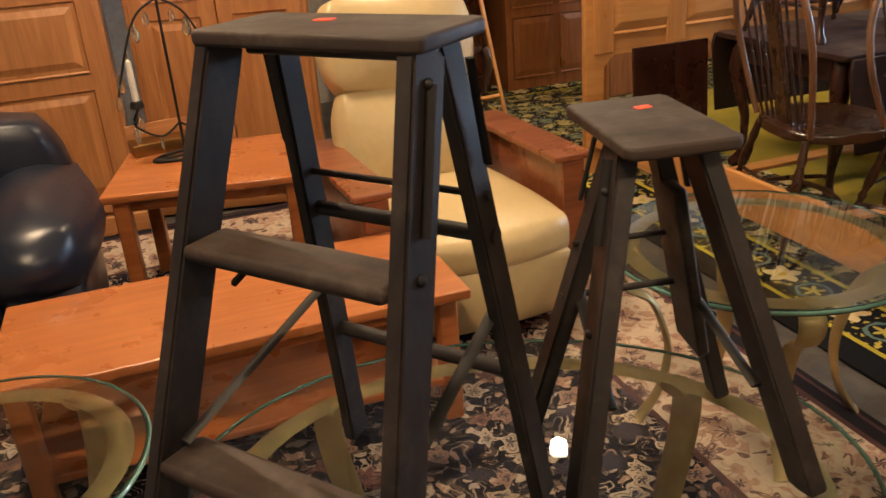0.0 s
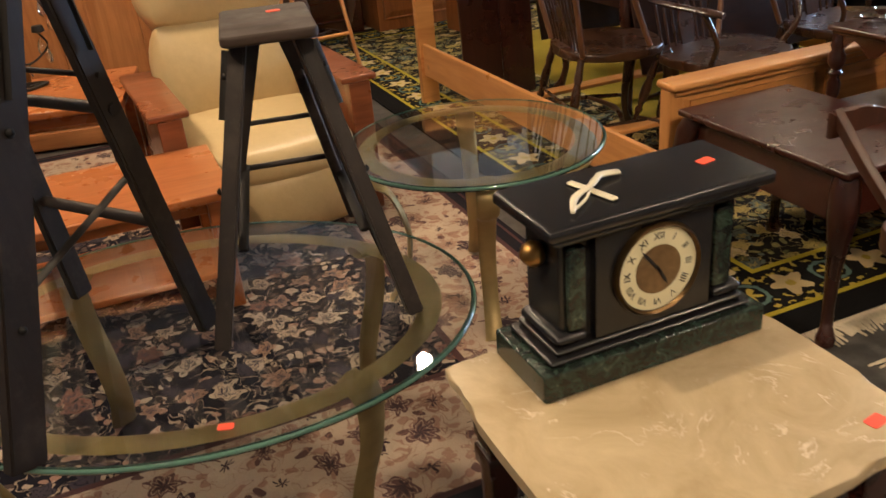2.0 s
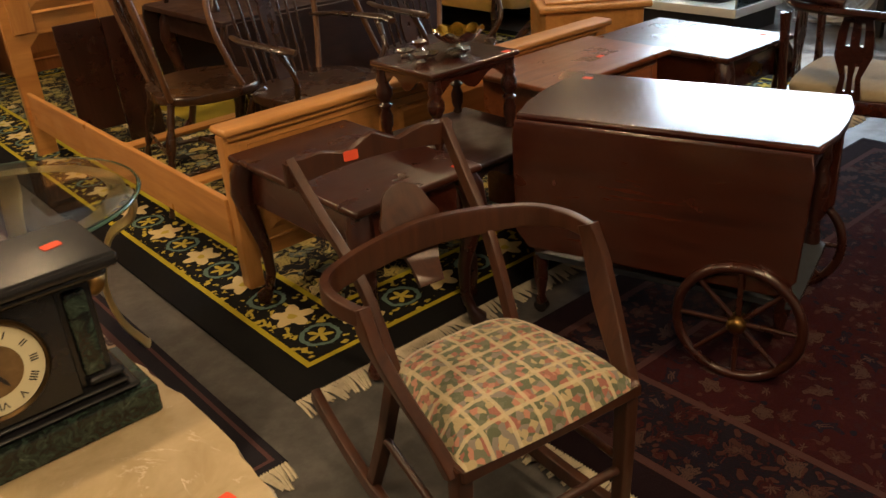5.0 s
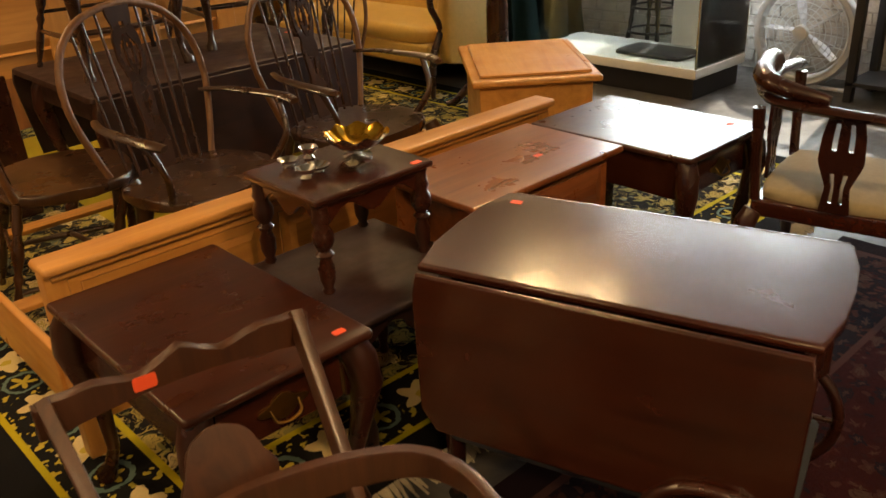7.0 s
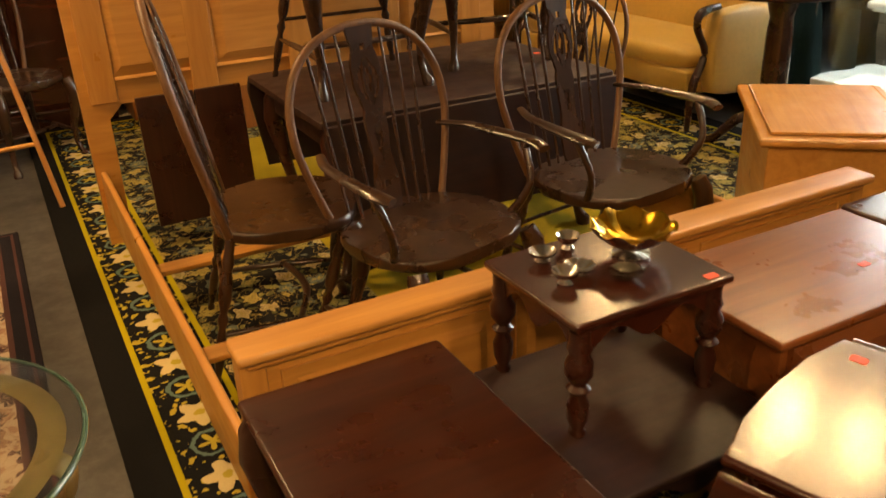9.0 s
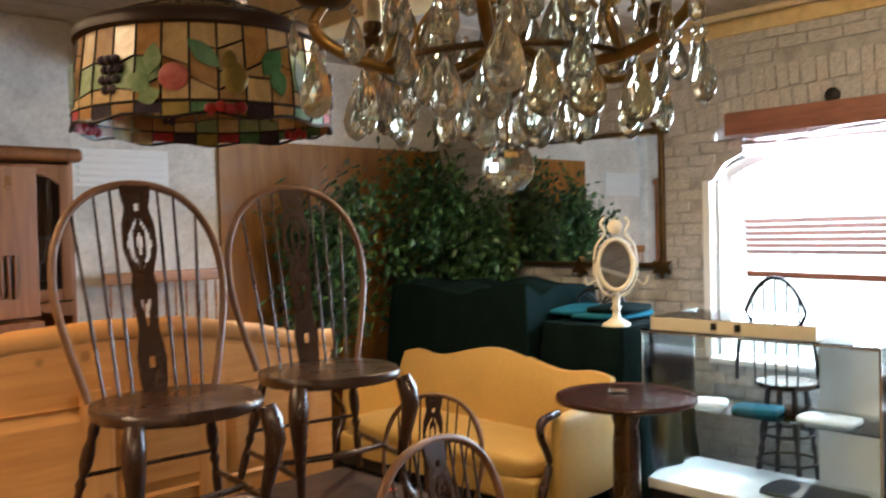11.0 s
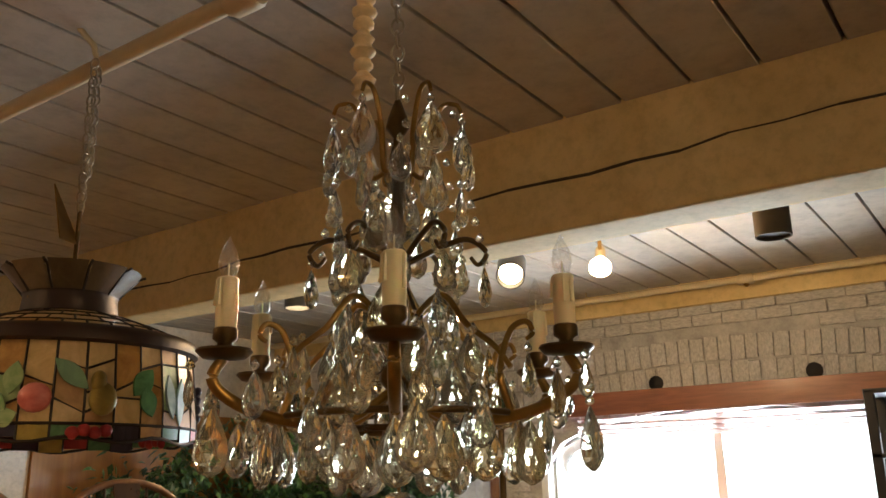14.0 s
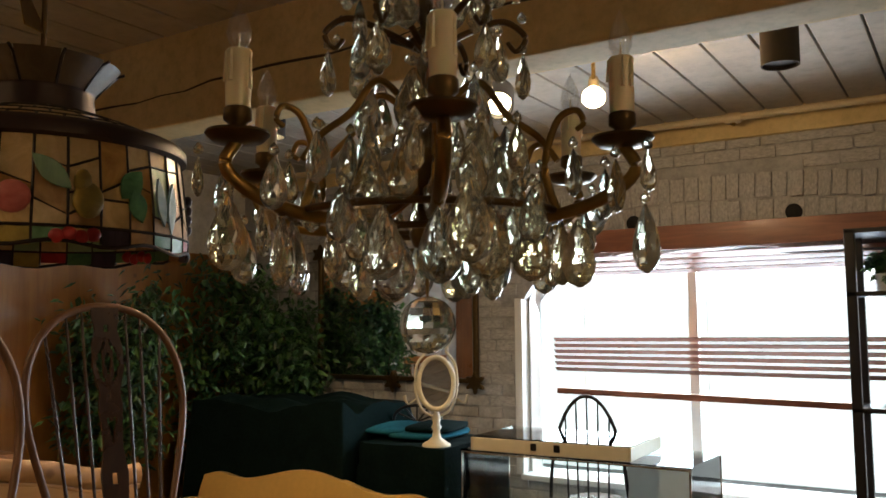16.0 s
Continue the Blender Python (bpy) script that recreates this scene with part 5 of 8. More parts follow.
for sx in (-1, 1):
    part("column", box(B(), sx * 0.138 - 0.017, sx * 0.138 + 0.017, -0.060, -0.046, 0.10, 0.245, 0.004), GREENMARBLE, ck)
    part("foot", box(B(), sx * 0.150 - 0.03, sx * 0.150 + 0.03, -0.064, 0.06, 0.078, 0.10, 0.008), BLACKSTONE, ck)
    part("lion_knob", lathe(B(), [(0.010, 0), (0.018, 0.004), (0.022, 0.016), (0.018, 0.028), (0.008, 0.036), (0.003, 0.038)], 12, pose(sx * 0.165, 0, 0.222, 0, sx * 90, 0)), BRASS, ck)
part("cornice", box(B(), -0.188, 0.188, -0.080, 0.075, 0.262, 0.278, 0.005), BLACKSTONE, ck)
part("top", box(B(), -0.205, 0.205, -0.095, 0.088, 0.278, 0.302, 0.006), BLACKSTONE, ck)
dl = part("dial", lathe(B(), [(0.0005, 0.0), (0.072, 0.0), (0.072, 0.006), (0.0005, 0.006)], 40, cap=False), DIALFACE, ck, "cream chapter ring", pose(0, -0.066, 0.176, 90, 0, 0))
part("bezel", lathe(B(), [(0.072, 0.0), (0.080, 0.0), (0.080, 0.008), (0.076, 0.013), (0.072, 0.008)], 40, cap=False), BRONZE, dl, "thin dark brass bezel")
part("centre", lathe(B(), [(0.0005, 0.0065), (0.042, 0.0065), (0.042, 0.0075), (0.0005, 0.0078)], 36, cap=False), plain("worn_gilt_centre", (0.20, 0.13, 0.06), 0.5, 0.5, 0.4, 60), dl, "worn gilt centre disc")
for hname, ang, ln in (("hour_hand", -150, 0.034), ("minute_hand", 40, 0.052)):
    part(hname, slab(B(), [(-0.0022, -0.008), (0.0022, -0.008), (0.0028, ln * 0.7), (0, ln), (-0.0028, ln * 0.7)], 0.0085, 0.0095), BLACKPAINT, dl, "", pose(0, 0, 0, 0, 0, ang))
for k in range(12):
    cu = bpy.data.curves.new("numeral", "FONT")
    cu.body = ("XII", "I", "II", "III", "IIII", "V", "VI", "VII", "VIII", "IX", "X", "XI")[k]
    cu.size, cu.align_x, cu.align_y, cu.extrude = 0.017, "CENTER", "CENTER", 0.0003
    cu.materials.append(BLACKPAINT)
    ob = new("numeral", cu)
    ob.parent = dl
    a = radians(-30 * k)
    ob.matrix_local = pose(-0.057 * math.sin(a), 0.057 * math.cos(a), 0.0066, 0, 0, -30 * k)
tag(ck, 0.14, 0.0, 0.3022, 10)

# ivory cross of bone-like strips lying on the clock
cr = thing("carved_cross", "small ivory cross with a cord on the clock", "cross", 1.18, 0.545, 0.9045, 28)
part("bar", box(B(), -0.050, 0.050, -0.007, 0.007, 0, 0.005, 0.002), IVORY, cr, "", pose(0, 0, 0, 0, 0, 75))
part("bar", tube(B(), smooth_path([(-0.09, -0.02, 0.006), (-0.05, 0.0, 0.010), (0, 0.0, 0.013), (0.05, 0.012, 0.010), (0.085, 0.0, 0.006)], 5), [0.004, 0.0065, 0.0055, 0.0065, 0.003], 7, flat=0.6), IVORY, cr)
part("cord", tube(B(), smooth_path([(-0.085, -0.016, 0.005), (-0.035, -0.012, 0.007), (0.025, 0.012, 0.010), (0.08, -0.006, 0.005)], 5), 0.0025, 6), IVORY, cr)


# ---- glass-topped tables ----
def glass_table(label, x, y, rz, a, b, h, thick, legs, scrolled=False):
    t = thing("glass_table", label, "table", x, y, 0.012, rz, "glass tables with gilt legs")
    part("glass_top", slab(B(), ellipse(a, b, 72), h - thick, h, thick * 0.38, None, 3), GLASSTOP, t, "bevelled green-edged glass top")
    part("polished_edge", tube(B(), [(a * 0.997 * math.cos(q), b * 0.997 * math.sin(q), h - thick / 2) for q in [2 * math.pi * i / 72 for i in range(72)]], 0.0062, 6, True), GLASSEDGE, t, "dark green polished glass edge")
    ring = [(a * 0.84 * math.cos(q), b * 0.84 * math.sin(q), h - thick - 0.010) for q in [2 * math.pi * i / 48 for i in range(48)]]
    part("ring", tube(B(), ring, 0.026, 6, True, flat=0.28), GILT, t, "gilt metal ring frame")
    for k in range(legs):
        q = 2 * math.pi * (k + 0.5) / legs
        ca, sa = math.cos(q), math.sin(q)
        pr = [(0.80, h - thick - 0.005, 0.018), (0.92, h - 0.05, 0.022), (0.88, h - 0.11, 0.022), (0.70, h - 0.16, 0.019), (0.58, h * 0.45, 0.017), (0.62, h * 0.2, 0.016), (0.74, 0.02, 0.018), (0.78, 0.0, 0.020)]
        if not scrolled:
            pr = [(0.78, h - thick - 0.012, 0.022), (0.85, h - thick - 0.022, 0.024), (0.88, h - 0.07, 0.024), (0.86, h * 0.66, 0.023), (0.79, h * 0.40, 0.022), (0.76, h * 0.18, 0.022), (0.79, 0.0, 0.024)]
        pts = smooth_path([(a * ca * r, b * sa * r, z) for r, z, w in pr], 5)
        part("leg", tube(B(), pts, [w * 0.55 for r, z, w in pr], 8, flat=2.7, up=(-sa, ca, 0.05)), GILT, t, "scrolled gilt metal leg")
    return t


g1 = glass_table("oval glass coffee table with two ladders on it", 0.60, 1.27, -20, 0.63, 0.50, 0.478, 0.016, 4)
tag(g1, 0.14, -0.42, 0.4785)
g2 = glass_table("round glass table with scrolled dark gilt legs", 1.55, 1.80, 25, 0.40, 0.40, 0.548, 0.016, 4, True)
g3 = glass_table("round glass end table with gilt legs", -0.38, 1.70, 0, 0.36, 0.36, 0.50, 0.016, 4)


# ---- step ladders standing on the glass ----
def rail_bar(p0, p1, thick, wide):
    bm = B()
    p0, p1 = Vector(p0), Vector(p1)
    d = p1 - p0
    ax = Vector((1, 0, 0)) - d * (d.x / d.length_squared)
    ax.normalize()
    ay = d.normalized().cross(ax)
    vs = [bm.verts.new(p + ax * thick / 2 * i + ay * wide / 2 * j) for p in (p0, p1) for i, j in ((-1, -1), (1, -1), (1, 1), (-1, 1))]
    bm.faces.new(vs[:4][::-1])
    bm.faces.new(vs[4:])
    for q in range(4):
        bm.faces.new((vs[q], vs[(q + 1) % 4], vs[4 + (q + 1) % 4], vs[4 + q]))
    bmesh.ops.bevel(bm, geom=bm.edges[:], offset=0.004, segments=2, affect="EDGES")
    return bm


def ladder(label, h, w_top, w_front, w_rear, fy, by, treads, rungs, top_x, top_y, x, y, z, rz, rail, thick):
    t = thing("step_ladder", label, "step ladder", x, y, z, rz, "old wooden step ladders")
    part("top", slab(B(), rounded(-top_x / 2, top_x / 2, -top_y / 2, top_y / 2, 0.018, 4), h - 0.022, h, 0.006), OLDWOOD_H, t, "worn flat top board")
    part("cleat", box(B(), -w_top / 2 + 0.01, w_top / 2 - 0.01, -0.012, 0.012, h - 0.045, h - 0.022, 0.004), OLDWOOD, t)
    for sx in (-1, 1):
        part("front_rail", rail_bar((sx * w_front / 2, fy, 0), (sx * w_top / 2, -0.045, h - 0.022), thick, rail), OLDWOOD, t)
        part("rear_leg", rail_bar((sx * w_rear / 2, by, 0), (sx * (w_top / 2 - thick), 0.045, h - 0.022), thick * 0.9, rail * 0.72), OLDWOOD, t)

        def at_front(u, off=0.0):
            return Vector((sx * ((w_front + (w_top - w_front) * u) / 2 + off), fy + (-0.045 - fy) * u, h * u))

        def at_rear(u, off=0.0):
            return Vector((sx * ((w_rear + (w_top - w_rear) * u) / 2 + off), by + (0.045 - by) * u, h * u))

        part("brace", tube(B(), [at_front(0.30, -thick), at_rear(0.46, -thick)], 0.011, 6, flat=0.5), IRON, t, "folding iron stay")
        part("hinge", tube(B(), [at_front(0.72, thick / 2 + 0.003), at_front(0.93, thick / 2 + 0.003)], [0.009, 0.013, 0.009], 6, flat=0.35), IRON, t, "iron hinge strap")
        part("hinge", tube(B(), [at_rear(0.76, thick * 0.2), at_rear(0.94, thick * 0.2)], [0.009, 0.013, 0.009], 6, flat=0.5), IRON, t, "iron hinge strap")
        for u in treads + ((0.93,) if treads else (0.5, 0.85)):
            q = at_front(u, thick / 2)
            part("bolt", lathe(B(), [(0.008, 0), (0.008, 0.004), (0.003, 0.008)], 8, Matrix.Translation(q) @ pose(0, 0, 0, 0, sx * 90, 0)), IRON, t)
    for u in treads:
        wz = (w_front + (w_top - w_front) * u) / 2 - thick / 2
        yc = fy + (-0.045 - fy) * u
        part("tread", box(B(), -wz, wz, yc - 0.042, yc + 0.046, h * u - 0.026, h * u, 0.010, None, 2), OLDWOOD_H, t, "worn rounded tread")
        for sx in (-1, 1):
            part("brace", tube(B(), [(sx * (wz - 0.01), yc + 0.035, h * u - 0.09), (sx * (wz - 0.09), yc + 0.035, h * u - 0.02)], 0.006, 5), IRON, t)
    for u, r in rungs:
        wz = (w_rear + (w_top - w_rear) * u) / 2
        yc = by + (0.045 - by) * u
        part("rung", tube(B(), [(-wz, yc, h * u), (wz, yc, h * u)], r, 8), OLDWOOD, t)
    return t


L1 = ladder("large worn brown wooden step ladder on the glass table", 0.830, 0.34, 0.46, 0.41, -0.318, 0.170, (0.285, 0.66), ((0.32, 0.013), (0.62, 0.013), (0.70, 0.006)), 0.385, 0.17, 0.361, 1.261, 0.491, -52, 0.070, 0.028)
tag(L1, -0.03, 0.02, 0.8302, 10, 0.03)
L2 = ladder("small weathered wooden step stool on the glass table", 0.612, 0.12, 0.41, 0.395, -0.24, 0.075, (), ((0.45, 0.007), (0.62, 0.006)), 0.19, 0.31, 0.876, 1.30, 0.491, -10, 0.070, 0.034)
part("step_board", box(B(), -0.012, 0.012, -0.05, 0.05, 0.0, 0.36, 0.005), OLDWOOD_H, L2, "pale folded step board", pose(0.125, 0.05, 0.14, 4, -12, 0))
tag(L2, 0.02, 0.07, 0.6122, 10, 0.03)

# ---- toy horse ----
th = thing("toy_horse", "small wooden toy horse with a brown yarn mane", "toy", 0.80, 0.33, 0.0, -12)
part("body", tube(B(), smooth_path([(-0.16, 0, 0.36), (-0.05, 0, 0.39), (0.08, 0, 0.40), (0.17, 0, 0.41)], 4), [0.03, 0.05, 0.045, 0.02], 10), PINE, th, "rounded pine body")
for lx in (-0.10, 0.07):
    for ly in (-0.045, 0.045):
        part("leg", tube(B(), [(lx, ly * 1.3, 0.0), (lx, ly, 0.37)], [0.014, 0.018], 8), PINE_UP, th)
rnd = random.Random(8)
bm = B()
for k in range(170):
    mx, my = rnd.uniform(-0.12, 0.10), rnd.uniform(-0.05, 0.05)
    mz = 0.405 + 0.02 * math.cos(my * 20)
    tube(bm, [(mx, my, mz), (mx + rnd.uniform(-0.02, 0.02), my * 1.3, mz + rnd.uniform(0.02, 0.045)), (mx + rnd.uniform(-0.04, 0.04), my * 1.9, mz + rnd.uniform(-0.01, 0.03))], [0.0045, 0.004, 0.002], 4)
part("mane", bm, plain("brown_yarn", (0.24, 0.085, 0.03), 0.9, 0, 0.4, 50), th, "tangled brown yarn mane")

# ---- soft shapes ----
def cushion(x0, x1, y0, y1, z0, z1, puff=0.03, n=8, m=None, power=4):
    """A soft block with swelling faces and rounded edges."""
    bm = B()
    bmesh.ops.create_cube(bm, size=2.0)
    bmesh.ops.subdivide_edges(bm, edges=bm.edges[:], cuts=n, use_grid_fill=True)
    cx, cy, cz = (x0 + x1) / 2, (y0 + y1) / 2, (z0 + z1) / 2
    hx, hy, hz = (x1 - x0) / 2, (y1 - y0) / 2, (z1 - z0) / 2
    for v in bm.verts:
        a, b, c = v.co
        k = (abs(a) ** power + abs(b) ** power + abs(c) ** power) ** (1 / power)
        s = max(abs(a), abs(b), abs(c)) / k if k else 1
        r = 0.45
        f = (1 - r) + r * s
        da, db, dc = (1 - b * b) * (1 - c * c), (1 - a * a) * (1 - c * c), (1 - a * a) * (1 - b * b)
        v.co = Vector((cx + hx * a * f + math.copysign(puff * da, a) * (abs(a) > 0.99), cy + hy * b * f + math.copysign(puff * db, b) * (abs(b) > 0.99), cz + hz * c * f + math.copysign(puff * dc, c) * (abs(c) > 0.99)))
    if m is not None:
        bmesh.ops.transform(bm, matrix=m, verts=bm.verts)
    return bm


# ---- cream leather recliner with wooden arms ----
rc = thing("recliner", "cream leather recliner with reddish wooden arms", "armchair", 1.08, 3.02, 0.012, 3)
part("seat_cushion", cushion(-0.29, 0.29, -0.52, 0.20, 0.26, 0.42, 0.03), CREAMLEATHER, rc)
part("footrest", cushion(-0.28, 0.28, -0.53, -0.40, 0.07, 0.30, 0.02), CREAMLEATHER, rc)
lean = pose(0, 0.22, 0.36, -16, 0, 0)
part("back_cushion", cushion(-0.29, 0.29, -0.09, 0.10, 0.0, 0.42, 0.03, m=lean), CREAMLEATHER, rc)
part("headrest", cushion(-0.29, 0.29, -0.11, 0.11, 0.40, 0.76, 0.035, m=lean), CREAMLEATHER, rc)
part("base", box(B(), -0.27, 0.27, -0.36, 0.34, 0.03, 0.26, 0.02), CREAMLEATHER, rc)
for sx in (-1, 1):
    part("armrest", box(B(), sx * 0.37 - 0.075, sx * 0.37 + 0.075, -0.36, 0.40, 0.545, 0.572, 0.006), CEDAR, rc, "flat wooden arm")
    part("arm_panel", box(B(), sx * 0.37 - 0.03, sx * 0.37 + 0.03, -0.32, 0.36, 0.10, 0.545, 0.005), CEDAR, rc)
    for yy in (-0.33, 0.35):
        part("leg", box(B(), sx * 0.37 - 0.045, sx * 0.37 + 0.045, yy - 0.03, yy + 0.03, 0.0, 0.545, 0.005), CEDAR, rc)

# ---- cherry coffee table and side table ----
def plank_table(name, label, x, y, rz, w, d, h, leg, shelf):
    t = thing(name, label, "table", x, y, 0.012, rz)
    part("tabletop", box(B(), -w / 2, w / 2, -d / 2, d / 2, h - 0.03, h, 0.005), CHERRY, t)
    for sx in (-1, 1):
        part("apron", box(B(), sx * (w / 2 - 0.06) - 0.01, sx * (w / 2 - 0.06) + 0.01, -d / 2 + 0.07, d / 2 - 0.07, h - 0.11, h - 0.03, 0.003), CHERRY, t)
        part("apron", box(B(), -w / 2 + 0.07, w / 2 - 0.07, sx * (d / 2 - 0.075) - 0.01, sx * (d / 2 - 0.075) + 0.01, h - 0.085, h - 0.03, 0.003), CHERRY, t)
        for sy in (-1, 1):
            part("leg", box(B(), sx * (w / 2 - 0.06) - leg, sx * (w / 2 - 0.06) + leg, sy * (d / 2 - 0.06) - leg, sy * (d / 2 - 0.06) + leg, 0, h - 0.03, 0.006), CHERRY, t)
    if shelf:
        part("shelf", box(B(), -w / 2 + 0.04, w / 2 - 0.04, -d / 2 + 0.04, d / 2 - 0.04, shelf, shelf + 0.025, 0.004), CHERRY, t)
    return t


plank_table("coffee_table", "orange cherry wood coffee table with a lower shelf", 0.22, 2.365, 0, 1.24, 0.53, 0.44, 0.028, 0.12)
plank_table("side_table", "cherry wood side table holding a candelabrum", 0.29, 3.46, -11, 0.74, 0.64, 0.54, 0.028, 0.0)


def crystal_mesh(name, w, h, flat=0.55, sides=8):
    bm = B()
    prof = ((0.10, 0.0), (0.36, -0.12), (0.64, -0.28), (0.88, -0.46), (1.0, -0.64), (0.92, -0.79), (0.64, -0.92), (0.14, -1.0))
    rings = []
    for k, (r, z) in enumerate(prof):
        off = 0.5 if k % 2 else 0
        rings.append([bm.verts.new((r * w / 2 * math.cos(2 * math.pi * (i + off) / sides), flat * r * w / 2 * math.sin(2 * math.pi * (i + off) / sides), z * h)) for i in range(sides)])
    for k, (a, b) in enumerate(zip(rings, rings[1:])):
        for i in range(sides):
            j = (i + 1) % sides
            if k % 2 == 0:
                bm.faces.new((a[i], a[j], b[i]))
                bm.faces.new((a[j], b[j], b[i]))
            else:
                bm.faces.new((a[i], a[j], b[j]))
                bm.faces.new((a[i], b[j], b[i]))
    bm.faces.new(rings[0][::-1])
    bm.faces.new(rings[-1])
    bmesh.ops.recalc_face_normals(bm, faces=bm.faces)
    me = bpy.data.meshes.new(name)
    bm.to_mesh(me)
    bm.free()
    me.materials.append(CRYSTAL)
    return me


DROP_L = crystal_mesh("large_drop", 0.062, 0.102, 0.58, 12)
DROP_M = crystal_mesh("medium_drop", 0.044, 0.076, 0.58, 10)
DROP_S = crystal_mesh("small_drop", 0.028, 0.058)
BEAD = crystal_mesh("bead", 0.016, 0.018, 1.0)


def hang(parent, me, x, y, z, turn=0.0, name="crystal_drop"):
    ob = new(name, me)
    ob.parent = parent
    ob.matrix_local = pose(x, y, z, 0, 0, turn)
    return ob


# ---- wire candelabrum with crystals ----
cb = thing("candelabrum", "iron wire candelabrum with glass drops and white candle", "candelabrum", 0.20, 3.60, 0.552, 15)
part("base", tube(B(), smooth_path([(-0.13, 0, 0.008), (0, -0.07, 0.008), (0.13, 0, 0.008), (0, 0.07, 0.008)], 8, True), 0.007, 6, True), IRON, cb)
part("stem", tube(B(), [(0, 0, 0.008), (0, 0, 0.30), (0, 0, 0.62)], 0.006, 6), IRON, cb)
part("foot_bar", tube(B(), [(-0.13, 0, 0.008), (0.13, 0, 0.008)], 0.006, 6), IRON, cb)
for sx in (-1, 1):
    part("arm", tube(B(), smooth_path([(0, 0, 0.14), (sx * 0.08, 0, 0.10), (sx * 0.17, 0, 0.16), (sx * 0.15, 0, 0.22)], 6), 0.005, 6), IRON, cb)
    part("hoop", tube(B(), smooth_path([(0, 0, 0.62), (sx * 0.10, 0, 0.55), (sx * 0.19, 0, 0.34), (sx * 0.21, 0, 0.28)], 6), 0.005, 6), IRON, cb)
    part("cup", lathe(B(), [(0.008, 0), (0.028, 0.008), (0.024, 0.03), (0.020, 0.034)], 12, pose(sx * 0.15, 0, 0.22)), IRON, cb)
    for k, (hx, hz) in enumerate(((0.21, 0.28), (0.19, 0.36), (0.15, 0.45), (0.10, 0.54), (0.05, 0.58), (0.15, 0.20), (0.08, 0.10), (0.17, 0.16))):
        hang(cb, DROP_M if k % 2 else DROP_S, sx * hx, 0.01, hz, 40 * k)
part("candle", lathe(B(), [(0.013, 0), (0.012, 0.15), (0.006, 0.155), (0.001, 0.165)], 12, pose(-0.15, 0, 0.252)), plain("white_candle", (0.75, 0.72, 0.66), 0.45), cb, "white taper candle")
bx = thing("brass_box", "small brass trimmed open box beside the candelabrum", "box", 0.12, 3.76, 0.552, 10)
part("body", box(B(), -0.13, 0.13, -0.06, 0.06, 0, 0.05, 0.004), BRASS, bx)
part("lid", box(B(), -0.13, 0.13, 0.055, 0.062, 0.05, 0.11, 0.003), OAK_H, bx)

# ---- navy leather sofa end ----
nv = thing("leather_sofa", "navy blue leather sofa with a rolled arm", "sofa", -0.95, 3.20, 0.012)
part("base", box(B(), -0.75, 0.70, -0.40, 0.42, 0.05, 0.26, 0.03), NAVYLEATHER, nv)
part("seat_cushion", cushion(-0.55, 0.52, -0.44, 0.22, 0.22, 0.42, 0.03), NAVYLEATHER, nv)
part("backrest", cushion(-0.75, 0.70, 0.18, 0.46, 0.20, 0.82, 0.04), NAVYLEATHER, nv)
part("arm_roll", cushion(0.44, 0.78, -0.46, 0.40, 0.36, 0.62, 0.05, power=2.4), NAVYLEATHER, nv, "puffy rolled arm")
part("arm_side", cushion(0.50, 0.76, -0.44, 0.38, 0.05, 0.44, 0.02), NAVYLEATHER, nv)


# ---- oak armoires at the back of the shop ----
def armoire(label, x, y, rz, w, d, h, doors, rows):
    t = thing("armoire", label, "armoire", x, y, 0.012, rz, "oak armoires")
    part("body", box(B(), -w / 2, w / 2, 0.03, d, 0.08, h, 0.004), OAK, t)
    part("plinth", box(B(), -w / 2 - 0.015, w / 2 + 0.015, 0.0, d + 0.01, 0, 0.10, 0.008), OAK_H, t)
    part("cornice", box(B(), -w / 2 - 0.03, w / 2 + 0.03, -0.02, d + 0.01, h, h + 0.07, 0.015), OAK_H, t)
    dw = (w - 0.04) / doors
    for i in range(doors):
        xa = -w / 2 + 0.02 + dw * i
        dr = part("door", box(B(), xa + 0.003, xa + dw - 0.003, 0.012, 0.03, 0.12, h - 0.03, 0.004), OAK, t)
        for z0, z1 in rows:
            raised_panel(xa + 0.075, xa + dw - 0.075, z0, z1, 0.004, dr, OAK)
        part("knob", lathe(B(), [(0.006, 0), (0.006, 0.012), (0.014, 0.02), (0.010, 0.03)], 10, pose(xa + (dw - 0.035 if i % 2 == 0 else 0.035), 0.012, h * 0.45, 90, 0, 0)), BRASS, dr)
    return t


ROWS = ((0.20, 0.72), (0.80, 1.12), (1.20, 1.85))
armoire("golden oak armoire with raised panel doors", -0.68, 4.34, 0, 1.30, 0.55, 1.95, 2, ROWS)
armoire("golden oak armoire angled in the corner", 0.48, 4.42, -12, 0.86, 0.50, 1.95, 2, ((0.20, 0.98), (1.06, 1.85)))

# ---- china hutch with leaded glass doors ----
hu = thing("china_hutch", "brown oak china hutch with leaded glass doors", "hutch", 3.30, 6.02, 0.0)
part("lower_cabinet", box(B(), -0.62, 0.62, 0.0, 0.46, 0.0, 0.86, 0.006), HUTCH, hu)
part("counter", box(B(), -0.65, 0.65, -0.03, 0.47, 0.86, 0.895, 0.008), HUTCH, hu)
part("back_panel", box(B(), -0.60, 0.60, 0.42, 0.455, 0.895, 2.18, 0.003), HUTCH, hu)
for sx in (-1, 1):
    part("side", box(B(), sx * 0.60 - 0.015, sx * 0.60 + 0.015, 0.12, 0.455, 0.895, 2.18, 0.004), HUTCH, hu)
part("shelf", box(B(), -0.59, 0.59, 0.13, 0.42, 1.30, 1.325, 0.003), HUTCH, hu)
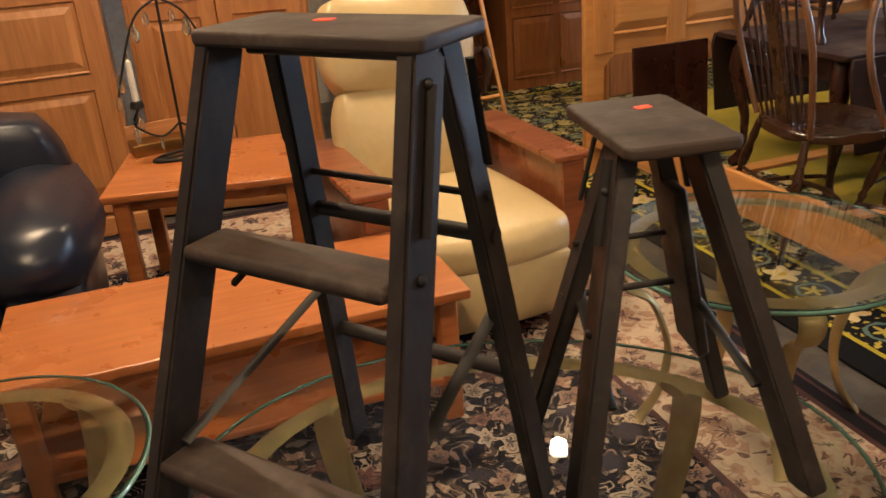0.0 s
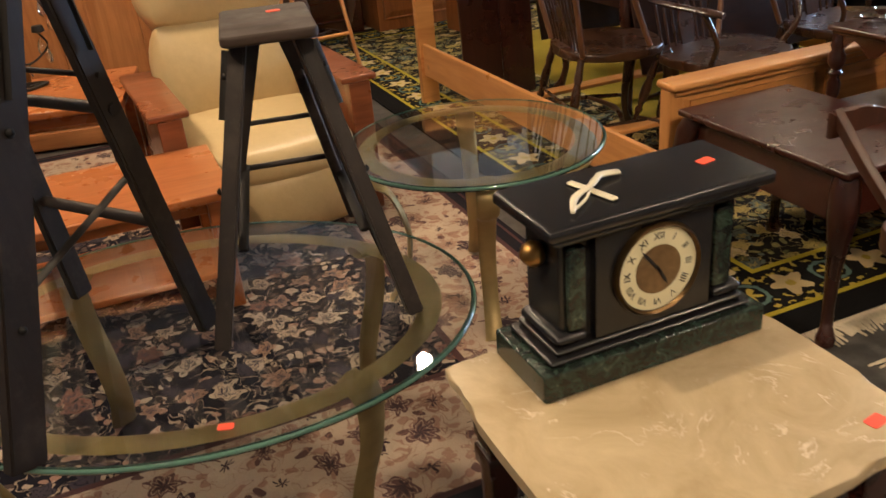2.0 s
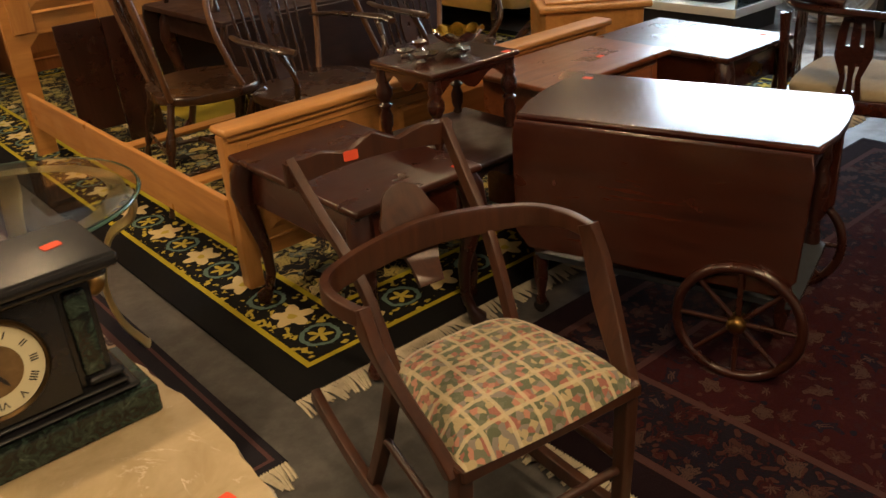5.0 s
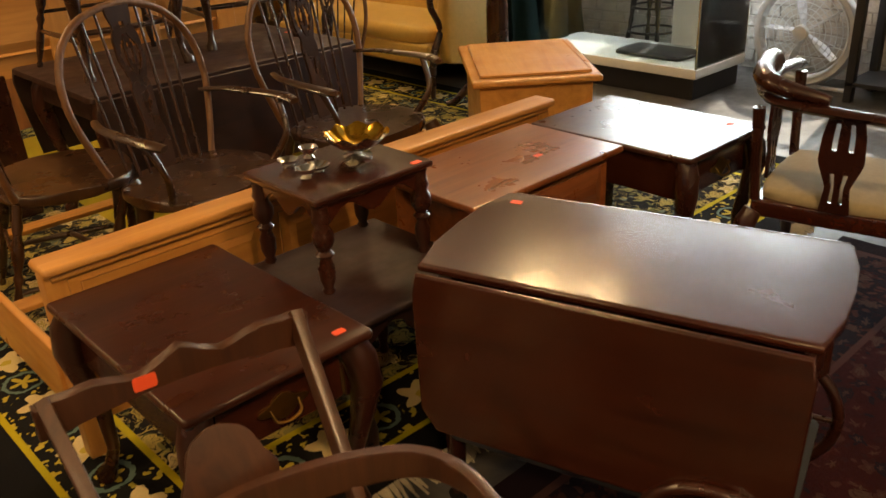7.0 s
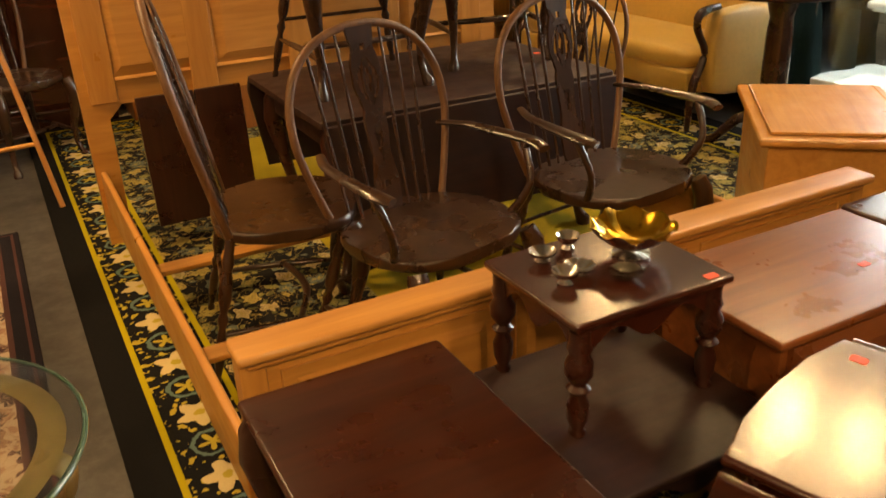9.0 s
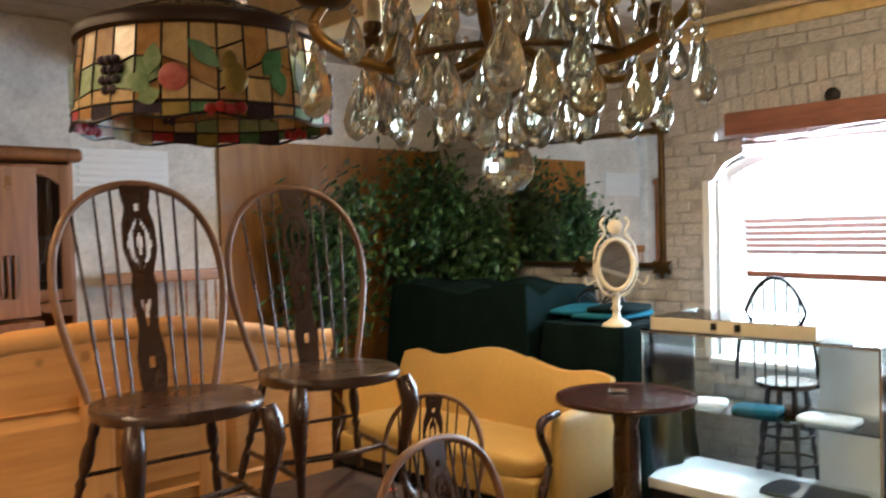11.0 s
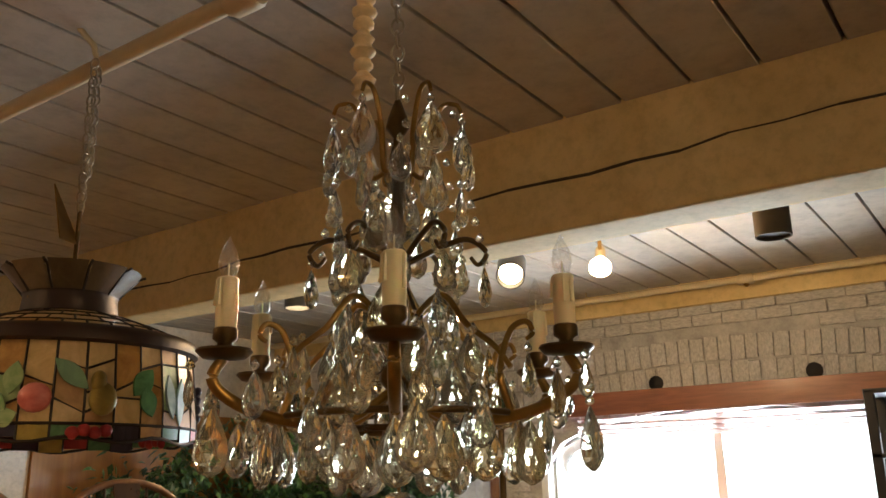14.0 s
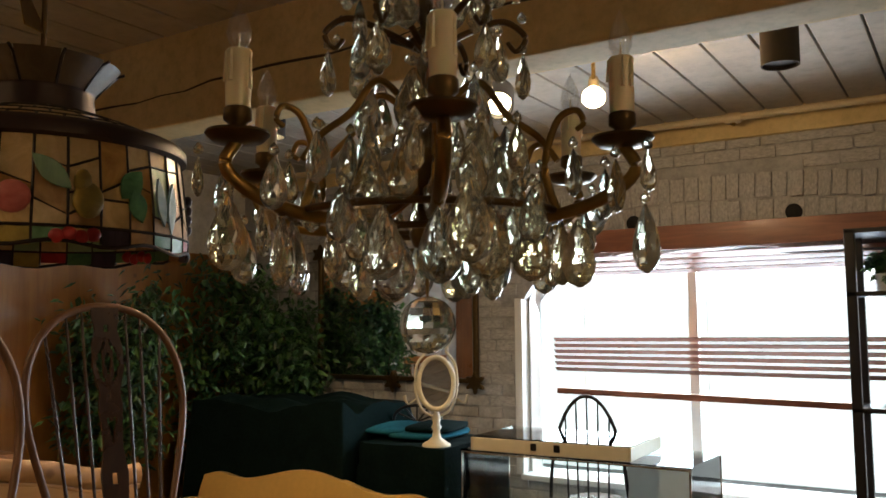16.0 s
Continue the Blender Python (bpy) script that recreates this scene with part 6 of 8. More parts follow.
part("shelf", box(B(), -0.59, 0.59, 0.16, 0.42, 1.72, 1.735, 0.003), HUTCH, hu)
n = 24
val = [(-0.59 + 1.18 * i / n, 1.30 - 0.03 - 0.025 * math.cos(4 * math.pi * i / n)) for i in range(n + 1)]
part("valance", upright(val + [(0.59, 1.33), (-0.59, 1.33)], 0.115, 0.133), HUTCH, hu, "scalloped valance")
part("cornice", box(B(), -0.66, 0.66, 0.06, 0.46, 2.17, 2.25, 0.02), HUTCH, hu)
for i in range(3):
    xa = -0.59 + 0.395 * i
    dr = thing("door", "", "")
    dr.parent = hu
    for k in ("label", "category"):
        if k in dr:
            del dr[k]
    me_door = part("door_frame", box(B(), xa, xa + 0.065, 0.10, 0.122, 1.34, 2.15, 0.004), HUTCH, hu, "arched glazed door frame")
    part("door_frame", box(B(), xa + 0.325, xa + 0.39, 0.10, 0.122, 1.34, 2.15, 0.004), HUTCH, hu)
    part("door_frame", box(B(), xa + 0.065, xa + 0.325, 0.10, 0.122, 1.34, 1.41, 0.004), HUTCH, hu)
    ar = [(xa + 0.065 + 0.26 * j / 12, 2.03 + 0.06 * math.sin(math.pi * j / 12)) for j in range(13)]
    part("door_arch", upright(ar + [(xa + 0.325, 2.15), (xa + 0.065, 2.15)], 0.10, 0.122), HUTCH, hu)
    part("pane", box(B(), xa + 0.065, xa + 0.325, 0.108, 0.112, 1.41, 2.09), PANE, hu)
    lead = B()
    for j in range(1, 4):
        tube(lead, [(xa + 0.065 + 0.065 * j, 0.106, 1.42), (xa + 0.065 + 0.065 * j, 0.106, 2.05)], 0.003, 4)
    tube(lead, [(xa + 0.195 + 0.05 * math.cos(a), 0.106, 1.72 + 0.16 * math.sin(a)) for a in [2 * math.pi * q / 20 for q in range(20)]], 0.003, 4, True)
    tube(lead, [(xa + 0.195 + 0.07 * math.cos(a), 0.106, 1.52 + 0.06 * math.sin(a)) for a in [2 * math.pi * q / 20 for q in range(20)]], 0.003, 4, True)
    part("leading", lead, SILVER, hu, "bright leaded tracery")
    for z0, z1 in ((0.10, 0.55), (0.62, 0.80)):
        raised_panel(xa + 0.02, xa + 0.37, z0, z1, -0.014, hu, HUTCH, "drawer" if z0 > 0.5 else "lower_door")
    bpy.data.objects.remove(dr)

tk = thing("oak_cupboard", "tall narrow oak cupboard with spindle gallery", "cupboard", 3.34, 5.40, 0.012, 8)
part("body", box(B(), -0.155, 0.155, 0, 0.34, 0, 1.28, 0.006), HUTCH, tk)
# no recess is cut; a flat dark plate stands for the shaded opening
part("niche", box(B(), -0.07, 0.07, -0.004, 0.0, 1.12, 1.24), GAP, tk, "dark open niche")
part("upper_box", box(B(), -0.155, 0.155, 0.04, 0.34, 1.30, 2.07, 0.005), HUTCH, tk)
part("pane", box(B(), -0.11, 0.05, 0.032, 0.038, 1.40, 1.62), PANE, tk)
for i in range(4):
    part("spindle", turned_leg(B(), (-0.075 + 0.035 * i, 0.03, 1.40), (-0.075 + 0.035 * i, 0.03, 1.62), 0.3, 8), HUTCH, tk)
part("post", tube(B(), [(-0.21, -0.03, 0), (-0.19, -0.02, 1.2), (-0.18, -0.01, 2.10)], [0.02, 0.018, 0.010], 8), HUTCH, tk, "tall leaning oak post")

oc = thing("oak_sideboard", "low golden oak sideboard with spindle rail", "sideboard", 4.62, 6.10, 0.012)
part("body", box(B(), -0.42, 0.42, 0, 0.40, 0, 1.05, 0.006), OAK, oc)
part("top_rail", box(B(), -0.42, 0.42, 0.33, 0.36, 1.38, 1.46, 0.006), OAK_H, oc)
for i in range(11):
    part("spindle", turned_leg(B(), (-0.38 + 0.076 * i, 0.345, 1.05), (-0.38 + 0.076 * i, 0.345, 1.38), 0.35, 8), OAK, oc)


# ---- pine easel and stool on the left ----
def easel(x, y, rz, h, label):
    t = thing("folding_easel", label, "easel", x, y, 0.0, rz, "pine folding easels")
    for sx in (-1, 1):
        part("leg", tube(B(), [(sx * 0.26, -0.18, 0.0), (sx * 0.10, 0.0, h)], 0.017, 6, flat=0.7), PINE_UP, t)
    part("rear_leg", tube(B(), [(0, 0.34, 0.0), (0, 0.01, h * 0.97)], 0.016, 6, flat=0.7), PINE_UP, t)
    for z in (0.25, 0.55):
        k = 0.26 - 0.16 * z
        part("rung", tube(B(), [(-k, -0.18 * (1 - z), h * z), (k, -0.18 * (1 - z), h * z)], 0.012, 6), PINE_UP, t)
    return t


easel(1.80, 4.75, 8, 1.35, "light pine folding easel near the recliner")
easel(1.45, 5.30, -20, 1.2, "light pine folding easel by the back wall")
dk = thing("dark_cupboard", "dark brown panelled cupboard in the shade", "cupboard", 2.05, 6.16, 0.0)
part("body", box(B(), -0.55, 0.55, 0, 0.40, 0, 1.25, 0.006), MAHOGANY, dk)
for i in range(2):
    raised_panel(-0.50 + 0.52 * i, -0.02 + 0.52 * i, 0.12, 1.15, -0.014, dk, MAHOGANY, "door")
st = copy_thing(ch, pose(2.0, 5.55, 0.0, 0, 0, 30))
st["label"] = "dark oak windsor chair in front of the cupboard"


# ---- camelback sofa ----
sf = thing("camelback_sofa", "gold damask camelback sofa with dark wooden arms", "sofa", 5.79, 4.71, 0.0, -90)
SW = 0.92


def camel(x):
    u = x / SW
    return 0.82 + 0.13 * math.exp(-(u / 0.5) ** 2) + 0.05 * math.exp(-((abs(u) - 0.86) / 0.18) ** 2) - 0.03


bm = B()
nx, nz = 30, 10
gr = {}
for side in (0, 1):
    for i in range(nx + 1):
        x = -SW + 2 * SW * i / nx
        for j in range(nz + 1):
            z = 0.34 + (camel(x) - 0.34) * j / nz
            th = 0.075 * (1 - (j / nz) ** 4 * 0.75)
            y = 0.26 + 0.10 * (z - 0.34) + (-th if side == 0 else th)
            if side == 0:
                y -= 0.018 * math.cos(math.pi * (i / nx * 2 - 1) * 0.5)
            gr[side, i, j] = bm.verts.new((x, y, z))
for i in range(nx):
    for j in range(nz):
        bm.faces.new((gr[0, i, j], gr[0, i + 1, j], gr[0, i + 1, j + 1], gr[0, i, j + 1]))
        bm.faces.new((gr[1, i, j], gr[1, i, j + 1], gr[1, i + 1, j + 1], gr[1, i + 1, j]))
    bm.faces.new((gr[0, i, nz], gr[0, i + 1, nz], gr[1, i + 1, nz], gr[1, i, nz]))
for i in (0, nx):
    for j in range(nz):
        bm.faces.new((gr[0, i, j], gr[0, i, j + 1], gr[1, i, j + 1], gr[1, i, j]))
part("backrest", bm, GOLDDAMASK, sf, "humped gold damask back")
part("seat_cushion", cushion(-SW + 0.07, SW - 0.07, -0.36, 0.24, 0.33, 0.46, 0.02), GOLDDAMASK, sf, "one long seat cushion")
part("seat_rail", box(B(), -SW + 0.04, SW - 0.04, -0.36, 0.32, 0.20, 0.345, 0.02), GOLDDAMASK, sf)
for sx in (-1, 1):
    part("arm", cushion(sx * SW - 0.06, sx * SW + 0.06, -0.26, 0.32, 0.20, 0.68, 0.015), GOLDDAMASK, sf, "upholstered arm panel")
    part("arm_facing", tube(B(), smooth_path([(sx * SW, -0.20, 0.70), (sx * (SW + 0.01), -0.34, 0.68), (sx * (SW + 0.01), -0.36, 0.60), (sx * SW, -0.28, 0.45), (sx * SW, -0.34, 0.30), (sx * SW, -0.36, 0.20)], 6), [0.020, 0.026, 0.022, 0.020, 0.026, 0.022], 8), MAHOGANY_UP, sf, "scrolled dark wood arm")
    part("leg", tube(B(), [(sx * SW, -0.36, 0.22), (sx * SW, -0.365, 0.10), (sx * SW, -0.37, 0.0)], [0.026, 0.020, 0.016], 8), MAHOGANY_UP, sf)
    part("leg", tube(B(), [(sx * (SW - 0.03), 0.30, 0.22), (sx * (SW - 0.03), 0.36, 0.0)], [0.024, 0.016], 8), MAHOGANY_UP, sf)
for i in range(7):
    xx = -0.72 + 0.24 * i
    part("tuft_button", lathe(B(), [(0.011, 0), (0.009, 0.004), (0.002, 0.007)], 8, pose(xx, 0.225 + 0.10 * 0.35 - 0.018, camel(xx) - 0.12, 90, 0, 0)), GOLDDAMASK, sf)

# ---- pedestal table ----
pt = thing("pedestal_table", "round dark mahogany pedestal table", "table", 5.60, 3.36, 0.0)
part("tabletop", lathe(B(), [(0.32, 0.815), (0.35, 0.825), (0.355, 0.84), (0.347, 0.852), (0.33, 0.845), (0.001, 0.843)], 40), MAHOGANY, pt, "dished round top")
part("column", lathe(B(), [(0.055, 0.12), (0.075, 0.18), (0.060, 0.26), (0.070, 0.36), (0.068, 0.60), (0.060, 0.70), (0.085, 0.79), (0.10, 0.816)], 20), MAHOGANY_UP, pt)
for k in range(3):
    a = radians(120 * k + 20)
    part("foot", tube(B(), smooth_path([(0.04 * math.cos(a), 0.04 * math.sin(a), 0.17), (0.16 * math.cos(a), 0.16 * math.sin(a), 0.15), (0.28 * math.cos(a), 0.28 * math.sin(a), 0.04), (0.34 * math.cos(a), 0.34 * math.sin(a), 0.022)], 5), [0.035, 0.03, 0.024, 0.02], 8), MAHOGANY_UP, pt)
ds = thing("glass_ashtray", "small clear glass dish on the round table", "dish", 5.62, 3.42, 0.844)
part("dish", lathe(B(), [(0.03, 0), (0.055, 0.012), (0.058, 0.02), (0.05, 0.02), (0.025, 0.008), (0.001, 0.007)], 16), GLASS, ds)

# ---- corner chair with pierced splats ----
cc = thing("corner_chair", "dark mahogany corner chair with a beige seat", "chair", 4.43, 0.68, 0.012, 12)
part("seat_frame", box(B(), -0.25, 0.25, -0.25, 0.25, 0.36, 0.42, 0.008), MAHOGANY, cc)
part("seat_pad", cushion(-0.235, 0.235, -0.235, 0.235, 0.40, 0.455, 0.012), BEIGECLOTH, cc, "beige cloth seat")
posts = ((-0.24, -0.24), (-0.24, 0.24), (0.24, 0.24))
for px, py in posts:
    part("back_post", tube(B(), [(px, py, 0.42), (px * 1.02, py * 1.02, 0.52), (px * 1.05, py * 1.05, 0.72)], [0.018, 0.016, 0.020], 8), MAHOGANY_UP, cc)
for px, py in posts + ((0.24, -0.24),):
    part("leg", cabriole(B(), px, py, 0.38, px, py, 1.0), MAHOGANY_UP, cc)
arc = smooth_path([(-0.27, -0.34, 0.715), (-0.29, -0.10, 0.73), (-0.25, 0.20, 0.745), (-0.05, 0.28, 0.76), (0.20, 0.29, 0.745), (0.36, 0.29, 0.72)], 8)
part("arm_rail", tube(B(), arc, [0.034, 0.026, 0.028, 0.030, 0.028, 0.026, 0.034], 8, flat=0.6), MAHOGANY_UP, cc, "curved arm rail with scrolled ends")
part("crest", tube(B(), smooth_path([(-0.27, 0.05, 0.765), (-0.24, 0.24, 0.80), (-0.02, 0.285, 0.815), (0.10, 0.29, 0.775)], 6), [0.015, 0.034, 0.036, 0.015], 8), MAHOGANY_UP, cc)


def chippendale(parent, m):
    def half(z):
        return float(np.interp(z, [0.42, 0.50, 0.58, 0.66, 0.73], [0.045, 0.035, 0.065, 0.06, 0.045]))

    def holes(x, z):
        ax = abs(x)
        u = (z - 0.42) / 0.31
        return (0.1 < u < 0.9) and (0.25 * half(z) < ax < 0.55 * half(z)) and math.sin(u * 9) > -0.5

    part("splat", panel_with_holes(half, 0.42, 0.73, lambda z: 0, 0.012, holes, 30, 16), MAHOGANY_UP, parent, "pierced interlaced splat", m)


chippendale(cc, pose(-0.255, 0.0, 0, 0, 0, 90))
chippendale(cc, pose(0.0, 0.26, 0))

# ---- glass display case with a showcase tray ----
dc = thing("display_case", "glass display case on a black plinth", "display case", 6.34, 2.40, 0.0)
CW, CL, CH = 0.60, 1.36, 1.08
part("plinth", box(B(), 0.03, CW - 0.03, 0.03, CL - 0.03, 0, 0.14, 0.004), BLACKPAINT, dc)
part("deck", box(B(), 0, CW, 0, CL, 0.14, 0.20, 0.004), CASEWHITE, dc, "white deck")
part("back_panel", box(B(), CW - 0.02, CW - 0.008, 0.02, 0.55, 0.20, CH - 0.03), CASEWHITE, dc, "pale back panel")
for x0, x1, y0, y1, z0, z1 in ((0.004, 0.010, 0.01, CL - 0.01, 0.20, CH), (0.01, CW, 0.004, 0.010, 0.20, CH), (0.01, CW, CL - 0.010, CL - 0.004, 0.20, CH), (0, CW, 0, CL, CH, CH + 0.008), (0.10, CW - 0.03, 0.02, CL - 0.02, 0.62, 0.628)):
    g = part("pane", box(B(), x0, x1, y0, y1, z0, z1), PANE, dc)
    g.visible_shadow = False
for xx in (0.0, CW - 0.012):
    for yy in (0.0, CL - 0.012):
        part("corner_post", box(B(), xx, xx + 0.012, yy, yy + 0.012, 0.20, CH, 0.002), SILVER, dc)
for xx in (-0.003, CW - 0.009):
    part("edge_trim", box(B(), xx, xx + 0.012, 0, CL, CH - 0.012, CH - 0.001, 0.002), SILVER, dc)
blk = thing("black_cloth", "black folded cloth lying inside the display case", "cloth", 6.62, 2.85, 0.20)
part("cloth", cushion(-0.16, 0.14, -0.26, 0.26, 0.0, 0.03, 0.01), BLACKPAINT, blk)
for i, (sy, w) in enumerate(((0.35, 0.30), (0.75, 0.26), (1.05, 0.2))):
    it = thing("folded_linen", "pale folded linen in the display case", "linen", 6.58, 2.40 + sy, 0.629, 12 * i, "goods in the case")
    part("fold", cushion(-0.09, 0.09, -w / 2, w / 2, 0, 0.035, 0.008), CASEWHITE if i != 1 else CLOTHTEAL, it)
tr = thing("showcase_tray", "white framed glass topped showcase tray with latches", "display tray", 6.36, 2.72, CH + 0.0085, 2)
for x0, x1, y0, y1 in ((0, 0.56, 0, 0.02), (0, 0.56, 0.94, 0.96), (0, 0.02, 0.02, 0.94), (0.54, 0.56, 0.02, 0.94)):
    part("frame_side", box(B(), x0, x1, y0, y1, 0, 0.075, 0.003), IVORY, tr)
part("bottom", box(B(), 0.02, 0.54, 0.02, 0.94, 0.002, 0.008), plain("dark_velvet", (0.02, 0.02, 0.024), 0.95), tr)
part("lid_glass", box(B(), 0.004, 0.556, 0.004, 0.956, 0.076, 0.081), PANE, tr)
for yy in (0.42, 0.56):
    part("latch", box(B(), -0.008, 0.0, yy - 0.018, yy + 0.018, 0.022, 0.062, 0.003), IRON, tr, "dark metal latch")

# ---- bow-back bar stool behind the case ----
bs = thing("bar_stool", "dark wooden bar stool with a bow back", "stool", 7.06, 3.20, 0.0, 90)
part("seat", lathe(B(), [(0.17, 0.70), (0.185, 0.715), (0.18, 0.735), (0.001, 0.728)], 24), WINDSOR, bs)
for k in range(4):
    a = radians(45 + 90 * k)
    part("leg", turned_leg(B(), (0.20 * math.cos(a), 0.20 * math.sin(a), 0), (0.11 * math.cos(a), 0.11 * math.sin(a), 0.71), 0.75), BLACKPAINT, bs)
for z, r in ((0.25, 0.175), (0.42, 0.155)):
    part("foot_ring", tube(B(), [(r * math.cos(q), r * math.sin(q), z) for q in [2 * math.pi * i / 28 for i in range(28)]], 0.009, 6, True), BLACKPAINT, bs)
part("bow", tube(B(), [(0.25 * math.cos(q), 0.14, 0.74 + 0.635 * math.sin(q)) for q in [math.pi * i / 20 for i in range(21)]], 0.012, 8), BLACKPAINT, bs)
for k in range(-2, 3):
    part("spindle", tube(B(), [(k * 0.065, 0.14, 0.72), (k * 0.072, 0.14, 0.74 + 0.635 * (1 - (k * 0.072 / 0.25) ** 2) ** 0.5)], 0.006, 6), BLACKPAINT, bs)

# ---- covered cases under blankets ----
def draped(name, label, x, y, rz, w, d, h, material, fold, seed, sag=0.05):
    bm = B()
    n = 34
    g = {}
    for i in range(n + 1):
        for j in range(n + 1):
            u, v = (i / n) * 2 - 1, (j / n) * 2 - 1
            ex, ey = max(0, abs(u) - 0.72) / 0.28, max(0, abs(v) - 0.72) / 0.28
            k = max(ex, ey)
            px = min(abs(u) / 0.72, 1) * w / 2 + ex * 0.05
            py = min(abs(v) / 0.72, 1) * d / 2 + ey * 0.05
            nz = noise.noise(Vector((u * 3.1 + seed, v * 3.1, 0)))
            wav = 0.03 * math.sin(9 * (u if ey > ex else v) + seed) * k
            z = h - k ** 1.1 * h * 0.97 + fold * nz * (1 - k)
            g[i, j] = bm.verts.new((math.copysign(px + wav, u), math.copysign(py + wav, v), max(0.01, z)))
    for i in range(n):
        for j in range(n):
            bm.faces.new((g[i, j], g[i + 1, j], g[i + 1, j + 1], g[i, j + 1]))
    t = thing(name, label, "blanket", x, y, 0, rz, "draped moving blankets")
    part("cloth", bm, material, t)
    return t


draped("draped_blanket", "dark green blanket draped over a tall case", 6.50, 5.15, 0, 0.76, 1.35, 1.30, CLOTHGREEN, 0.07, 1.7)
draped("draped_blanket", "dark green blanket covering a display case", 6.55, 4.10, 0, 0.70, 0.62, 1.10, CLOTHGREEN, 0.012, 5.2)
for i, (bx_, by_, bz_, w, d, mt_) in enumerate(((6.62, 4.42, 1.13, 0.5, 0.46, CLOTHTEAL), (6.60, 4.14, 1.115, 0.5, 0.36, CLOTHTEAL), (6.62, 4.10, 1.155, 0.42, 0.30, CLOTHGREEN))):
    t = thing("folded_blanket", "folded teal moving blanket lying on the covered case", "blanket", bx_, by_, bz_, 8 * i - 5, "draped moving blankets")
    part("fold", cushion(-w / 2, w / 2, -d / 2, d / 2, -0.005, 0.035, 0.018), mt_, t)
wb = thing("bow_chair_back", "dark spoked bow lying on the blankets", "chair back", 6.70, 4.30, 1.19, 100)
part("bow", tube(B(), [(0.17 * math.cos(q), 0.02, 0.10 * math.sin(q)) for q in [math.pi * i / 16 for i in range(17)]], 0.011, 6), BLACKPAINT, wb)
for k in range(1, 6):
    q = math.pi * k / 6
    part("spindle", tube(B(), [(0.02 * math.cos(q), 0.02, 0), (0.17 * math.cos(q), 0.02, 0.10 * math.sin(q))], 0.006, 5), BLACKPAINT, wb)

# ---- vanity mirror ----
vm = thing("vanity_mirror", "ivory ornate oval table mirror on a stand", "mirror", 6.30, 3.90, 1.10, -52)
part("foot", lathe(B(), [(0.085, 0), (0.085, 0.012), (0.055, 0.03), (0.028, 0.05), (0.020, 0.09), (0.032, 0.11), (0.020, 0.13), (0.026, 0.17), (0.014, 0.20)], 20), IVORY, vm)
for sx in (-1, 1):
    part("yoke", tube(B(), smooth_path([(0, 0, 0.17), (sx * 0.08, 0, 0.21), (sx * 0.125, 0, 0.33), (sx * 0.115, 0, 0.48), (sx * 0.06, 0, 0.56), (sx * 0.085, 0, 0.62), (sx * 0.06, 0, 0.66)], 6), 0.009, 6), IVORY, vm, "scrolled upright")
    part("candle_arm", tube(B(), smooth_path([(sx * 0.12, 0, 0.28), (sx * 0.17, 0, 0.25), (sx * 0.19, 0, 0.30)], 5), [0.006, 0.006, 0.012], 6), IVORY, vm)
tm = pose(0, 0, 0.37, -12, 0, 0)
part("oval_frame", tube(B(), [(0.105 * math.cos(q), 0, 0.155 * math.sin(q)) for q in [2 * math.pi * i / 40 for i in range(40)]], 0.016, 8, True, up=(0, 1, 0)), IVORY, vm, "moulded ivory frame", tm)
part("mirror_glass", slab(B(), ellipse(0.098, 0.148, 40), -0.003, 0.003, 0, pose(0, 0, 0, 90, 0, 0)), MIRROR, vm, "silvered glass", tm)
part("crest", lathe(B(), [(0.042, -0.006), (0.046, 0), (0.042, 0.008), (0.001, 0.012)], 16, pose(0, -0.01, 0.60, 90, 0, 0)), IVORY, vm, "round rose crest")

# ---- framed wall mirror ----
wm = thing("wall_mirror", "large wall mirror in a dark gilt carved frame", "mirror", WX - 0.03, 4.95, 1.90, 0, kind="")
part("mirror_glass", box(B(), -0.008, 0.0, -0.70, 0.70, -0.47, 0.47), MIRROR, wm, "silvered mirror glass")
for y0, y1, z0, z1 in ((-0.75, 0.75, -0.505, -0.468), (-0.75, 0.75, 0.468, 0.505), (-0.75, -0.713, -0.468, 0.468), (0.713, 0.75, -0.468, 0.468)):
    part("frame_side", box(B(), -0.030, 0.012, y0, y1, z0, z1, 0.010, None, 2), BRONZE, wm)
for yy, zz in ((-0.73, -0.50), (0.73, -0.50), (-0.73, 0.50), (0.73, 0.50), (0.0, -0.51), (0.0, 0.53)):
    bm = slab(B(), [((0.062 + 0.022 * math.cos(6 * q)) * math.cos(q), (0.062 + 0.022 * math.cos(6 * q)) * math.sin(q)) for q in [2 * math.pi * i / 48 for i in range(48)]], -0.012, 0.016, 0.008, pose(-0.022, yy, zz, 0, -90, 0), 2)
    part("carving", bm, BRONZE, wm, "carved leaf corner")

# ---- floor fan ----
fn = thing("floor_fan", "grey round floor fan with a wire cage", "fan", 7.02, 2.06, 0.0, 0)
for k in range(9):
    part("cage_ring", tube(B(), [(-0.06 + 0.02 * (k / 8), 0.035 * (k + 0.4) * 0.98 * math.cos(q), 0.36 + 0.035 * (k + 0.4) * 0.98 * math.sin(q)) for q in [2 * math.pi * i / 36 for i in range(36)]], 0.003 if k < 8 else 0.010, 5, True, up=(1, 0, 0)), PLASTICGREY, fn)
part("drum", tube(B(), [(0.0, 0.305 * math.cos(q), 0.36 + 0.305 * math.sin(q)) for q in [2 * math.pi * i / 40 for i in range(40)]], 0.035, 6, True, flat=1.4, up=(1, 0, 0)), PLASTICGREY, fn)
part("hub", lathe(B(), [(0.05, 0), (0.045, 0.03), (0.01, 0.04)], 18, pose(-0.05, 0, 0.36, 0, -90, 0)), PLASTICGREY, fn)
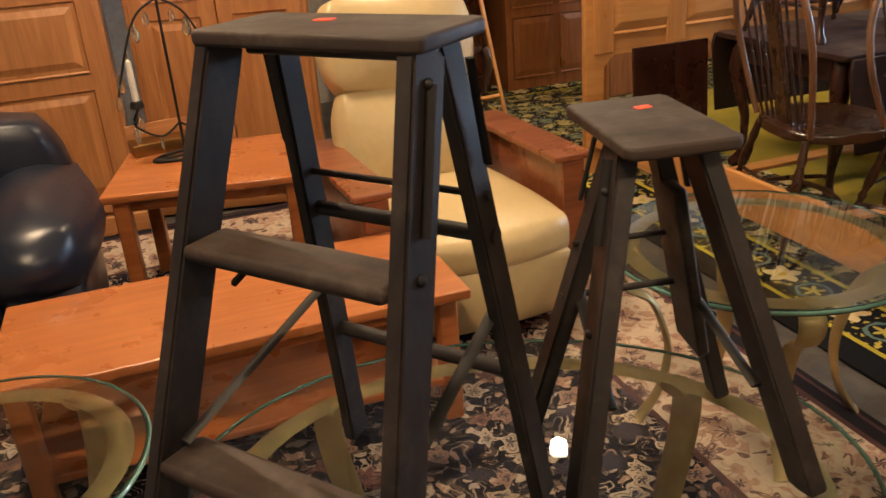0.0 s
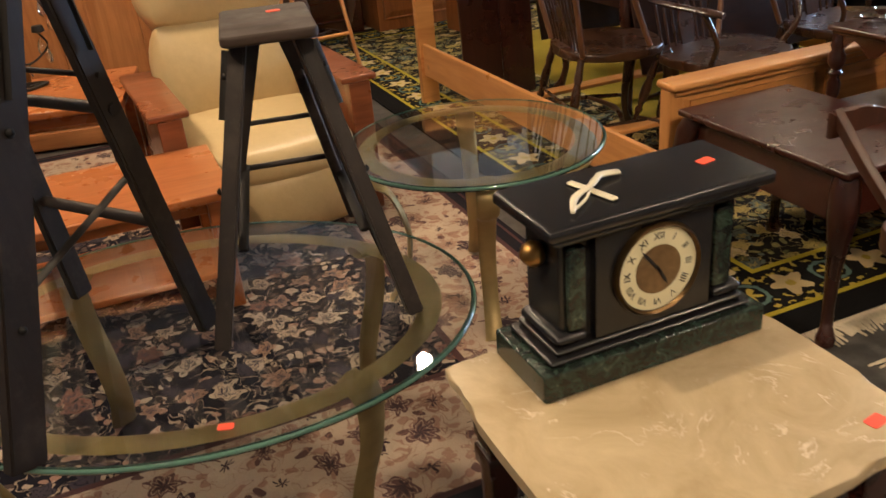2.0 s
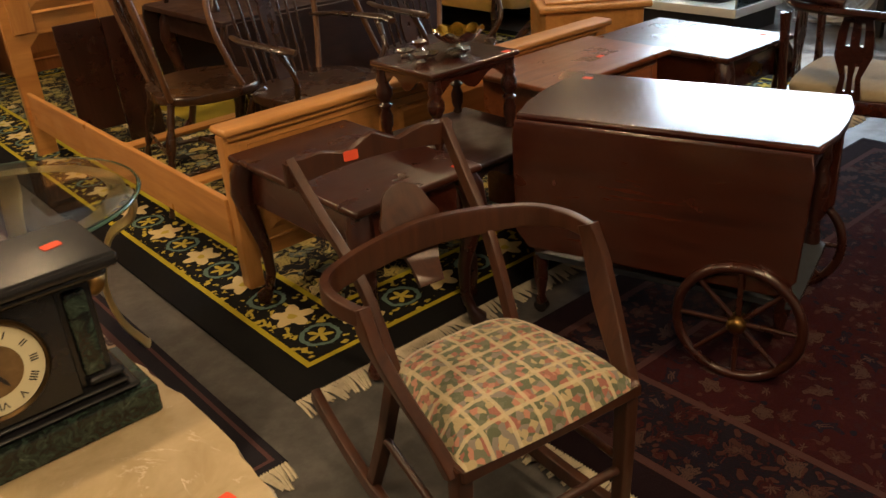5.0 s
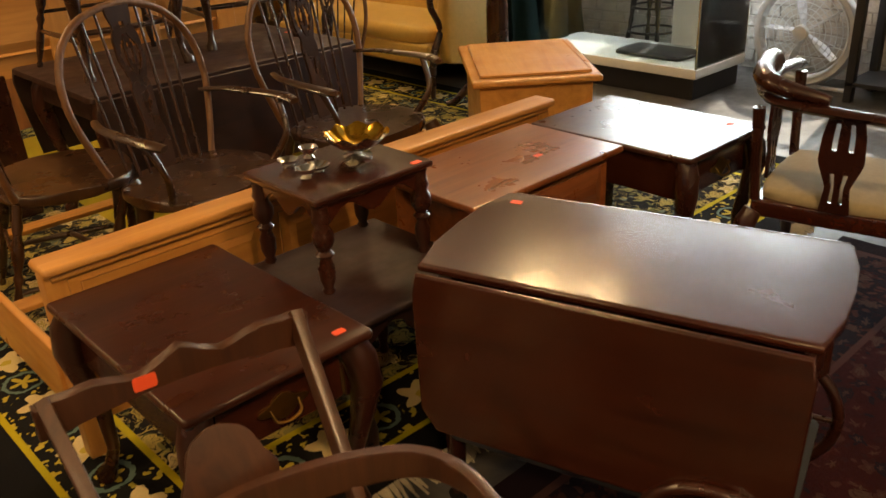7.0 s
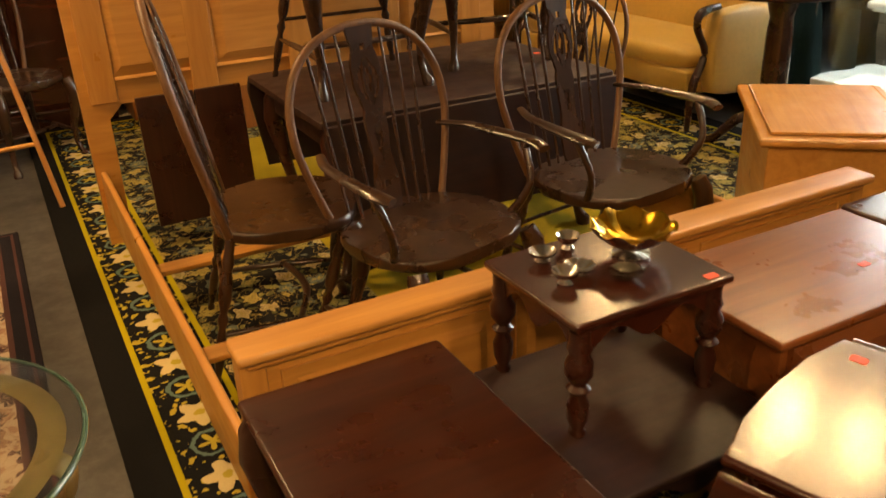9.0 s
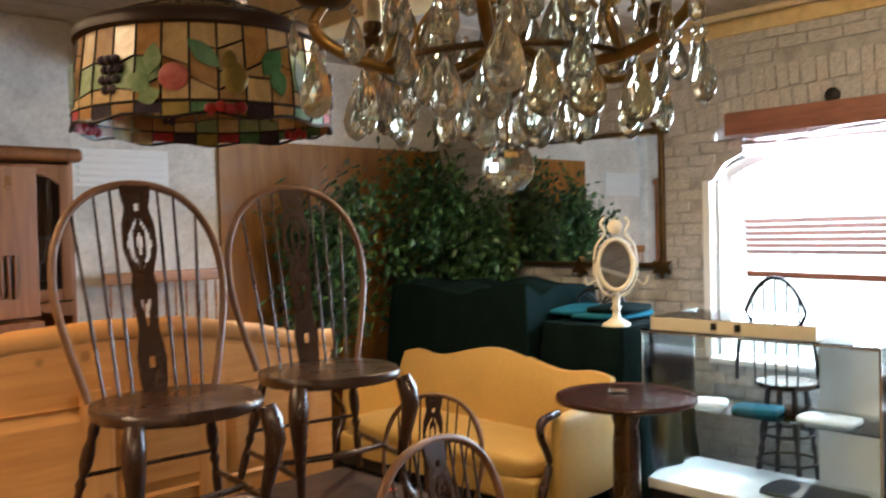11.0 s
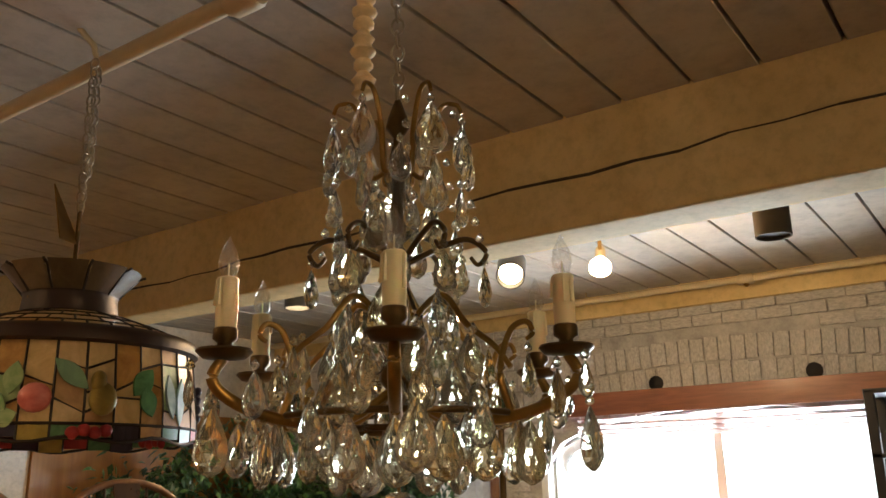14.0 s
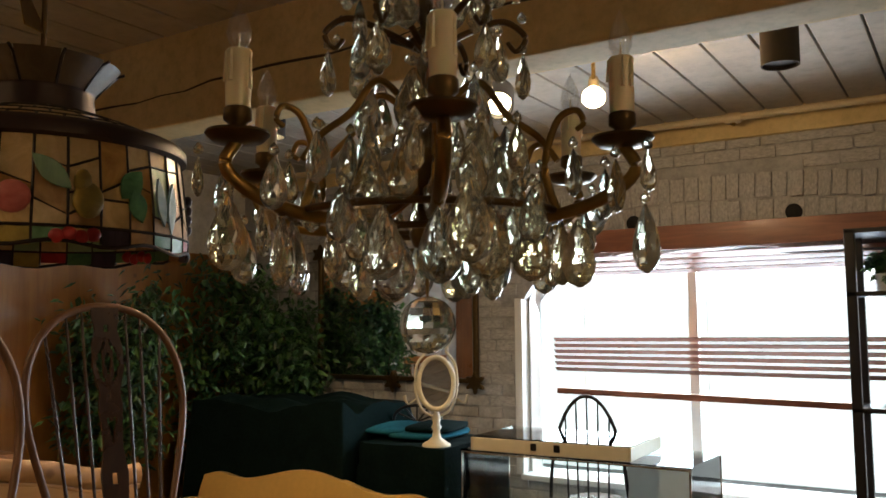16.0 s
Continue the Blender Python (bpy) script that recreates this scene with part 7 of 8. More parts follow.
for k in range(5):
    a = 72 * k
    part("blade", slab(B(), [(0.03, -0.02), (0.14, -0.07), (0.25, -0.05), (0.26, 0.05), (0.14, 0.06), (0.03, 0.02)], -0.003, 0.003, 0.001, pose(0, 0, 0.36, 0, 0, 0) @ pose(0, 0, 0, a, 0, 0) @ pose(0, 0, 0, 0, 70, 90)), PLASTICGREY, fn)
for k in range(24):
    a = 2 * math.pi * k / 24
    part("cage_wire", tube(B(), [(-0.06, 0.05 * math.cos(a), 0.36 + 0.05 * math.sin(a)), (-0.045, 0.29 * math.cos(a + 0.3), 0.36 + 0.29 * math.sin(a + 0.3))], 0.0022, 4), PLASTICGREY, fn)
part("stand", tube(B(), [(0.0, -0.30, 0.36), (0.02, -0.30, 0.02), (0.02, 0.30, 0.02), (0.0, 0.30, 0.36)], 0.014, 8), PLASTICGREY, fn)

# ---- black shelving by the window ----
sh = thing("black_shelf_unit", "tall black open shelving unit by the window", "shelf", 6.86, 1.30, 0.0)
for xx in (0.0, 0.34):
    for yy in (0.0, 0.36):
        part("upright", box(B(), xx, xx + 0.05, yy, yy + 0.05, 0, 2.30, 0.003), BLACKPAINT, sh)
for z in (0.10, 0.75, 1.35, 1.95, 2.28):
    part("shelf", box(B(), 0.0, 0.39, 0.0, 0.41, z, z + 0.025, 0.003), BLACKPAINT, sh)


# ---- ficus trees ----
def leaf_mat():
    m, nt, p = mat("ficus_leaf", 0.42)
    g = nd(nt, "ShaderNodeNewGeometry")
    c = ramp(nt, g.outputs["Random Per Island"], [(0.0, (0.010, 0.034, 0.013)), (0.6, (0.032, 0.092, 0.028)), (1.0, (0.085, 0.19, 0.05))])
    nt.links.new(c, p.inputs["Base Color"])
    return m


LEAF = leaf_mat()
BARK = plain("grey_bark", (0.10, 0.075, 0.05), 0.85, 0, 0.3, 30, 0.5)


def ficus(x, y, h, r, seed, label):
    t = thing("ficus_tree", label, "plant", x, y, 0.0, 0, "artificial ficus trees")
    rnd = random.Random(seed)
    part("pot", lathe(B(), [(0.11, 0), (0.15, 0.26), (0.16, 0.27), (0.15, 0.28), (0.13, 0.25), (0.001, 0.24)], 18), BRONZE, t)
    bm = B()
    tips = []
    for k in range(3):
        a = 2 * math.pi * k / 3
        tube(bm, smooth_path([(0.03 * math.cos(a), 0.03 * math.sin(a), 0.24), (0.035 * math.cos(a + 2), 0.035 * math.sin(a + 2), h * 0.4), (0.04 * math.cos(a + 4), 0.04 * math.sin(a + 4), h * 0.72)], 5), [0.014, 0.010, 0.007], 6)
    for k in range(26):
        z0 = h * rnd.uniform(0.40, 0.75)
        a = rnd.uniform(0, 2 * math.pi)
        q = rnd.uniform(0.45, 1.0) * r
        tip = Vector((q * math.cos(a), q * math.sin(a), min(h, z0 + rnd.uniform(0.05, 0.34) * h)))
        mid = Vector((tip.x * 0.45, tip.y * 0.45, z0 * 0.4 + tip.z * 0.6))
        pts = smooth_path([(0, 0, z0), mid, tip], 4)
        tube(bm, pts, [0.006, 0.003], 5)
        tips += pts[3:]
    part("trunk", bm, BARK, t, "braided thin stems")
    bm = B()
    for k in range(2600):
        p = rnd.choice(tips) + Vector((rnd.gauss(0, 0.085), rnd.gauss(0, 0.085), rnd.gauss(-0.04, 0.10)))
        L = rnd.uniform(0.06, 0.105)
        mm = Matrix.Translation(p) @ Euler((rnd.uniform(-1.2, 0.2), rnd.uniform(-0.6, 0.6), rnd.uniform(0, 6.28))).to_matrix().to_4x4()
        w = L * 0.26
        q = [mm @ Vector(v) for v in ((0, 0, 0), (w, L * 0.4, -0.006), (0, L, -0.016), (-w, L * 0.4, -0.006), (0, L * 0.4, 0.004))]
        vs = [bm.verts.new(v) for v in q]
        for a, b in ((0, 1), (1, 2), (2, 3), (3, 0)):
            bm.faces.new((vs[a], vs[b], vs[4]))
    ob = part("crown", bm, LEAF, t, "dense small green leaves", smooth=False)
    return t


ficus(5.75, 6.18, 2.12, 0.36, 3, "green ficus tree by the wood panelling")
ficus(6.75, 6.05, 2.45, 0.44, 9, "large dark green ficus tree in the corner")
ficus(7.02, 5.72, 1.95, 0.20, 15, "slim green ficus tree beside the wall mirror")


def shelf_plant(x, y, z):
    t = thing("potted_plant", "small green trailing plant on the black shelf", "plant", x, y, z)
    rnd = random.Random(21)
    part("pot", lathe(B(), [(0.05, 0), (0.065, 0.085), (0.07, 0.09), (0.064, 0.095), (0.055, 0.08), (0.001, 0.078)], 16), WHITEPAINT, t)
    stems, leaves = B(), B()
    for k in range(16):
        a = rnd.uniform(0, 2 * math.pi)
        r = rnd.uniform(0.05, 0.13)
        pts = smooth_path([(0, 0, 0.07), (0.5 * r * math.cos(a), 0.5 * r * math.sin(a), rnd.uniform(0.14, 0.22)), (r * math.cos(a), r * math.sin(a), rnd.uniform(0.06, 0.22))], 5)
        tube(stems, pts, 0.002, 4)
        for p in pts[2:]:
            for q in range(3):
                L = rnd.uniform(0.03, 0.055)
                mm = Matrix.Translation(p) @ Euler((rnd.uniform(-1.0, 0.4), rnd.uniform(-0.5, 0.5), rnd.uniform(0, 6.28))).to_matrix().to_4x4()
                vs = [leaves.verts.new(mm @ Vector(v)) for v in ((0, 0, 0), (L * 0.3, L * 0.45, -0.004), (0, L, -0.012), (-L * 0.3, L * 0.45, -0.004), (0, L * 0.45, 0.004))]
                for b, c in ((0, 1), (1, 2), (2, 3), (3, 0)):
                    leaves.faces.new((vs[b], vs[c], vs[4]))
    part("stem", stems, BARK, t)
    part("leaves", leaves, LEAF, t, "glossy small green leaves", smooth=False)


shelf_plant(7.06, 1.54, 1.976)


# ---- light fittings on the ceiling ----
def flood(x, y, z, tilt, turn, lit, label):
    t = thing("flood_lamp", label, "ceiling lamp", x, y, z, turn, "ceiling flood lamps")
    part("stem", tube(B(), [(0, 0, 0.02), (0, 0, ZC - z)], 0.010, 8), BRASS, t)
    part("socket", lathe(B(), [(0.020, -0.03), (0.026, 0.0), (0.024, 0.05), (0.012, 0.06)], 14, pose(0, 0, 0, 0, tilt, 0)), CREAMPAINT, t)
    part("bulb", lathe(B(), [(0.020, -0.03), (0.030, -0.055), (0.052, -0.085), (0.054, -0.105), (0.036, -0.125), (0.002, -0.132)], 20, pose(0, 0, 0, 0, tilt, 0)), BULB_ON if lit else CREAMWAX, t, "lit frosted flood bulb" if lit else "")
    return t


def can(x, y, z, tilt, turn, lit, label):
    t = thing("can_spotlight", label, "ceiling lamp", x, y, z, turn, "black can spotlights")
    mm = pose(0, 0, 0, 0, tilt, 0)
    part("can", lathe(B(), [(0.001, -0.095), (0.066, -0.095), (0.068, -0.11), (0.074, -0.11), (0.074, 0.08), (0.06, 0.095), (0.001, 0.098)] if not lit else [(0.068, -0.10), (0.074, -0.10), (0.074, 0.06), (0.06, 0.075), (0.001, 0.078), (0.001, 0.07), (0.066, 0.05)], 24, mm, False), BLACKPAINT if lit else GAP, t, "black metal can")
    if lit:
        part("bulb", lathe(B(), [(0.001, -0.075), (0.058, -0.075), (0.06, -0.06), (0.03, 0.0), (0.001, 0.02)], 20, mm), BULB_ON, t, "lit reflector bulb")
    part("stem", tube(B(), [(0, 0, 0.06), (0, 0, ZC - z)], 0.012, 8), BLACKPAINT, t)
    return t


flood(5.66, 2.60, 2.93, 40, 20, True, "bare lit flood bulb on a ceiling socket")
can(5.60, 3.07, 2.93, 52, 25, True, "black can spotlight with a lit bulb")
can(5.50, 1.745, 2.945, 0, 0, False, "unlit black can spotlight below the ceiling")
for fx, fy, watts in FLOODS:
    can(fx, fy, 2.93, 0, 0, True, "black can spotlight over the sale floor")
can(1.9, -1.3, 2.86, -40, 65, True, "black can spotlight aimed at the chandelier")

# ---- crystal chandelier ----
CX, CY = 3.13, 1.875
cl = thing("chandelier", "aged brass crystal chandelier with six unlit candles", "chandelier", CX, CY, 0.0, 0)
A0 = 217.0
part("column", lathe(B(), [(0.004, 1.93), (0.022, 1.94), (0.030, 1.96), (0.014, 1.985), (0.018, 2.03), (0.034, 2.05), (0.034, 2.07), (0.012, 2.09), (0.010, 2.26), (0.028, 2.28), (0.010, 2.30), (0.009, 2.52), (0.024, 2.54), (0.020, 2.56), (0.006, 2.60)], 16), BRONZE, cl, "turned brass column")
part("glass_baluster", lathe(B(), [(0.014, 2.10), (0.040, 2.13), (0.046, 2.17), (0.022, 2.22), (0.016, 2.25)], 12), CRYSTAL, cl, "clear glass baluster", smooth=False)
part("glass_baluster", lathe(B(), [(0.012, 2.31), (0.034, 2.33), (0.040, 2.36), (0.018, 2.41), (0.028, 2.44), (0.012, 2.50)], 12), CRYSTAL, cl, "clear glass baluster", smooth=False)
for rr, zz in ((0.215, 1.985), (0.10, 1.965)):
    part("ring", tube(B(), [(rr * math.cos(q), rr * math.sin(q), zz) for q in [2 * math.pi * i / 48 for i in range(48)]], 0.006, 6, True), BRONZE, cl, "scrolled brass ring")
for k in range(6):
    a = radians(A0 + 60 * k)
    ca, sa = math.cos(a), math.sin(a)

    def P(r, z):
        return (r * ca, r * sa, z)

    part("arm", tube(B(), smooth_path([P(0.02, 2.03), P(0.09, 1.985), P(0.17, 1.975), P(0.25, 1.985), P(0.31, 2.01), P(0.338, 2.04), P(0.32, 2.075)], 6), [0.008, 0.009, 0.010, 0.0105, 0.010, 0.009], 8), BRASS, cl, "curved brass arm")
    part("arm_scroll", tube(B(), smooth_path([P(0.22, 1.98), P(0.20, 2.05), P(0.22, 2.12), P(0.25, 2.135), P(0.262, 2.115), P(0.25, 2.105)], 6), [0.007, 0.006, 0.005, 0.004], 8), BRASS, cl, "rising scroll")
    part("arm_scroll", tube(B(), smooth_path([P(0.03, 2.16), P(0.09, 2.20), P(0.14, 2.14), P(0.19, 2.10), P(0.22, 2.06)], 6), [0.006, 0.006, 0.005], 8), BRASS, cl)
    part("bobeche", lathe(B(), [(0.008, 2.090), (0.036, 2.094), (0.046, 2.104), (0.044, 2.108), (0.014, 2.102), (0.012, 2.118), (0.020, 2.124), (0.020, 2.140), (0.014, 2.146)], 18, Matrix.Translation((0.32 * ca, 0.32 * sa, -0.020))), BRONZE, cl, "brass drip pan and cup")
    cn = part("candle", lathe(B(), [(0.0175, 0), (0.0185, 0.03), (0.0178, 0.07), (0.0190, 0.080), (0.0165, 0.084), (0.008, 0.082)], 14), CREAMWAX, cl, "cream candle sleeve", pose(0.32 * ca, 0.32 * sa, 2.122))
    for j in range(5):
        b = 2 * math.pi * (j * 0.37 + k * 0.21)
        part("wax_drip", tube(B(), [(0.0178 * math.cos(b), 0.0178 * math.sin(b), 0.080), (0.0190 * math.cos(b), 0.0190 * math.sin(b), 0.055 - 0.008 * (j % 3)), (0.0186 * math.cos(b), 0.0186 * math.sin(b), 0.046 - 0.01 * (j % 3))], [0.0025, 0.003, 0.004], 5), CREAMWAX, cn)
    part("bulb", lathe(B(), [(0.009, 0), (0.010, 0.006), (0.0165, 0.018), (0.0180, 0.030), (0.0150, 0.045), (0.008, 0.060), (0.003, 0.070), (0.0005, 0.076)], 14, None, False), BULBGLASS, cl, "clear flame bulb", pose(0.32 * ca, 0.32 * sa, 2.202))
    part("filament", tube(B(), [(0.32 * ca, 0.32 * sa, 2.202), (0.32 * ca, 0.32 * sa, 2.230)], 0.0016, 6), CREAMWAX, cl)
    # upper tier scrolls
    a2 = a + radians(30)
    c2_, s2_ = math.cos(a2), math.sin(a2)
    part("upper_scroll", tube(B(), smooth_path([(0.02 * c2_, 0.02 * s2_, 2.27), (0.08 * c2_, 0.08 * s2_, 2.30), (0.13 * c2_, 0.13 * s2_, 2.315), (0.165 * c2_, 0.165 * s2_, 2.29), (0.15 * c2_, 0.15 * s2_, 2.265), (0.135 * c2_, 0.135 * s2_, 2.28)], 6), [0.006, 0.006, 0.005, 0.004], 7), BRONZE, cl)
    part("crown_scroll", tube(B(), smooth_path([(0.015 * c2_, 0.015 * s2_, 2.46), (0.05 * c2_, 0.05 * s2_, 2.44), (0.06 * c2_, 0.06 * s2_, 2.52), (0.085 * c2_, 0.085 * s2_, 2.585), (0.115 * c2_, 0.115 * s2_, 2.59), (0.125 * c2_, 0.125 * s2_, 2.57)], 6), [0.005, 0.006, 0.005, 0.004], 7), BRASS, cl, "crown scroll")
rnd = random.Random(11)


def drop(r, ang, z, me, wire=0.012):
    x, y = r * math.cos(radians(ang)), r * math.sin(radians(ang))
    turn = ang + 90 + rnd.uniform(-35, 35)
    hang(cl, BEAD, x, y, z, rnd.uniform(0, 90), "crystal_bead")
    hang(cl, me, x, y, z - 0.020, turn)
    return x, y


for k in range(6):
    a = A0 + 60 * k
    drop(0.345, a + 5, 2.010, DROP_L)
    drop(0.365, a - 6, 2.075, DROP_S)
    drop(0.285, a + 8, 2.070, DROP_M)
    drop(0.325, a - 9, 2.065, DROP_M)
    drop(0.250, a, 1.990, DROP_L)
    drop(0.215, a + 20, 1.997, DROP_L)
    drop(0.215, a + 40, 1.997, DROP_L)
    drop(0.185, a + 30, 2.085, DROP_L)
    drop(0.130, a + 14, 2.150, DROP_L)
    drop(0.105, a + 30, 1.975, DROP_L)
    drop(0.260, a + 30, 2.02, DROP_M)
    drop(0.160, a + 30, 2.280, DROP_M)
    drop(0.125, a + 2, 2.290, DROP_M)
    drop(0.125, a + 30, 2.565, DROP_L)
    drop(0.120, a + 30, 2.435, DROP_M)
    drop(0.075, a + 4, 2.500, DROP_M)
    drop(0.060, a + 30, 2.395, DROP_S)
    drop(0.175, a + 47, 2.135, DROP_M)
    drop(0.100, a + 45, 2.225, DROP_L)
    drop(0.235, a + 15, 2.110, DROP_M)
    drop(0.150, a + 2, 2.060, DROP_M)
    drop(0.215, a + 30, 1.997, DROP_M)
    drop(0.135, a + 22, 2.500, DROP_M)
    drop(0.110, a + 40, 2.360, DROP_M)
    for j in range(7):
        u = j / 6
        rr = 0.115 + 0.045 * u
        hang(cl, BEAD, rr * math.cos(radians(a + 8)), rr * math.sin(radians(a + 8)), 2.56 - 0.25 * u - 0.02 * math.sin(math.pi * u), 0, "crystal_bead")
bm = B()
bmesh.ops.create_uvsphere(bm, u_segments=16, v_segments=10, radius=0.046)
part("crystal_ball", bm, CRYSTAL, cl, "large faceted crystal ball", pose(0, 0, 1.815), smooth=False)
part("ball_hook", tube(B(), [(0, 0, 1.86), (0, 0, 1.935)], 0.003, 6), BRASS, cl)


def chain(x, y, z0, z1, link, wire, parent):
    n = int((z1 - z0) / (link * 0.78))
    for k in range(n):
        zc = z0 + (k + 0.5) * (z1 - z0) / n
        pts = [(0.36 * link * math.cos(q), 0, 0.5 * link * math.sin(q)) for q in [2 * math.pi * i / 12 for i in range(12)]]
        part("chain_link", tube(B(), pts, wire, 5, True, up=(0, 1, 0)), CHAINMETAL, parent, "", pose(x, y, zc, 0, 0, 90 * (k % 2) + 20))


chain(0, 0, 2.60, ZC - 0.01, 0.036, 0.0028, cl)
part("ceiling_hook", tube(B(), smooth_path([(0, 0, ZC), (0, 0, ZC - 0.02), (0.012, 0, ZC - 0.035), (0, 0, ZC - 0.05)], 4), 0.004, 6), IRON, cl)
pts = []
rad = []
for i in range(60):
    u = i / 59
    pts.append((-0.050 - 0.010 * math.sin(u * 5), 0.035 + 0.008 * math.cos(u * 4), 2.60 + (ZC - 2.60) * u))
    rad.append(0.0190 + 0.0055 * math.sin(i * 1.9) + 0.003 * math.sin(i * 0.7))
part("cord_cover", tube(B(), pts, rad, 9), ROPE, cl, "ruched cream silk cord cover")


# ---- stained glass hanging lamp ----
def art_glass(name, a, b, trans=0.12):
    m, nt, p = mat(name, 0.34, 0.0, Transmission_Weight=trans)
    v = coords(nt)
    c = ramp(nt, noise_tex(nt, v, 14, 4, 0.6, 1.5), [(0.3, a), (0.7, b)])
    nt.links.new(c, p.inputs["Base Color"])
    bump(nt, p, noise_tex(nt, v, 40, 3), 0.15, 0.003)
    return m


AMBER = art_glass("amber_art_glass", (0.28, 0.125, 0.028), (0.54, 0.31, 0.095))
CREAMG = art_glass("cream_art_glass", (0.48, 0.31, 0.12), (0.72, 0.53, 0.25))
SMOKEG = art_glass("smoky_brown_glass", (0.07, 0.045, 0.022), (0.15, 0.10, 0.05))
DARKBAND = plain("dark_brown_band", (0.030, 0.014, 0.008), 0.45, 0.3, 0.3, 30)
LEAFG = art_glass("green_art_glass", (0.02, 0.11, 0.03), (0.10, 0.28, 0.10))
PALEG = art_glass("pale_green_glass", (0.16, 0.30, 0.12), (0.40, 0.50, 0.26))
REDG = art_glass("red_art_glass", (0.30, 0.008, 0.012), (0.55, 0.03, 0.03), 0.2)
PINKG = art_glass("pink_art_glass", (0.50, 0.09, 0.08), (0.75, 0.25, 0.20), 0.2)
PEARG = art_glass("olive_gold_glass", (0.28, 0.20, 0.03), (0.50, 0.38, 0.08), 0.2)
GRAPEG = art_glass("purple_black_glass", (0.012, 0.008, 0.016), (0.05, 0.03, 0.05), 0.1)
AQUAG = art_glass("iridescent_glass", (0.25, 0.42, 0.38), (0.60, 0.72, 0.62), 0.4)
tl = thing("stained_glass_lamp", "hanging stained glass lamp with fruit border", "lamp", 3.07, 2.85, 0.0, 0)
SEG = 32


def shade_piece(r0, z0, r1, z1, a0, a1, material, gap=0.0, n=3, name="glass_piece", label=""):
    bm = B()
    ring = []
    ga = gap
    for side in (0, 0.004):
        for (r, z) in ((r0, z0), (r1, z1)):
            ring.append([bm.verts.new(((r - side) * math.cos(a), (r - side) * math.sin(a), z)) for a in [a0 + ga + (a1 - a0 - 2 * ga) * i / n for i in range(n + 1)]])
    lo, hi, lo2, hi2 = ring
    for i in range(n):
        bm.faces.new((lo[i], lo[i + 1], hi[i + 1], hi[i]))
        bm.faces.new((lo2[i], hi2[i], hi2[i + 1], lo2[i + 1]))
    return part(name, bm, material, tl, label)


RB, RT = 0.315, 0.295
rnd = random.Random(5)


def skirt_piece(a0, a1, b0, b1, t0, t1, material):
    # slanted pane of the skirt between two lead lines
    bm = B()
    sides = []
    for dr in (0, 0.004):
        row = []
        for a, z in ((a0, b0), (a1, b1), (a1, t1), (a0, t0)):
            r = RB + (RT - RB) * max(0.0, (z - 2.02) / 0.16) - dr
            row.append(bm.verts.new((r * math.cos(a), r * math.sin(a), z)))
        sides.append(row)
    bm.faces.new(sides[0])
    bm.faces.new(sides[1][::-1])
    part("glass_piece", bm, material, tl)
    r = RB + (RT - RB) * max(0.0, (b0 - 2.02) / 0.16)
    part("lead_line", tube(B(), [(r * math.cos(a0), r * math.sin(a0), b0 - 0.0015), (r * math.cos(a1), r * math.sin(a1), b1 - 0.0015)], 0.0026, 4), LEADCAME, tl)


joints = [[2.003, 2.040 + rnd.uniform(-0.015, 0.02), 2.085 + rnd.uniform(-0.02, 0.02), 2.130 + rnd.uniform(-0.02, 0.02), 2.179] for i in range(SEG)]
for i in range(SEG):
    a0, a1 = 2 * math.pi * i / SEG + 0.008, 2 * math.pi * (i + 1) / SEG - 0.008
    left, right = joints[i], joints[(i + 1) % SEG]
    drop_row = rnd.choice((1, 2, 3, 0))
    rows = [k for k in range(5) if k != drop_row or k == 0]
    for k0, k1 in zip(rows, rows[1:]):
        skirt_piece(a0, a1, left[k0] + 0.003, right[k0] + 0.003, left[k1], right[k1], rnd.choice((AMBER, AMBER, CREAMG, AMBER, CREAMG, PALEG if k0 < 2 else AMBER)))
    shade_piece(RB, 1.972 + 0.006 * math.sin(i * 2.1), RB, 2.001, a0, a1, rnd.choice((LEAFG, PEARG, GRAPEG, AMBER, REDG)), 0.0)
for k, (ra, za, rb, zb) in enumerate(((0.288, 2.210, 0.248, 2.230), (0.246, 2.231, 0.203, 2.248), (0.201, 2.249, 0.157, 2.264), (0.155, 2.265, 0.112, 2.278))):
    n = SEG - 6 * k
    for i in range(n):
        shade_piece(ra, za, rb, zb, 2 * math.pi * (i + 0.5 * (k % 2)) / n, 2 * math.pi * (i + 1 + 0.5 * (k % 2)) / n, rnd.choice((AMBER, CREAMG, CREAMG)), 0.012, 2)
        q = 2 * math.pi * (i + 0.5 * (k % 2)) / n
        part("lead_line", tube(B(), [(ra * math.cos(q), ra * math.sin(q), za), (rb * math.cos(q), rb * math.sin(q), zb)], 0.0028, 4), LEADCAME, tl)
part("band", lathe(B(), [(0.296, 2.176), (0.309, 2.182), (0.309, 2.200), (0.300, 2.212), (0.288, 2.218), (0.282, 2.205), (0.286, 2.182)], 48, None, False), DARKBAND, tl, "dark metal band")
part("lead_rim", tube(B(), [((RB + 0.001) * math.cos(q), (RB + 0.001) * math.sin(q), 1.972 + 0.006 * math.sin(q * SEG / (2 * math.pi) * 2.1)) for q in [2 * math.pi * i / 64 for i in range(64)]], 0.004, 5, True), LEADCAME, tl)
for i in range(SEG):
    q = 2 * math.pi * i / SEG
    part("lead_line", tube(B(), [(RB * math.cos(q), RB * math.sin(q), 1.972), ((RB - 0.002) * math.cos(q), (RB - 0.002) * math.sin(q), 2.05), (RT * math.cos(q), RT * math.sin(q), 2.182)], 0.0028, 4), LEADCAME, tl)
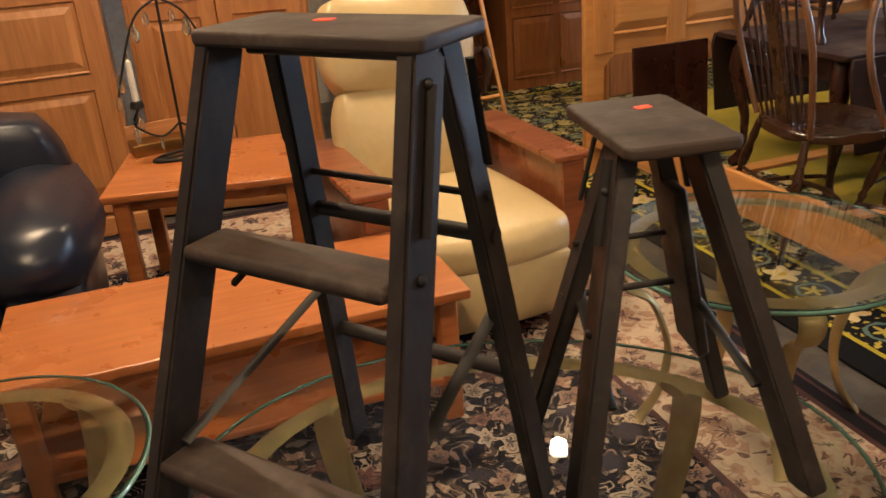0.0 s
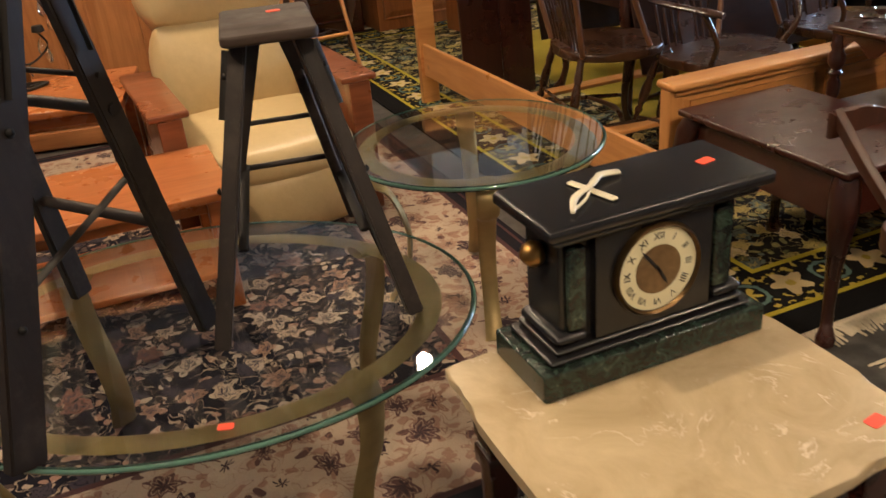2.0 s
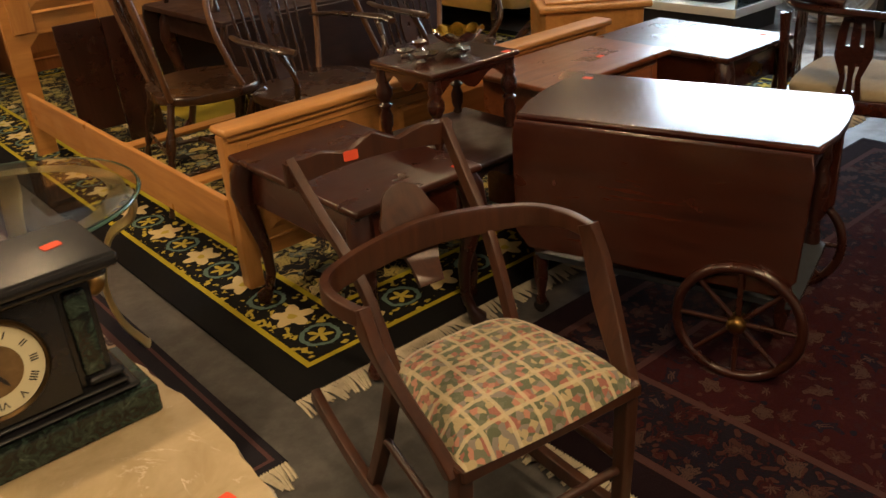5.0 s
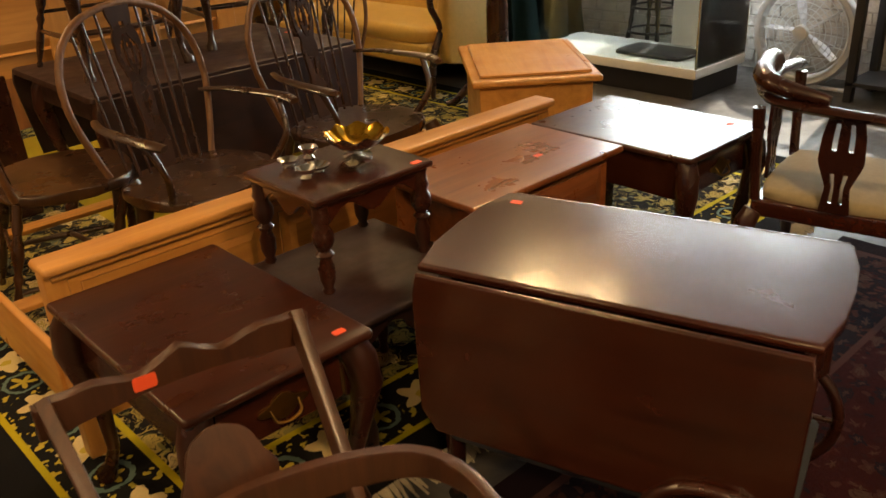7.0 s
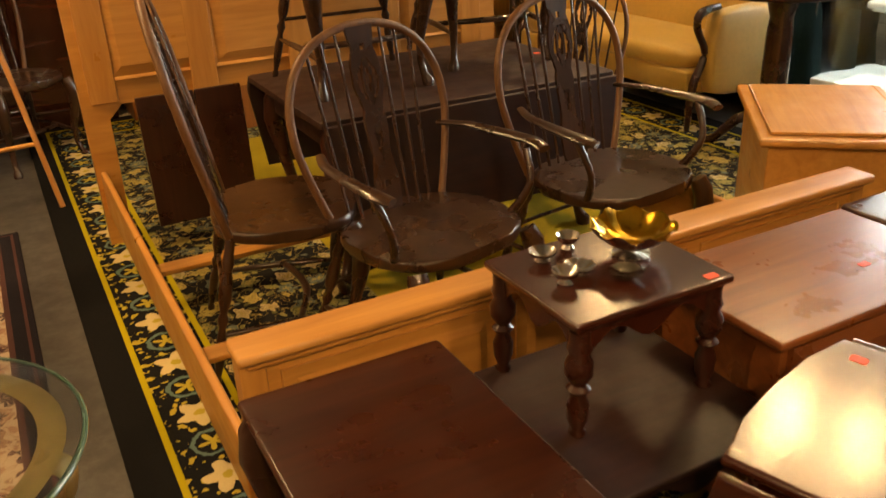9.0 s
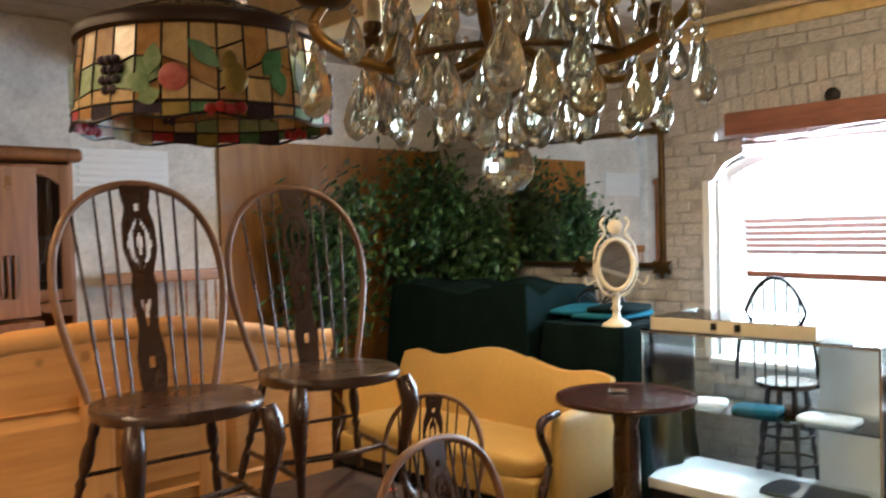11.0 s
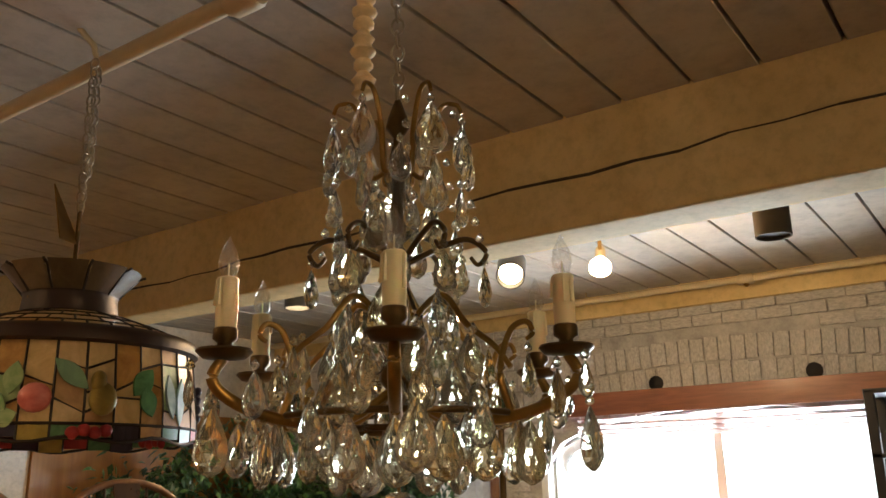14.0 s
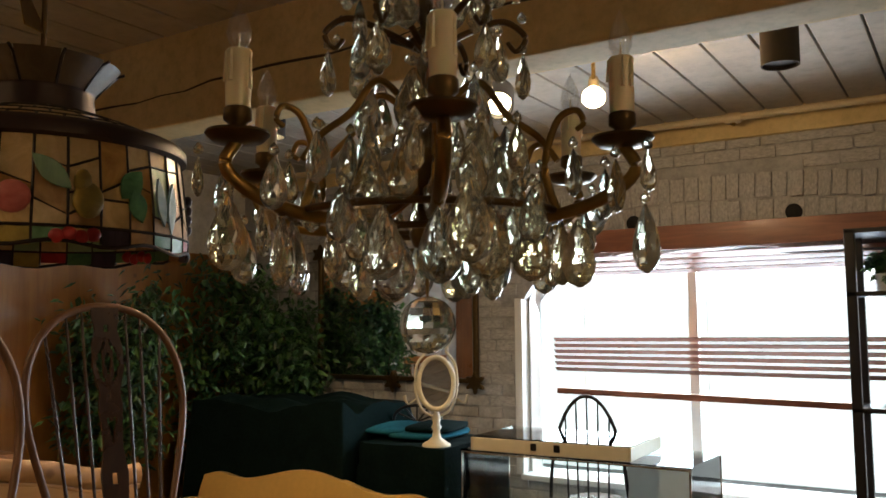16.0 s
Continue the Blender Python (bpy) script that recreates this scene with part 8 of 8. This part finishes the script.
for rr, zz in ((RB, 2.003), (0.247, 2.2305), (0.202, 2.2485), (0.156, 2.2645), (0.112, 2.278)):
    part("lead_ring", tube(B(), [(rr * math.cos(q), rr * math.sin(q), zz) for q in [2 * math.pi * i / 48 for i in range(48)]], 0.0028, 4, True), LEADCAME, tl)
part("neck", lathe(B(), [(0.110, 2.272), (0.113, 2.280), (0.108, 2.322), (0.111, 2.328)], 32, None, False), DARKBAND, tl, "dark metal collar")
for i in range(10):
    a0, a1 = 2 * math.pi * i / 10, 2 * math.pi * (i + 1) / 10
    shade_piece(0.108, 2.328, 0.162, 2.388, a0, a1, SMOKEG, 0.03, 3, "crown_piece", "flaring smoky glass crown petal")
    q = a0
    part("crown_rib", tube(B(), [(0.108 * math.cos(q), 0.108 * math.sin(q), 2.326), (0.148 * math.cos(q), 0.148 * math.sin(q), 2.378), (0.170 * math.cos(q), 0.170 * math.sin(q), 2.386)], 0.0035, 5), LEADCAME, tl)


def fruit(ang, z, w, h, material, name, bulge=0.012, tilt=0.0):
    bm = B()
    bmesh.ops.create_uvsphere(bm, u_segments=14, v_segments=8, radius=1.0)
    a = radians(ang)
    rr = RB - 0.002
    mm = Matrix.Translation((rr * math.cos(a), rr * math.sin(a), z)) @ pose(0, 0, 0, 0, 0, ang) @ pose(0, 0, 0, tilt, 0, 0) @ Matrix.Diagonal((bulge, w / 2, h / 2, 1))
    bmesh.ops.transform(bm, matrix=mm, verts=bm.verts)
    part(name, bm, material, tl)


def leaf_piece(ang, z, w, h, tilt, material):
    bm = B()
    o = [(0.5 * w * math.sin(math.pi * u) * (1 if s > 0 else -1), (u - 0.5) * h) for s in (1, -1) for u in ([i / 8 for i in range(9)] if s > 0 else [1 - i / 8 for i in range(1, 8)])]
    slab(bm, o, -0.002, 0.003, 0.001, None, 1)
    a = radians(ang)
    mm = Matrix.Translation(((RB - 0.001) * math.cos(a), (RB - 0.001) * math.sin(a), z)) @ pose(0, 0, 0, 0, 0, ang) @ pose(0, 0, 0, tilt, 0, 0) @ pose(0, 0, 0, 90, 0, 90)
    bmesh.ops.transform(bm, matrix=mm, verts=bm.verts)
    part("glass_leaf", bm, material, tl, "green glass leaf")


FA = math.degrees(math.atan2(0.9 - 2.85, 1.95 - 3.07))
for rep in range(3):
    f0 = FA + 120 * rep
    fruit(f0 - 10, 2.055, 0.066, 0.062, PINKG, "apple", 0.016)
    fruit(f0 + 14, 2.055, 0.060, 0.070, PEARG, "pear", 0.014)
    fruit(f0 + 12, 2.090, 0.034, 0.050, PEARG, "pear", 0.012)
    for j in range(11):
        fruit(f0 - 42 + 3.6 * (j % 3) + 1.6 * (j // 3 % 2), 2.10 - 0.022 * (j // 3) , 0.022, 0.022, GRAPEG, "grape", 0.010)
    for j in range(4):
        fruit(f0 + 4 + 4.0 * j, 1.985 + 0.005 * (j % 2), 0.030, 0.028, REDG, "cherry", 0.012)
    leaf_piece(f0 + 2, 2.105, 0.040, 0.095, 48, LEAFG)
    leaf_piece(f0 - 18, 2.095, 0.040, 0.070, -10, PALEG)
    leaf_piece(f0 - 24, 2.045, 0.045, 0.060, 60, PALEG)
    leaf_piece(f0 - 20, 2.015, 0.040, 0.055, -70, PALEG)
    leaf_piece(f0 + 30, 2.095, 0.050, 0.075, -35, LEAFG)
    leaf_piece(f0 + 33, 2.055, 0.045, 0.070, 20, LEAFG)
    leaf_piece(f0 + 45, 2.070, 0.030, 0.100, 15, AQUAG)
    leaf_piece(f0 + 52, 2.060, 0.030, 0.110, 0, AQUAG)
part("finial_rod", tube(B(), [(0, 0, 2.27), (0, 0, 2.55)], 0.006, 8), BRONZE, tl)
part("spider", tube(B(), [(-0.11, 0, 2.312), (0, 0, 2.325), (0.11, 0, 2.312)], 0.004, 6), BRONZE, tl)
part("ceiling_plate", slab(B(), [(-0.05, 0), (0.05, 0.01), (0.0, 0.17)], 0, 0.003, 0, pose(-0.03, -0.02, 2.455, 70, 0, 30)), BRASS, tl, "tilted brass canopy plate")
chain(0.0, 0.0, 2.55, 2.975, 0.034, 0.0025, tl)
chain(0.03, 0.03, 2.66, 2.975, 0.034, 0.0025, tl)

# ---- the bricks of the window wall ----
verts, faces = [], []
for i, (yc, zc, wy, wz, tilt) in enumerate(BRICKS):
    m = pose(WX, yc, zc, tilt, 0, 0) @ Matrix.Diagonal((1, wy, wz, 1))
    me = brick_meshes[i % len(brick_meshes)]
    if i < 300:
        ob = new("brick", me)
        ob.parent = wall_window
        ob.matrix_local = m
    else:
        n0 = len(verts)
        verts += [m @ v.co for v in me.vertices]
        faces += [[n0 + k for k in p.vertices] for p in me.polygons]
me = bpy.data.meshes.new("brickwork")
me.from_pydata(verts, [], faces)
me.materials.append(BRICKPAINT)
ob = new("brickwork", me)
ob.parent = wall_window
ob["kind"] = "stuff"
ob["label"] = "whitewashed bricks in even courses"
